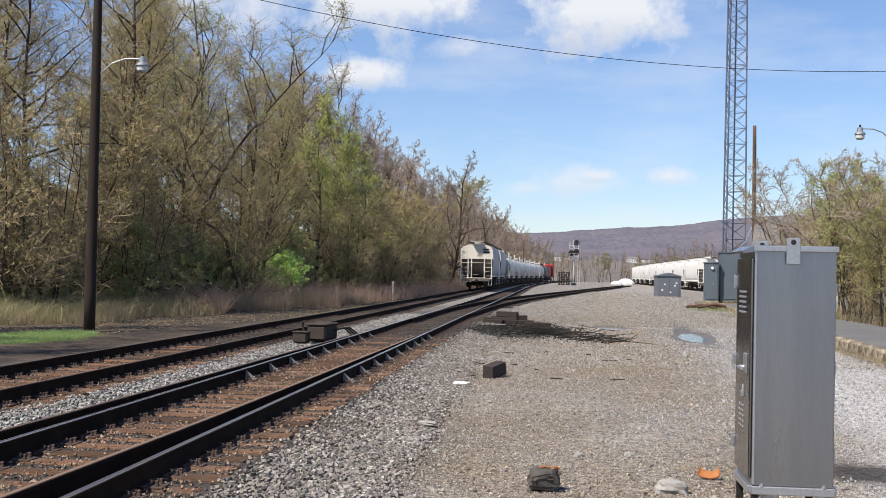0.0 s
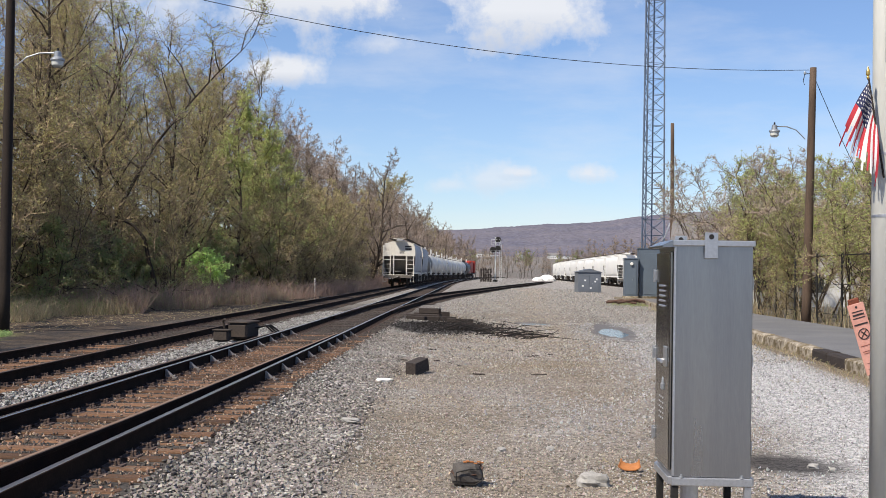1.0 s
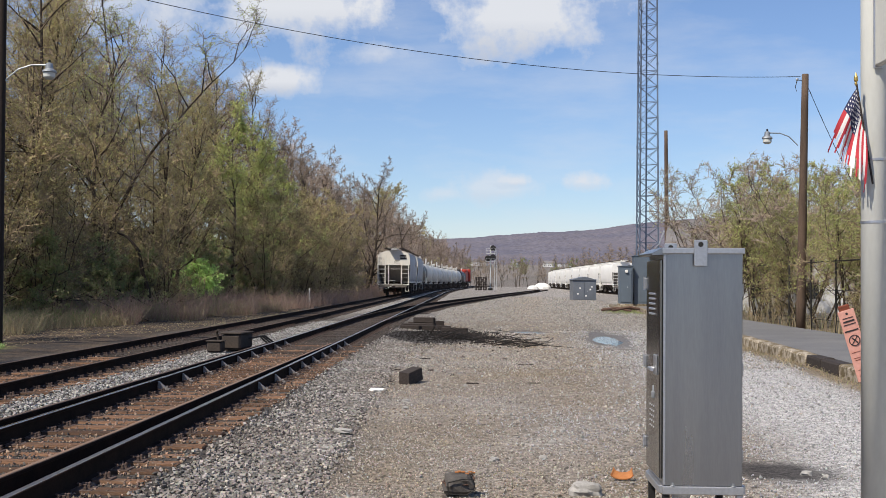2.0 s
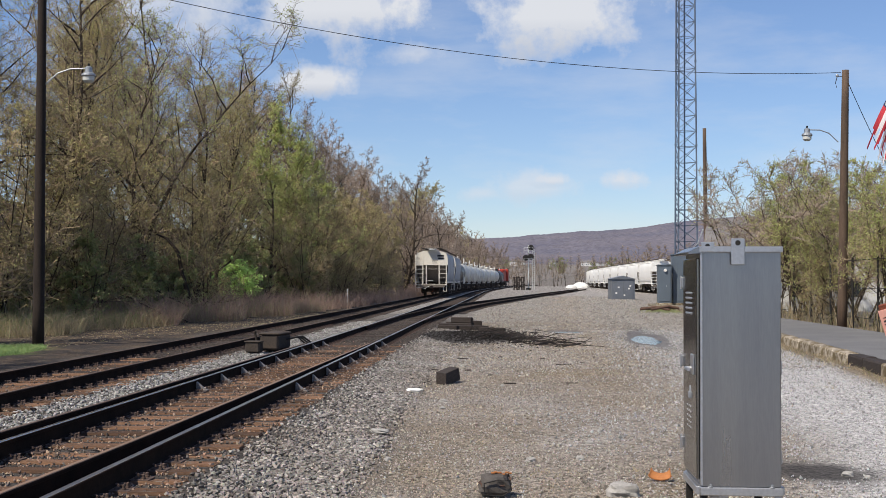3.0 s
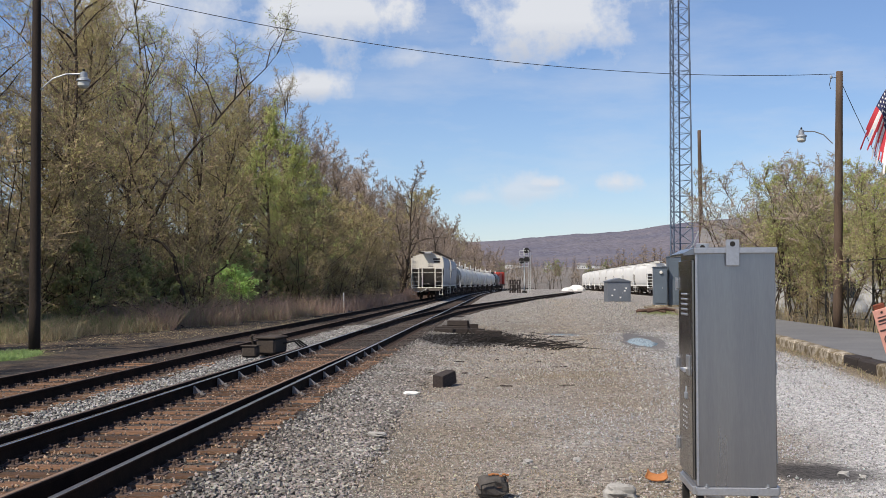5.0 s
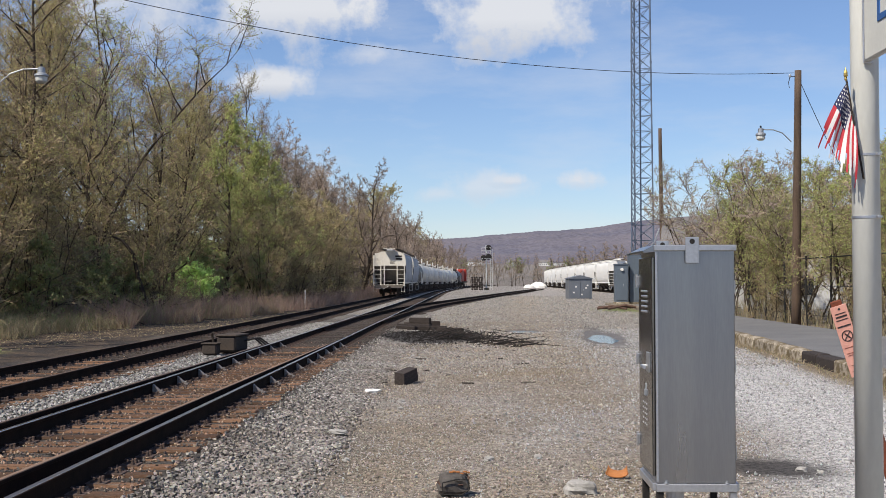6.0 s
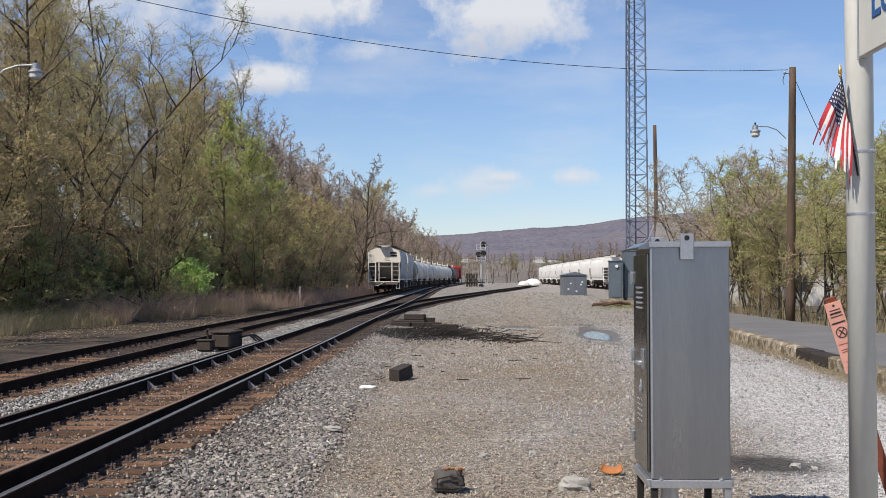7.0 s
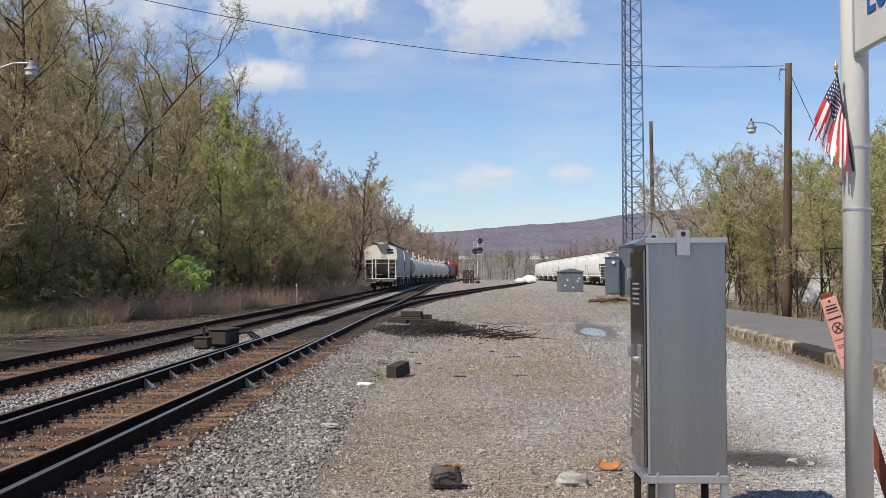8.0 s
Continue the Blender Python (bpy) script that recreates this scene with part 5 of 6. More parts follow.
        hp = Mesh().add([(-1.3, yc - 1.9, 1.35), (1.3, yc - 1.9, 1.35), (1.3, yc + 1.9, 1.35), (-1.3, yc + 1.9, 1.35), (-0.5, yc - 0.35, 0.42), (0.5, yc - 0.35, 0.42), (0.5, yc + 0.35, 0.42), (-0.5, yc + 0.35, 0.42)],
                        [(3, 2, 1, 0), (0, 1, 5, 4), (1, 2, 6, 5), (2, 3, 7, 6), (3, 0, 4, 7), (4, 5, 6, 7)])
        part("hopper_outlet", hp, M_CAR_DIRT, car, "dark funnel outlet under the body")
    part("hatch_trough", Mesh().box((0, 0, 4.56), (0.65, 2 * Lb - 0.9, 0.14), 0.03), mat_side, car)
    for sx in (-1, 1):
        part("roof_walk", Mesh().box((sx * 0.72, 0, 4.66), (0.50, 2 * Lb + 0.3, 0.035), 0.008), M_CAR_DIRT, car, "dark grated running board")
    for e in (-1, 1):
        part("roof_walk_end", Mesh().box((0, e * (Lb + 0.28), 4.67), (1.15, 0.75, 0.04), 0.008), mat_end, car)
    for k in range(12):
        part("walk_bracket", Mesh().tube([(1.15, -7 + k * 1.27, 4.25), (1.10, -7 + k * 1.27, 4.62), (0.72, -7 + k * 1.27, 4.62)], 0.018, 5), M_CAR_DIRT, car)
    return car


def build_tank(loc, turn, label, mat, group=""):
    car = thing("tank_car", loc, label, "tank car", group, turn=turn)
    L2, R0 = 7.3, 1.48
    rings = [(0.05, -L2 - 0.55), (0.6, -L2 - 0.48), (1.1, -L2 - 0.3), (1.38, -L2 - 0.1), (R0, -L2 + 0.15)]
    rings += [(R0, y) for y in (-3.6, 0, 3.6)] + [(r, -h) for r, h in rings[::-1]]
    tk = part("tank", Mesh().lathe(rings, (0, 0, 2.55), 28, "y"), mat, car, "", True)
    for y in (-L2 + 0.2, -2.5, 2.5, L2 - 0.2):
        part("tank_band", Mesh().lathe([(R0 + 0.012, -0.05), (R0 + 0.012, 0.05)], (0, y, 2.55), 28, "y"), mat, tk)
    part("manway", Mesh().lathe([(0.42, 0), (0.42, 0.42), (0.30, 0.5)], (0, 0, 3.95), 16), mat, car)
    for sx in (-0.75, 0.75):
        rl = Mesh()
        for z in (4.35, 4.75):
            rl.tube([(sx, -1.3, z), (sx, 1.3, z)], 0.035, 6)
        for y in (-1.3, 0, 1.3):
            rl.tube([(sx, y, 3.8), (sx, y, 4.75)], 0.035, 6)
        part("top_railing", rl, M_CAR_BRIGHT, car, "white safety railing beside the manway")
    part("top_platform", Mesh().box((0, 0, 4.1), (1.7, 2.6, 0.05), 0.01), M_CAR_DIRT, car)
    for e in (-1, 1):
        part("saddle", Mesh().box((0, e * 5.6, 1.15), (1.9, 1.6, 0.5), 0.05), M_CAR_DIRT, car)
        part("end_platform", Mesh().box((0, e * 8.0, 1.05), (2.7, 0.9, 0.14), 0.02), mat, car)
        part("end_railing", Mesh().tube([(-1.3, e * 8.35, 1.1), (-1.3, e * 8.35, 2.1), (1.3, e * 8.35, 2.1), (1.3, e * 8.35, 1.1)], 0.03, 6), M_CAR_BRIGHT, car)
        part("coupler", Mesh().box((0, e * 8.5, 0.86), (0.3, 0.7, 0.28), 0.04), M_CAR_DIRT, car)
        truck_parts(car, e * 6.0)
    for sx in (-1, 1):
        part("side_ladder", Mesh().tube([(sx * 1.5, -0.3, 1.1), (sx * 1.52, -0.3, 2.6), (sx * 1.0, -0.3, 3.9)], 0.03, 6).tube([(sx * 1.5, 0.3, 1.1), (sx * 1.52, 0.3, 2.6), (sx * 1.0, 0.3, 3.9)], 0.03, 6), M_CAR_BRIGHT, car)
    return car


def heading(fx, y):
    return -math.degrees(math.atan(fx(y + 0.5) - fx(y - 0.5)))


TRAIN_END = 119.0
y = TRAIN_END + 7.55
lead = build_hopper((west_x(y), y, RAIL_Z), heading(west_x, y), "beige-ended grey covered hopper, last car of the train", M_CAR_GREY, M_CAR_WHITE)
y += 17.8
copy_thing(lead, pose(west_x(y), y, RAIL_Z, 0, 0, heading(west_x, y)))["label"] = "pale grey covered hopper, second from the train's end"
y += 18.2
tank = build_tank((west_x(y), y, RAIL_Z), heading(west_x, y), "black tank car with white railings in the train", M_TANK_BLACK)
y += 18.0
white = build_tank((west_x(y), y, RAIL_Z), heading(west_x, y), "cream white tank car with white railings in the train", M_TANK_WHITE, "tank cars in the train")
for k in range(6):
    y += 18.0
    copy_thing(white, pose(west_x(y), y, RAIL_Z, 0, 0, heading(west_x, y)))
y += 18.0
copy_thing(tank, pose(west_x(y), y, RAIL_Z, 0, 0, heading(west_x, y)))


def build_engine(loc, turn):
    car = thing("locomotive", loc, "red diesel locomotive at the head of the train", "locomotive", turn=turn)
    part("frame", Mesh().box((0, 0, 1.2), (2.9, 18.0, 0.35), 0.04), M_CAR_DIRT, car)
    part("hood", Mesh().box((0, -1.5, 2.9), (1.9, 13.0, 3.0), 0.15), M_RED, car)
    part("cab", Mesh().box((0, 6.4, 3.0), (2.9, 2.6, 3.3), 0.15), M_RED, car)
    part("radiator", Mesh().box((0, -6.5, 4.2), (2.7, 2.6, 0.6), 0.1), M_RED, car)
    part("fuel_tank", Mesh().box((0, 0, 0.7), (2.4, 4.5, 0.7), 0.15), M_CAR_DIRT, car)
    truck_parts(car, -6.0)
    truck_parts(car, 6.0)
    return car


y += 19.0
build_engine((west_x(y), y, RAIL_Z), heading(west_x, y))
y += 20.0

# parked white hoppers on the yard track
yy = 176.0
parked = build_hopper((yard_x(yy), yy, 0.05), heading(yard_x, yy), "white covered hopper car parked on the yard track", M_CAR_BRIGHT, M_CAR_BRIGHT, "parked white hopper cars")
for k in range(8):
    yy += 18.0
    copy_thing(parked, pose(yard_x(yy), yy, 0.05, 0, 0, heading(yard_x, yy)))


# ---- woods ----
def grow_tree(seed, height, limbs, boughs, twigs, spreadf, leaf_n, leaf_size, sway=0.08, bare_low=0.28, stems=1, twig_r=0.011, rise=0.15):
    """A branching tree: wood mesh, twig mesh, and an array of leaf places."""
    r = random.Random(seed)
    wood, fine, tips = Mesh(), Mesh(), []

    def branch(mesh, p, d, length, rad, segs, sides, wander, lift, taper=0.82):
        pts, rads = [p.copy()], [rad]
        for k in range(segs):
            d = (d + Vector((r.gauss(0, wander), r.gauss(0, wander), r.gauss(0, wander) + lift))).normalized()
            p = p + d * (length / segs)
            pts.append(p.copy())
            rads.append(rad * (1 - taper * (k + 1) / segs))
        mesh.tube(pts, rads, sides, False)
        return pts

    def at(pts, t):
        f = t * (len(pts) - 1)
        i = min(int(f), len(pts) - 2)
        return pts[i].lerp(pts[i + 1], f - i), (pts[i + 1] - pts[i]).normalized()

    for s in range(stems):
        off = Vector((r.uniform(-0.5, 0.5), r.uniform(-0.5, 0.5), -0.3)) if stems > 1 else Vector((0, 0, -0.4))
        lean = Vector((r.gauss(0, min(0.12 * stems, 0.2)), r.gauss(0, min(0.12 * stems, 0.2)), 1)).normalized()
        h = height * r.uniform(0.85, 1.0)
        trunk = branch(wood, off, lean, h, (0.0105 * height + 0.02) / (1 + 0.4 * (stems - 1)), 10, 6, sway, 0.02, 0.97)
        for i in range(limbs):
            t = bare_low + (0.97 - bare_low) * (i + r.random()) / limbs
            p, d = at(trunk, t)
            w = r.uniform(0, 2 * math.pi)
            out = Vector((math.cos(w), math.sin(w), 0))
            up = rise + 0.85 * t * r.uniform(0.4, 1.2)
            ln = h * spreadf * (1.15 - 0.75 * t) * r.uniform(0.6, 1.15)
            limb = branch(wood, p, (out + Vector((0, 0, up))).normalized(), ln, (0.0042 * height * (1.2 - 0.8 * t) + 0.01) / (1 + 0.2 * (stems - 1)), 5, 4, 0.2, 0.03, 0.92)
            for j in range(boughs):
                tb = 0.22 + 0.78 * (j + r.random()) / boughs
                p2, d2 = at(limb, min(tb, 0.99))
                side = Vector((r.gauss(0, 1), r.gauss(0, 1), r.gauss(0.25, 0.7)))
                bl = ln * 0.42 * (1.2 - 0.6 * tb) * r.uniform(0.6, 1.3)
                bough = branch(fine, p2, (d2 * 0.6 + side.normalized()).normalized(), bl, 0.017, 3, 3, 0.25, 0.02)
                for k in range(twigs):
                    tt = 0.15 + 0.85 * (k + r.random()) / twigs
                    p3, d3 = at(bough, min(tt, 0.99))
                    s3 = Vector((r.gauss(0, 1), r.gauss(0, 1), r.gauss(0.2, 0.8)))
                    dt = (d3 * 0.6 + s3.normalized()).normalized()
                    p4 = p3 + dt * (bl * 0.66 * r.uniform(0.5, 1.25))
                    flat = dt.cross(Vector((r.gauss(0, 1), r.gauss(0, 1), r.gauss(0, 1)))).normalized() * twig_r
                    fine.add((p3 - flat, p3 + flat, p4 + flat * 0.35, p4 - flat * 0.35), ((0, 1, 2, 3),))
                    tips.append((p3.lerp(p4, 0.3), p4))
    rs = np.random.RandomState(seed)
    leaves = None
    if leaf_n and tips:
        pk = rs.randint(0, len(tips), leaf_n)
        A = np.array([tuple(a) for a, b in tips])[pk]
        B = np.array([tuple(b) for a, b in tips])[pk]
        t = rs.uniform(0, 1.05, (leaf_n, 1))
        leaves = leaf_quads(A * (1 - t) + B * t + rs.normal(0, 0.04, (leaf_n, 3)), leaf_size, rs)
    return wood, fine, leaves


def leaf_quads(C, size, rs):
    """Small folded leaves at the places C, turned at random."""
    n = len(C)
    a = rs.normal(0, 1, (n, 3))
    a /= np.linalg.norm(a, axis=1, keepdims=True)
    b = np.cross(a, rs.normal(0, 1, (n, 3)))
    b /= np.linalg.norm(b, axis=1, keepdims=True)
    s = size * rs.uniform(0.5, 1.25, (n, 1))
    V = np.stack([C - a * s, C + b * s * 0.8, C + a * s], 1).reshape(-1, 3)
    return V, np.arange(n * 3).reshape(n, 3)


def tree_kind(name, label, leafmat, category="tree", twigmat=None, **kw):
    """A model tree, kept as meshes to be shared by its repeats."""
    wood, fine, leaves = grow_tree(**kw)
    out = [("trunk", wood.data("trunk", M_BARK)), ("twig_mass", fine.data("twig_mass", twigmat or M_TWIG))]
    if leaves is not None:
        out.append(("crown", array_mesh("crown", leaves[0], leaves[1], leafmat)))
    return name, label, category, out


def plant(kind, x, y, s, rot, group, z=None, label=None):
    name, lab, category, meshes = kind
    ob = thing(name, (x, y, land(x, y) if z is None else z), label or lab, category, group)
    ob.matrix_world = pose(x, y, land(x, y) if z is None else z, 0, 0, rot) @ Matrix.Diagonal((s, s, s * 1.0, 1))
    for nm, me in meshes:
        pt = part(nm, me, None, ob)
        if nm != "trunk":
            tagged(pt, kind="stuff")
    return ob


K_BARE = tree_kind("tree", "tall bare grey-brown tree just before leafing out", M_LEAF_OLIVE, seed=11, height=15.5, limbs=20, boughs=9, twigs=13, spreadf=0.37, leaf_n=5600, leaf_size=0.045, rise=0.7, twig_r=0.009)
K_BARE2 = tree_kind("tree", "tall forked tree with bare dark branches", M_LEAF_YELLOW, twigmat=M_TWIG_GREY, seed=23, height=16.5, limbs=12, boughs=9, twigs=12, spreadf=0.36, leaf_n=6000, leaf_size=0.055, sway=0.09, stems=2, rise=0.75, twig_r=0.009)
K_OLIVE = tree_kind("tree", "spring tree hazed with small olive buds", M_LEAF_OLIVE, seed=31, height=14.5, limbs=18, boughs=8, twigs=12, spreadf=0.40, leaf_n=10000, leaf_size=0.05, bare_low=0.12, rise=0.4, twig_r=0.009)
K_YELLOW = tree_kind("tree", "young yellow-green leafing tree with a loose crown", M_LEAF_YELLOW, seed=47, height=12.0, limbs=18, boughs=8, twigs=12, spreadf=0.42, leaf_n=14000, leaf_size=0.075, bare_low=0.12, rise=0.5)
K_TAN = tree_kind("tree", "tree with russet-tan spring buds on fine twigs", M_LEAF_TAN, seed=53, height=14.0, limbs=18, boughs=8, twigs=15, spreadf=0.38, leaf_n=6500, leaf_size=0.05, bare_low=0.16, rise=0.6, twig_r=0.009)
K_SAPLING = tree_kind("sapling", "thin many-stemmed sapling with sparse olive buds", M_LEAF_OLIVE, "sapling", seed=61, height=7.0, limbs=7, boughs=6, twigs=11, spreadf=0.42, leaf_n=4600, leaf_size=0.05, stems=5, bare_low=0.04, rise=0.5)
K_SHRUB = tree_kind("shrub", "green-leaved shrub at the foot of the woods", M_LEAF_GREEN, "shrub", seed=71, height=3.4, limbs=6, boughs=5, twigs=5, spreadf=0.5, leaf_n=4600, leaf_size=0.065, stems=4, bare_low=0.05)
K_BUSH = tree_kind("shrub", "bright green freshly leafed bush in the undergrowth", M_LEAF_BRIGHT, "shrub", seed=73, height=2.3, limbs=7, boughs=5, twigs=4, spreadf=0.62, leaf_n=2600, leaf_size=0.085, stems=4, bare_low=0.3)
K_GREY = tree_kind("tree", "bare grey-brown tree with upswept fine branches", M_LEAF_TAN, twigmat=M_TWIG_GREY, seed=37, height=15.0, limbs=18, boughs=8, twigs=16, spreadf=0.37, leaf_n=700, leaf_size=0.06, twig_r=0.014, bare_low=0.1, rise=0.9)
K_FAR = tree_kind("tree", "distant bare tree of the wood beside the line", M_LEAF_TAN, twigmat=M_TWIG_GREY, seed=83, height=15.5, limbs=16, boughs=7, twigs=15, spreadf=0.36, leaf_n=300, leaf_size=0.10, twig_r=0.018, bare_low=0.10, rise=0.9)
K_FAR2 = tree_kind("tree", "distant olive-hazed tree of the wood beside the line", M_LEAF_OLIVE, seed=89, height=15.0, limbs=14, boughs=7, twigs=10, spreadf=0.38, leaf_n=3200, leaf_size=0.12, twig_r=0.025, bare_low=0.1, rise=0.7)
K_TINY = tree_kind("tree", "far bare tree in the valley", M_LEAF_TAN, twigmat=M_TWIG_GREY, seed=91, height=15.0, limbs=9, boughs=5, twigs=4, spreadf=0.42, leaf_n=400, leaf_size=0.16, twig_r=0.035, bare_low=0.12, rise=0.6)
K_RIGHT = tree_kind("tree", "small many-stemmed tree with fresh yellow-green leaves", M_LEAF_YELLOW, seed=97, height=8.6, limbs=10, boughs=7, twigs=9, spreadf=0.40, rise=0.8, leaf_n=8500, leaf_size=0.058, stems=4, bare_low=0.22, sway=0.11)
K_RIGHT_BARE = tree_kind("tree", "small bare tree with upswept branches and few buds", M_LEAF_YELLOW, twigmat=M_TWIG_GREY, seed=101, height=9.4, limbs=9, boughs=8, twigs=13, spreadf=0.38, rise=0.9, leaf_n=1800, leaf_size=0.045, stems=4, bare_low=0.22, sway=0.12)


def build_woods():
    r = random.Random(8)
    near = [K_BARE, K_OLIVE, K_BARE2, K_OLIVE, K_BARE, K_OLIVE, K_TAN]
    for row, (inset, step, scale) in enumerate(((4.2, 5.6, 0.92), (8.0, 5.8, 1.06), (12.5, 6.2, 1.14), (18.0, 5.8, 1.18))):
        y = (38.0 if row == 0 else 27.0) + row * 1.3
        while y < 128:
            x = wood_edge(y) - inset + r.uniform(-1.6, 1.6)
            if x > -0.46 * y - (9 if y < 37 else 4):
                k = near[r.randrange(len(near))]
                if y < 56:
                    k = (K_BARE, K_BARE2, K_OLIVE)[r.randrange(3)]
                if y > 100:
                    k = K_GREY
                if row == 0 and 74 < y < 100:
                    k = K_YELLOW
                plant(k, x, y, scale * r.uniform(0.82, 1.12), r.uniform(0, 360), "woods beside the track")
            y += step * r.uniform(0.7, 1.3)
    for row, (inset, step, scale) in enumerate(((2.2, 5.5, 1.02), (6.0, 7.0, 1.15), (11.0, 9.0, 1.22))):
        y = 128.0 + row * 2
        while y < 430:
            x = wood_edge(y) + bend(y) * 0.7 - inset + r.uniform(-2, 2)
            plant(K_FAR if r.random() < 0.94 else K_FAR2, x, y, scale * r.uniform(0.82, 1.1), r.uniform(0, 360), "distant woods beside the track")
            y += step * r.uniform(0.75, 1.25) * (1 + (y - 128) / 300)
    # the wood goes on beside the camera; its shade falls across the verge
    for x, y, s in ((-17.6, 21.8, 0.9), (-19.6, 25.5, 0.95), (-18.2, 17.0, 0.95), (-22.0, 19.0, 1.0), (-17.2, 26.8, 0.6)):
        plant(K_OLIVE, x, y, s, 47 * y, "woods beside the track")
    y = 36.0
    while y < 120:
        x = wood_edge(y) - r.uniform(0.3, 5.5) 
        if x > -0.46 * y - 3:
            if not (47 < y < 68 and x > -0.245 * y):
                plant(K_SAPLING, x, y, r.uniform(0.6, 1.35), r.uniform(0, 360), "saplings at the edge of the woods")
        y += r.uniform(0.8, 1.9)
    y = 37.0
    while y < 78:
        x = wood_edge(y) - r.uniform(0.8, 5.0)
        if x > -0.46 * y - 3:
            if not (47 < y < 66 and x > -0.255 * y):
                plant(K_SHRUB, x, y, r.uniform(0.55, 1.05), r.uniform(0, 360), "green undergrowth")
        y += r.uniform(0.7, 1.6)
    for dx, dy, s in ((0, 0, 0.85), (-0.9, 2.2, 0.7), (0.7, -0.8, 0.55)):
        plant(K_BUSH, -15.0 + dx, 65.2 + dy, s * 1.45, 40 * dx, "bright green bushes")
    # a crooked dead stem standing at the edge
    solo("dead_stem", Mesh().tube([(0, 0, -0.3), (-0.15, 0, 0.9), (-0.5, 0, 2.0), (-0.7, 0.1, 2.9), (-1.2, 0.1, 3.5), (-1.7, 0.1, 3.7)], [0.11, 0.10, 0.09, 0.08, 0.06, 0.03], 8), M_POLE, (-13.6, 52.0, land(-13.6, 52)), "dark crooked dead stem at the wood's edge", "dead tree")
    for k in range(9):
        a = r.uniform(-0.5, 0.5)
        x0, y0 = -16.2 + r.uniform(-1.4, 1.6), 49 + r.uniform(-2, 3)
        z0 = land(x0, y0)
        ln = r.uniform(1.6, 3.4)
        solo("fallen_branch", Mesh().tube([(0, 0, 0.25), (ln * 0.5, a, 0.3 + r.uniform(0, 0.5)), (ln, 2 * a, -0.05)], [0.05, 0.04, 0.02], 6), M_TWIG if k % 3 else M_BARK, (x0, y0, z0), "grey fallen branch lying in the undergrowth", "branch", "fallen branches")


build_woods()


def build_right_trees():
    r = random.Random(21)
    for x, y, s, k in ((12.6, 52.0, 0.95, 0), (13.6, 47.0, 0.9, 1), (14.6, 56.5, 1.0, 1), (12.9, 60.5, 0.95, 1), (15.8, 51.0, 0.95, 1), (16.4, 60.0, 1.05, 1), (14.0, 42.0, 0.85, 0), (13.2, 37.2, 0.78, 0), (15.2, 39.2, 0.8, 0), (17.4, 45.5, 0.95, 0),
                       (13.8, 67.0, 1.05, 1), (16.8, 70.0, 1.1, 0), (19.5, 56.0, 1.05, 1), (12.7, 33.5, 0.7, 0), (14.5, 34.5, 0.75, 0), (12.2, 56.0, 0.75, 0), (18.4, 49.0, 0.9, 0), (12.4, 45.6, 0.62, 0), (13.4, 55.0, 0.95, 1), (15.0, 64.0, 1.0, 1), (17.6, 66.0, 1.05, 1), (18.0, 54.0, 1.0, 0), (16.6, 48.0, 0.9, 0), (12.6, 40.0, 0.7, 0), (13.6, 50.0, 0.85, 0), (16.2, 36.5, 0.85, 0)):
        plant(K_RIGHT_BARE if k else K_RIGHT, x, y, s * r.uniform(0.84, 0.93), r.uniform(0, 360), "small trees behind the platform")
    for k in range(5):
        y = 33 + k * 4.6
        plant(K_SAPLING, 12.0 + r.uniform(0, 1.6), y, r.uniform(0.32, 0.55), r.uniform(0, 360), "saplings behind the platform")
    # far belt below the hill
    for k in range(60):
        d = r.uniform(330, 520)
        u = r.uniform(-0.02, 0.13)
        plant(K_TINY, u * d, d, r.uniform(0.38, 0.6), r.uniform(0, 360), "bare trees in the valley")
    for k in range(42):
        d = r.uniform(345, 430)
        u = r.uniform(0.085, 0.15)
        plant(K_TINY, u * d + 3, d, r.uniform(0.7, 0.98), r.uniform(0, 360), "bare trees behind the parked cars")
    for k in range(85):
        d = r.uniform(560, 1150)
        u = r.uniform(-0.02, 0.15)
        plant(K_TINY if k % 12 else K_SHRUB, u * d, d, r.uniform(0.6, 0.9) if k % 12 else r.uniform(2.0, 3.0), r.uniform(0, 360), "trees in the valley town")


build_right_trees()


def ribbons(name, mat, places, heights, width, label, category, seed, bow=0.35):
    """Many thin bent blades or canes, each two quads long."""
    rs = np.random.RandomState(seed)
    n = len(places)
    w = rs.uniform(0, 2 * np.pi, n)
    side = np.stack([np.cos(w), np.sin(w), np.zeros(n)], 1) * (width * rs.uniform(0.6, 1.4, n))[:, None]
    lean = np.stack([rs.normal(0, bow, n), rs.normal(0, bow, n), np.zeros(n)], 1) * heights[:, None]
    up = np.stack([np.zeros(n), np.zeros(n), heights], 1)
    base = places - np.array([0, 0, 0.03])
    mid, tip = base + up * 0.6 + lean * 0.35, base + up * rs.uniform(0.75, 1.0, n)[:, None] + lean
    V = np.stack([base - side, base + side, mid + side * 0.8, mid - side * 0.8, tip + side * 0.25, tip - side * 0.25], 1).reshape(-1, 3)
    k = (np.arange(n) * 6)[:, None]
    F = np.concatenate([k + np.array([0, 1, 2, 3]), k + np.array([3, 2, 4, 5])], 0)
    tagged(new(name, array_mesh(name, V, F, mat)), label, category, "", "stuff")


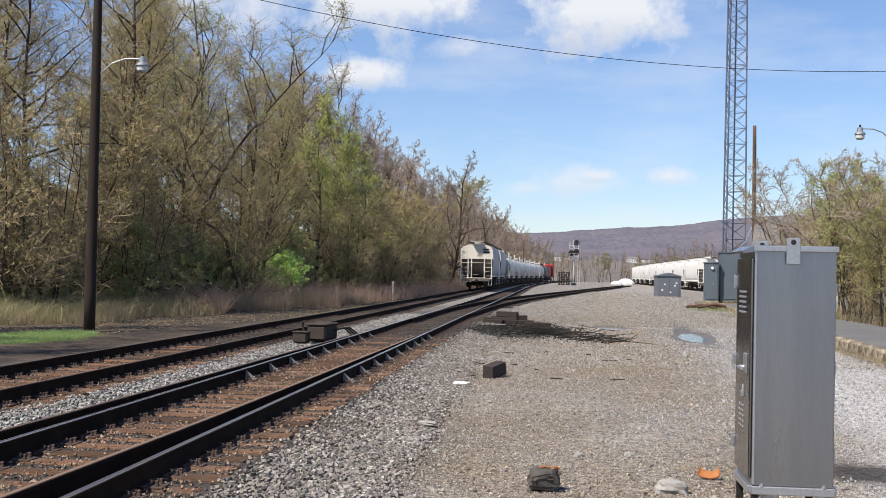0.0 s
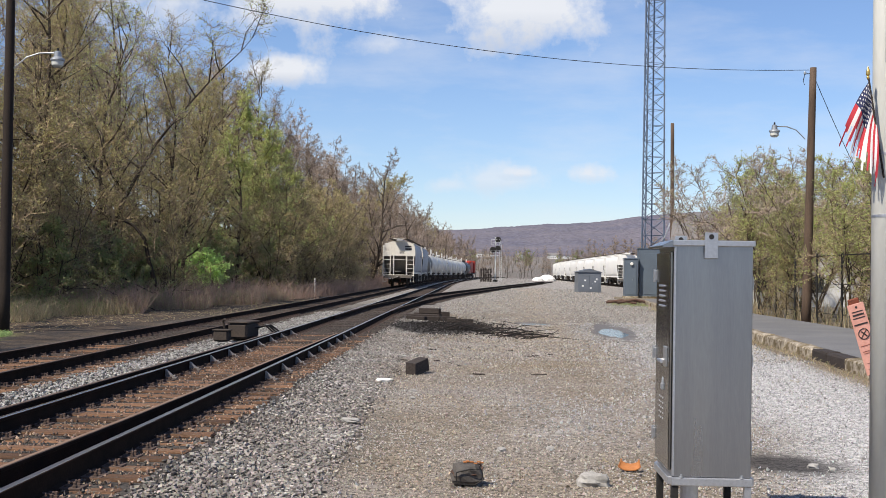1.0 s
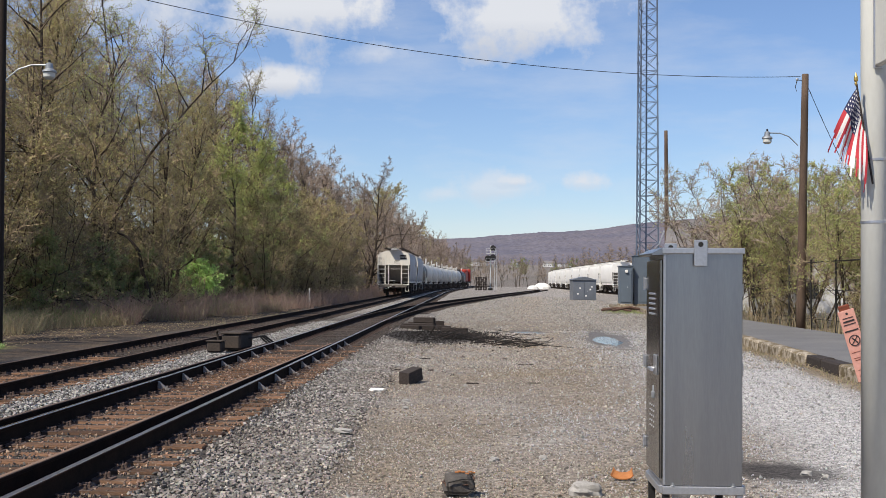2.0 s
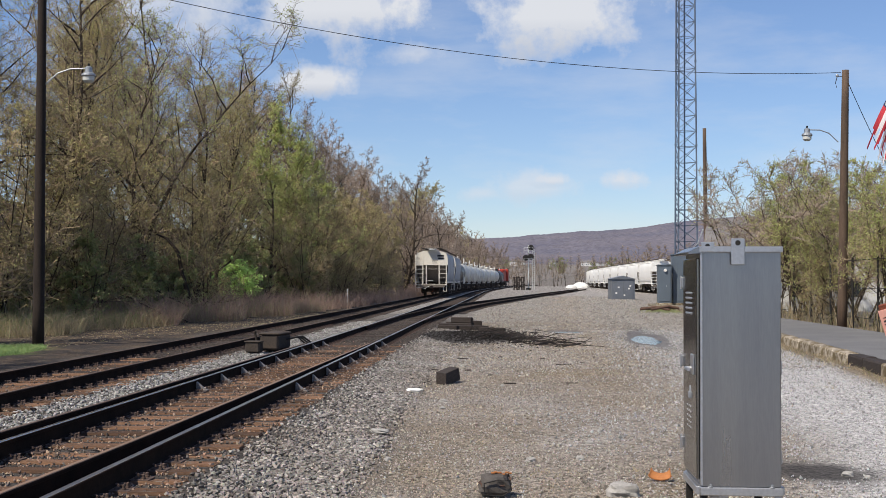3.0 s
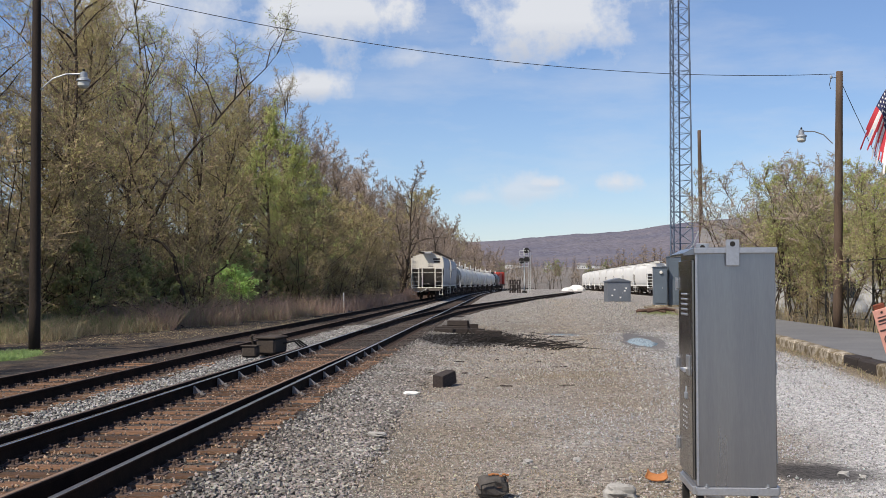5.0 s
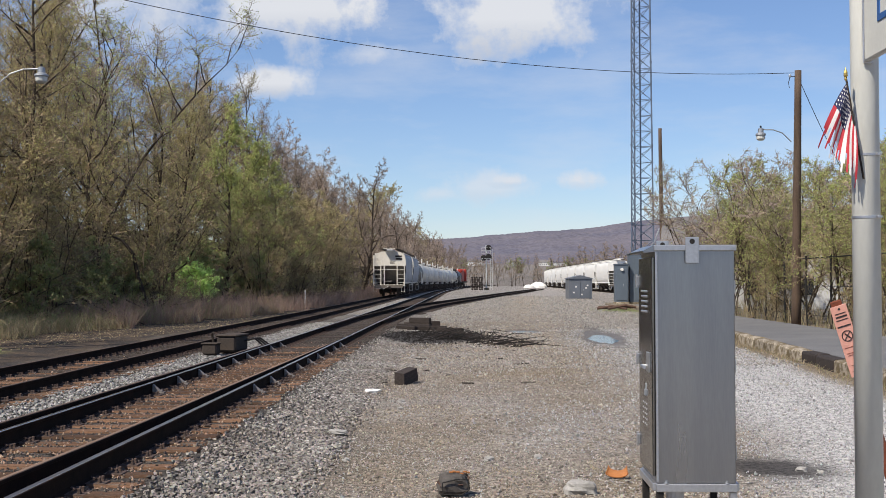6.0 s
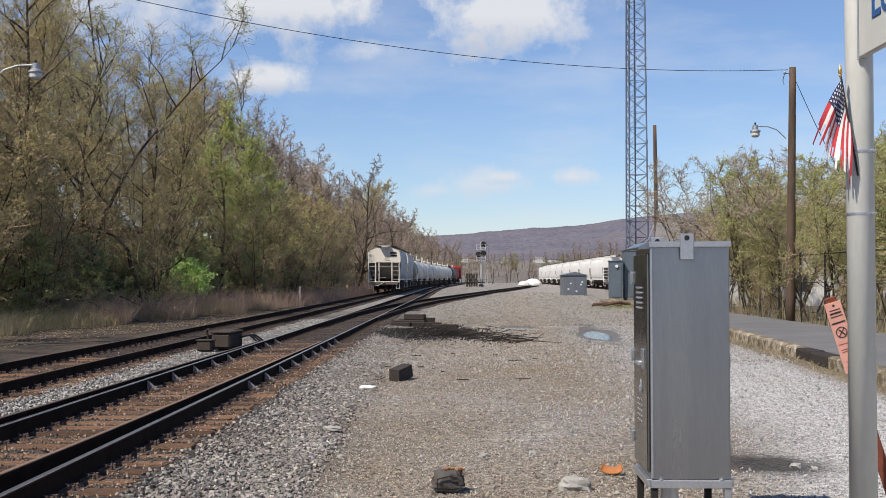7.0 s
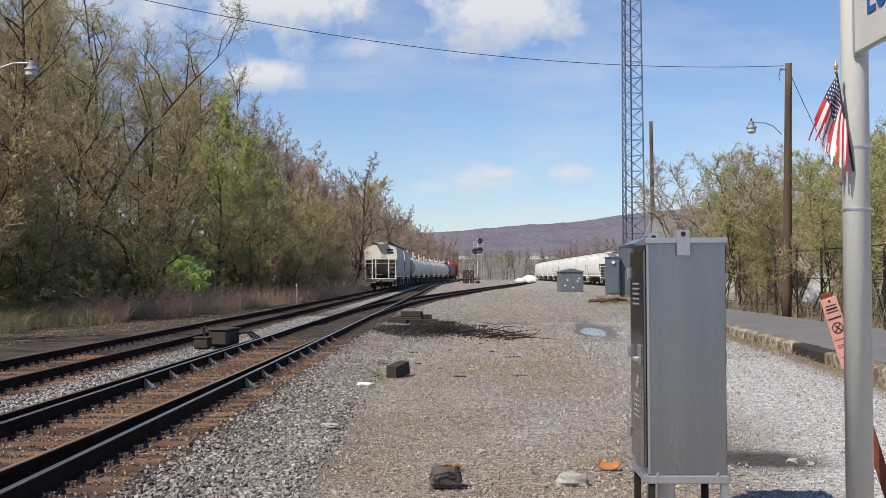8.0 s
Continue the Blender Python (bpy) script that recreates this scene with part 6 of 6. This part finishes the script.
def build_undergrowth():
    r = np.random.RandomState(17)

    def band(n, y0, y1, a, b, power=1.3):
        y = y0 + (y1 - y0) * r.uniform(0, 1, n) ** power
        x = np.array([wood_edge(q) for q in y]) + r.uniform(a, b, n) + 0.5 * np.sin(y * 0.9)
        return np.stack([x, y, [land(p, q) for p, q in zip(x, y)]], 1)

    P = band(34000, 44, 210, -2.2, 1.7)
    ribbons("bramble_thicket", M_BRAMBLE, P, r.uniform(0.3, 1.0, len(P)) * r.uniform(0.6, 1.6, len(P)), 0.008, "russet bare bramble canes along the wood's edge", "brambles", 1, 0.5)
    P = band(20000, 33, 66, -2.6, 1.6)
    ribbons("dry_grass", M_DRY, P, r.uniform(0.15, 0.6, len(P)) * r.uniform(0.6, 1.7, len(P)), 0.007, "dry tan grass and weeds below the trees", "dry grass", 2, 0.75)
    P = band(9000, 30, 64, -4.5, 0.6)
    ribbons("green_weeds", M_LEAF_GREEN, P, r.uniform(0.2, 0.8, len(P)), 0.014, "green weeds among the dry grass", "weeds", 5, 0.5)
    n = 9000
    y = r.uniform(22, 66, n)
    x = np.array([wood_edge(v) for v in y]) + r.uniform(-4, 5.2, n)
    x = np.minimum(x, -9.3)
    C = np.stack([x, y, np.array([land(p, v) for p, v in zip(x, y)]) + 0.015], 1)
    V, F = leaf_quads(C, 0.05, r)
    V[:, 2] = C.repeat(3, 0)[:, 2] + 0.3 * (V[:, 2] - C.repeat(3, 0)[:, 2])
    tagged(new("leaf_litter", array_mesh("leaf_litter", V, F, M_DRY)), "dry brown leaves strewn over the dirt", "leaves", "", "stuff")
    n = 9000
    a, q = r.uniform(0, 2 * np.pi, n), np.sqrt(r.uniform(0, 1, n))
    x, y = -12.3 + 1.2 * q * np.cos(a), 27.5 + 3.2 * q * np.sin(a)
    P = np.stack([x, y, [land(p, v) for p, v in zip(x, y)]], 1)
    ribbons("grass_patch", M_GRASS, P, r.uniform(0.04, 0.14, n), 0.006, "sunlit patch of short green grass by the pole", "grass", 3, 0.6)
    n = 2600
    y = r.uniform(17, 60, n)
    x = np.array([kerb_x(v) for v in y]) - np.abs(r.normal(0, 0.22, n)) - 0.03
    P = np.stack([x, y, [land(p, v) for p, v in zip(x, y)]], 1)
    ribbons("kerb_weeds", M_DRY, P, r.uniform(0.03, 0.16, n), 0.006, "dry weeds along the foot of the kerb", "weeds", 4, 0.7)
    n = 420
    c = np.array([(1.16, 11.0), (0.55, 10.8), (0.2, 10.9), (1.25, 10.75), (-0.3, 13.0), (5.2, 20.0), (2.2, 27.0), (-0.6, 16.5)])[r.randint(0, 8, n)]
    x, y = c[:, 0] + r.normal(0, 0.09, n), c[:, 1] + r.normal(0, 0.16, n)
    P = np.stack([x, y, [land(p, v) for p, v in zip(x, y)]], 1)
    ribbons("yard_weeds", M_DRY, P, r.uniform(0.02, 0.07, n), 0.006, "withered weeds in the gravel", "weeds", 12, 1.0)
    n = 2600
    x, y = r.normal(9.0, 0.7, n), r.normal(69.5, 2.6, n)
    P = np.stack([x, y, [land(p, v) for p, v in zip(x, y)]], 1)
    ribbons("scrap_weeds", M_LEAF_GREEN, P, r.uniform(0.03, 0.16, n), 0.012, "low green weeds round the scrap pipes", "weeds", 22, 0.7)
    n = 1500
    y = r.uniform(30, 74, n)
    x = 10.9 + 0.012 * y + np.abs(r.normal(0, 1.3, n))
    P = np.stack([x, y, np.full(n, 0.0)], 1)
    ribbons("dry_stems", M_DRY, P, r.uniform(0.3, 1.0, n) * r.uniform(0.6, 2.0, n), 0.008, "dry upright stems behind the platform", "dry stems", 6, 0.4)


build_undergrowth()


# ---- distance ----
def build_hill():
    r2 = random.Random(2)
    us = np.linspace(-700, 1500, 620)
    rows = [(1500, 0.0), (1650, 0.10), (1800, 0.26), (1950, 0.42), (2100, 0.60), (2250, 0.78), (2400, 0.93), (2500, 1.0), (2600, 0.95), (3000, 0.3)]
    verts = []
    for d, f in rows:
        for u in us:
            crest = float(np.interp(u, [-1300, -300, -80, 60, 154, 255, 330, 480, 700, 2300], [70, 78, 86, 95, 103, 111, 121, 134, 150, 150]))
            n = noise.noise(Vector((u * 0.006, d * 0.006, 1))) * 9 + noise.noise(Vector((u * 0.03, d * 0.03, 4))) * 3.5 + noise.noise(Vector((u * 0.2, d * 0.2, 8))) * 2.2 + r2.uniform(-1.2, 1.6)
            verts.append((u, d, 19 + (crest - 19) * f + n * (0.35 + 0.4 * (f < 0.95))))
    nu = len(us)
    idx = np.arange(len(verts)).reshape(len(rows), nu)
    F = np.stack([idx[:-1, :-1], idx[:-1, 1:], idx[1:, 1:], idx[1:, :-1]], -1).reshape(-1, 4)
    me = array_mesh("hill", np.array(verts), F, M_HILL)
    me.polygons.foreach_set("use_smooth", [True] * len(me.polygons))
    tagged(new("hill", me), "long low ridge of bare brown woods, distance haze painted in blue-purple", "hill", "", "structure")


# blue-purple tint is distance haze put into the base colour
M_HILL = material("hazed_bare_hill_woods", (0.125, 0.125, 0.165), (0.175, 0.16, 0.185), 1.0, 0, 0.009, 0.12, 0, 0.5, 0.45, (1, 1, 2), 0, (0.19, 0.185, 0.165), 0.25, spec=0.0)
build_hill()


def build_house(loc, size, roof_h, turn, label, wallm, group=""):
    w, d, h = size
    hs = thing("house", loc, label, "house", group, turn=turn)
    part("wall", Mesh().box((0, 0, h / 2 - 0.5), (w, d, h + 1), 0.03), wallm, hs)
    e = 0.35
    part("roof", Mesh().sweep([(-d / 2 - e, -0.1), (d / 2 + e, -0.1), (0, roof_h + 0.1)], [(-w / 2 - e, 0, h, math.pi / 2), (w / 2 + e, 0, h, math.pi / 2)]), M_ROOF, hs)
    for sx in (-0.3, 0.0, 0.3):
        for z in (1.6, 4.0) if h > 4.5 else (1.5,):
            wn = part("window", Mesh().box((sx * w, -d / 2 - 0.02, z), (1.0, 0.08, 1.3), 0.01), M_HOUSE, hs)
            part("pane", Mesh().box((sx * w, -d / 2 - 0.065, z), (0.84, 0.02, 1.12), 0), M_GLASS_DARK, wn)
    return hs


def build_distance():
    r = random.Random(33)
    build_house((17.6, 75.0, -0.1), (10, 7.5, 3.9), 1.7, -12, "white clapboard house behind the trees", M_HOUSE)
    first = None
    for k in range(7):
        d = r.uniform(1280, 1470)
        u = r.uniform(0.0, 0.10)
        x = u * d
        s = r.choice((1.0, 1.25, 1.6))
        if first is None:
            first = build_house((x, d, land(x, d)), (8, 6, 3.8), 2.2, r.uniform(-40, 40), "small pale house in the valley town", M_HOUSE, "houses in the valley town")
        else:
            copy_thing(first, pose(x, d, land(x, d), 0, 0, r.uniform(-50, 50)))
        for q in range(3):
            plant(K_TINY, x + r.uniform(-9, 9), d - 14, r.uniform(0.4, 0.7), r.uniform(0, 360), "trees in the valley town")
    for x, d, w in ((112, 1420, 16),):
        z = land(x, d)
        sh = thing("warehouse", (x, d, z), "long pale flat-roofed warehouse in the valley", "warehouse", turn=6)
        part("wall", Mesh().box((0, 0, 1.0), (w, 18, 5), 0.1), M_HOUSE, sh)
        part("roof", Mesh().box((0, 0, 3.7), (w + 0.6, 18.6, 0.5), 0.05), M_SHELTER_GREY, sh)


build_distance()


def build_signal():
    sg = thing("railway_signal", (3.95, 228.0, 0.0), "silver railway signal mast with black heads, ladder and railed platforms", "railway signal")
    part("mast", Mesh().tube([(0, 0, -0.2), (0, 0, 8.4)], 0.13, 10), M_SILVER, sg)
    part("base", Mesh().box((0, 0, 0.15), (0.9, 0.9, 0.5), 0.05), M_CONCRETE, sg)
    for z, sx in ((7.9, 0.45), (6.2, 0.45), (6.0, -0.5)):
        hd = part("signal_head", Mesh().lathe([(0.55, -0.03), (0.55, 0.03)], (sx, -0.3, z), 20, "y").box((sx, -0.1, z), (0.5, 0.35, 0.8), 0.05), M_DARK, sg, "black round signal target")
        part("hood", Mesh().tube([(sx, -0.34, z), (sx, -0.6, z)], 0.14, 10), M_DARK, hd)
    for z in (4.9, 6.9):
        part("platform", Mesh().box((0.0, 0, z), (1.7, 0.9, 0.06), 0.01), M_SILVER, sg)
        part("railing", Mesh().tube([(-0.85, -0.45, z + 1.0), (0.85, -0.45, z + 1.0)], 0.035, 6).tube([(-0.85, -0.45, z), (-0.85, -0.45, z + 1.0)], 0.035, 6).tube([(0.85, -0.45, z), (0.85, -0.45, z + 1.0)], 0.035, 6).tube([(-0.85, -0.45, z + 0.5), (0.85, -0.45, z + 0.5)], 0.03, 6), M_SILVER, sg)
    lad = part("ladder", Mesh().tube([(0.75, -0.1, 0), (0.75, -0.1, 7.6)], 0.035, 6).tube([(1.15, -0.1, 0), (1.15, -0.1, 7.6)], 0.035, 6), M_SILVER, sg)
    for k in range(19):
        part("rung", Mesh().tube([(0.75, -0.1, 0.4 + k * 0.38), (1.15, -0.1, 0.4 + k * 0.38)], 0.022, 5), M_SILVER, lad)
    # old ties stacked beside the signal
    cs = thing("signal_case", (2.2, 227.0, 0.0), "dark brown stack of old ties beside the signal", "tie stack")
    rs = random.Random(4)
    for k in range(8):
        for q in range(5):
            part("timber", Mesh().box(((q - 2) * 0.43 + rs.uniform(-0.06, 0.06), rs.uniform(-0.2, 0.2), 0.15 + 0.31 * k), (0.36, 2.4, 0.28), 0.03), M_WOOD_DARK, cs)


build_signal()
# two white stone heaps beside the far yard track
solo("salt_mound", Mesh().lathe([(2.3, -0.3), (2.1, 0.6), (1.6, 1.1), (0.9, 1.5), (0.2, 1.6)], sides=8), M_CAR_BRIGHT, (17.5, 292.0, -0.2), "white heaped stone beside the far yard track", "stone pile")
solo("salt_mound", Mesh().lathe([(1.6, -0.3), (1.2, 0.6), (0.8, 0.9), (0.2, 1.0)], sides=8), M_CAR_BRIGHT, (15.0, 286.0, -0.2), "low white heaped stone beside the far yard track", "stone pile")


# ---- small things in the yard ----
def lump(seed, size, rough=0.16, seg=3):
    """An uneven boulder-like mesh from a subdivided cube."""
    bm = bmesh.new()
    bmesh.ops.create_cube(bm, size=2)
    bmesh.ops.subdivide_edges(bm, edges=bm.edges[:], cuts=seg, use_grid_fill=True)
    for v in bm.verts:
        p = v.co.normalized() * 0.85 + v.co * 0.15
        p *= 1 + rough * noise.noise(p * 1.7 + Vector((seed * 3.1, 0, 0))) * 2
        v.co = Vector((p.x * size[0], p.y * size[1], p.z * size[2]))
    me = Mesh()
    bm.verts.ensure_lookup_table()
    me.add([v.co for v in bm.verts], [[v.index for v in f.verts] for f in bm.faces])
    bm.free()
    return me


def build_yard_things():
    r = random.Random(44)
    blk = Mesh().box((0, 0, 0), (0.18, 0.56, 0.21), 0.012)
    blk.v = [(a + r.uniform(-0.012, 0.012), b + r.uniform(-0.02, 0.02), c + r.uniform(-0.012, 0.012)) for a, b, c in blk.v]
    solo("timber_block", blk, M_WOOD_DARK, (-1.02, 20.1, land(-1.0, 20) + 0.12), "sawn-off dark tie end lying on the gravel", "timber", turn=-24).matrix_world = pose(-0.98, 20.2, land(-1.0, 20) + 0.125, 6, 0, -22)
    can = thing("crushed_can", (-0.10, 9.72, land(-0.1, 9.7) + 0.005), "crushed dark metal bucket with a rusty rim on the gravel", "bucket", turn=10)
    shell = lump(3, (0.135, 0.115, 0.098), 0.13)
    shell.v = [(x, y, max(z, -0.085) + 0.088) for x, y, z in shell.v]
    part("shell", shell, M_CAN, can)
    part("rim", Mesh().tube([(0.122 * math.cos(k * math.pi / 10 - 0.4) * (1 + 0.06 * math.sin(3 * k)) , -0.03 + 0.085 * math.sin(k * math.pi / 10 - 0.4) * 0.8, 0.125 + 0.045 * math.sin(k * math.pi / 10) + 0.006 * math.sin(2.3 * k)) for k in range(19)], 0.008, 6), M_RUST, can, "bent rusty rim")
    part("face_plate", Mesh().tube([(-0.10, -0.125, 0.03), (-0.105, -0.125, 0.12), (0.0, -0.13, 0.145), (0.10, -0.118, 0.14), (0.115, -0.11, 0.06), (0.05, -0.12, 0.02), (-0.10, -0.125, 0.03)], 0.006, 5), M_DARK, can)
    for k in range(6):
        part("rust_flake", Mesh().box((-0.02 + 0.028 * k, -0.01 + r.uniform(-0.03, 0.03), 0.185 + r.uniform(-0.012, 0.01)), (0.03, 0.025, 0.012), 0.003), M_ORANGE, can)
    solo("rock", lump(5, (0.135, 0.095, 0.075), 0.2), M_ROCK, (0.92, 9.80, land(0.92, 9.8) + 0.035), "pale grey limestone rock lying on the gravel", "rock")
    sh = Mesh()
    n = 9
    for k in range(n):
        a0 = math.pi * k / (n - 1)
        for q in range(5):
            b0 = q / 4
            sh.v.append((-0.10 * math.cos(a0) * (1 - 0.2 * b0), 0.07 * b0, 0.045 * (1 - math.sin(a0)) + 0.05 * b0 * b0 + 0.012))
    sh.f = [(k * 5 + q, k * 5 + q + 1, (k + 1) * 5 + q + 1, (k + 1) * 5 + q) for k in range(n - 1) for q in range(4)]
    sh.m = [0] * len(sh.f)
    ob = solo("bark_shard", sh, M_ORANGE, (1.29, 10.45, land(1.29, 10.45)), "curled orange-brown shard on the gravel", "shard", turn=-12)
    ob.modifiers.new("thickness", "SOLIDIFY").thickness = 0.008
    solo("flat_stone", lump(8, (0.11, 0.06, 0.03), 0.2), M_ROCK, (-1.42, 13.5, land(-1.4, 13.5) + 0.05), "flat pale stone among the ballast", "rock", turn=-20)
    solo("white_chip", lump(9, (0.12, 0.05, 0.03), 0.2), M_CAR_BRIGHT, (-1.40, 18.4, land(-1.4, 18.4) + 0.05), "white slab chip among the ballast", "rock", turn=-15)
    for k in range(16):
        x, y = r.uniform(-1.2, 3.4), r.uniform(9.8, 24)
        s = r.uniform(0.025, 0.055)
        solo("cobble", lump(k + 20, (s, s * r.uniform(0.6, 1), s * 0.6), 0.25, 2), M_ROCK, (x, y, land(x, y) + s * 0.2), "loose fist-sized stone on the gravel", "rock", "loose stones", turn=r.uniform(0, 360))
    for k in range(16):
        x, y = r.uniform(-1.5, 1.6), 20 + 10 * r.random()
        ln = r.uniform(0.08, 0.3)
        solo("stick", Mesh().tube([(-ln / 2, 0, 0.012), (0, r.uniform(-0.03, 0.03), 0.014), (ln / 2, r.uniform(-0.03, 0.03), 0.012)], r.uniform(0.006, 0.013), 5), M_WOOD_DARK, (x, y, land(x, y) + 0.01), "dark stick lying on the gravel", "stick", "scattered sticks", turn=r.uniform(-70, 70))
    # rotten ties and brush heaped beside the main line
    for x, y, z, ln, w, t, rx in ((-1.75, 44.8, 0.08, 1.1, 0.22, 62, 0), (-1.85, 43.6, 0.08, 1.2, 0.22, 80, 3), (-1.65, 44.3, 0.27, 0.8, 0.22, 70, -3), (-1.2, 42.4, 0.06, 1.1, 0.18, 84, 2), (-0.5, 41.0, 0.04, 0.9, 0.16, 78, 0), (-2.05, 42.4, 0.06, 0.9, 0.18, 50, 4), (-1.3, 45.6, 0.1, 0.7, 0.18, 95, 0)):
        solo("rotten_tie", Mesh().box((0, 0, 0), (w, ln, 0.2), 0.02), M_WOOD_DARK, (x, y, z + land(x, y)), "dark rotten tie dumped beside the track", "timber", "dumped ties", turn=t)
    for k in range(90):
        t = r.random()
        x, y = -0.9 + 2.3 * t + r.gauss(0, 0.45), 38.6 - 6.5 * t + r.gauss(0, 0.9)
        ln = r.uniform(0.4, 1.5)
        z = land(x, y)
        solo("burnt_branch", Mesh().tube([(-ln / 2, 0, 0.02), (-ln * 0.1, r.uniform(-0.15, 0.15), r.uniform(0.03, 0.28) * (1.2 - t)), (ln / 2, r.uniform(-0.2, 0.2), r.uniform(0.0, 0.16))], [r.uniform(0.008, 0.02), 0.012, 0.005], 5), M_CHARCOAL if k % 4 else M_WOOD_DARK, (x, y, z), "charred branch in the brush heap", "branch", "charred branches", turn=r.uniform(-80, 80))
    rs = np.random.RandomState(6)
    n = 2600
    a = np.stack([rs.normal(-0.9, 1.0, n), rs.normal(38.0, 2.6, n)], 1)
    a[:, 0] -= 0.12 * (a[:, 1] - 38)
    scatter("cinders", a, rs.uniform(0.012, 0.04, n), M_CHARCOAL, "black cinders and bark under the brush heap", "cinders", 77, 0.2)
    # switch machine between the lines
    sm = thing("switch_machine", (-5.62, 28.2, 0.0), "dark steel switch machine with a cast housing between the tracks", "switch machine", turn=-6)
    part("housing", Mesh().box((0.12, 0.3, 0.25), (0.46, 1.0, 0.36), 0.05), M_CAR_DIRT, sm)
    part("cover", Mesh().box((0.12, 0.3, 0.45), (0.50, 1.04, 0.05), 0.02), M_CAR_DIRT, sm)
    part("junction_box", Mesh().box((-0.14, -0.50, 0.16), (0.34, 0.32, 0.24), 0.03), M_CAR_DIRT, sm)
    part("junction_lid", Mesh().box((-0.14, -0.50, 0.29), (0.38, 0.36, 0.03), 0.01), M_CAR_DIRT, sm)
    part("hand_lever", Mesh().tube([(-0.25, 0.1, 0.2), (-0.30, 0.05, 0.46), (-0.24, -0.02, 0.52)], 0.03, 8), M_CAR_DIRT, sm)
    part("rod", Mesh().tube([(-0.1, 0.35, 0.08), (0.95, 0.35, 0.08)], 0.03, 8), M_RUST, sm)
    for k in range(3):
        part("cable", Mesh().tube([(0.3, 0.4 + 0.2 * k, 0.3), (0.55, 0.7 + 0.2 * k, 0.35), (0.75, 0.9 + 0.3 * k, 0.12), (0.8, 1.5 + 0.3 * k, 0.02)], 0.022, 6), M_DARK, sm)
    part("bed_timber", Mesh().box((0.2, 0.3, 0.03), (1.5, 0.24, 0.1), 0.02), M_WOOD_DARK, sm)
    # rusty scrap by the shelters
    for k, (x, y, ln, t) in enumerate(((8.9, 71.5, 2.2, 75), (9.2, 70.2, 2.6, 100), (8.3, 69.0, 1.8, 60), (9.0, 68.2, 2.0, 88))):
        solo("scrap_pipe", Mesh().tube([(0, -ln / 2, 0.1), (0.1, 0, 0.16 + 0.05 * k), (0, ln / 2, 0.12)], 0.07, 8), M_RUST, (x, y, land(x, y)), "rusty scrap pipe lying on weedy ground", "pipe", "scrap pipes", turn=t)
    # white peg by the west line
    solo("marker_peg", Mesh().tube([(0, 0, -0.1), (0, 0, 1.15)], 0.045, 8), M_CAR_BRIGHT, (-10.3, 78.0, land(-10.3, 78)), "short white marker peg beside the track", "peg")
    # fence behind the platform
    fn = thing("fence", (0, 0, 0), "dark wire fence behind the platform", "fence")
    for k in range(12):
        y = 30.5 + k * 3.0
        part("fence_post", Mesh().tube([(11.35 + 0.012 * y, y, -0.2), (11.35 + 0.012 * y, y, 2.55)], 0.04, 8), M_DARK, fn)
    for z in (0.5, 1.5, 2.45):
        part("fence_wire", Mesh().tube([(11.35 + 0.012 * 30.5, 30.5, z), (11.35 + 0.012 * 63.5, 63.5, z)], 0.012 if z < 2 else 0.022, 5), M_DARK, fn)
    # puddles
    for x, y, a, b, lab in ((4.1, 36.5, 0.42, 4.2, "shallow puddle on the gravel reflecting sky"), (1.95, 41.0, 0.8, 1.1, "small puddle on the gravel")):
        rag = [1 + 0.22 * math.sin(3 * k * math.pi / 24 + x) + 0.16 * math.sin(7 * k * math.pi / 24 + y) for k in range(48)]
        me = Mesh().add([(a * q * math.cos(k * math.pi / 24), b * q * math.sin(k * math.pi / 24), 0) for k, q in enumerate(rag)], [tuple(range(48))])
        solo("puddle", me, M_WATER, (x, y, -0.022), lab, "puddle", turn=-3)


M_WATER = material("puddle_water", (0.022, 0.022, 0.02), (0.03, 0.028, 0.025), 0.06, 0, 2, 20, 0.0, 0.002, 0.1)
build_yard_things()
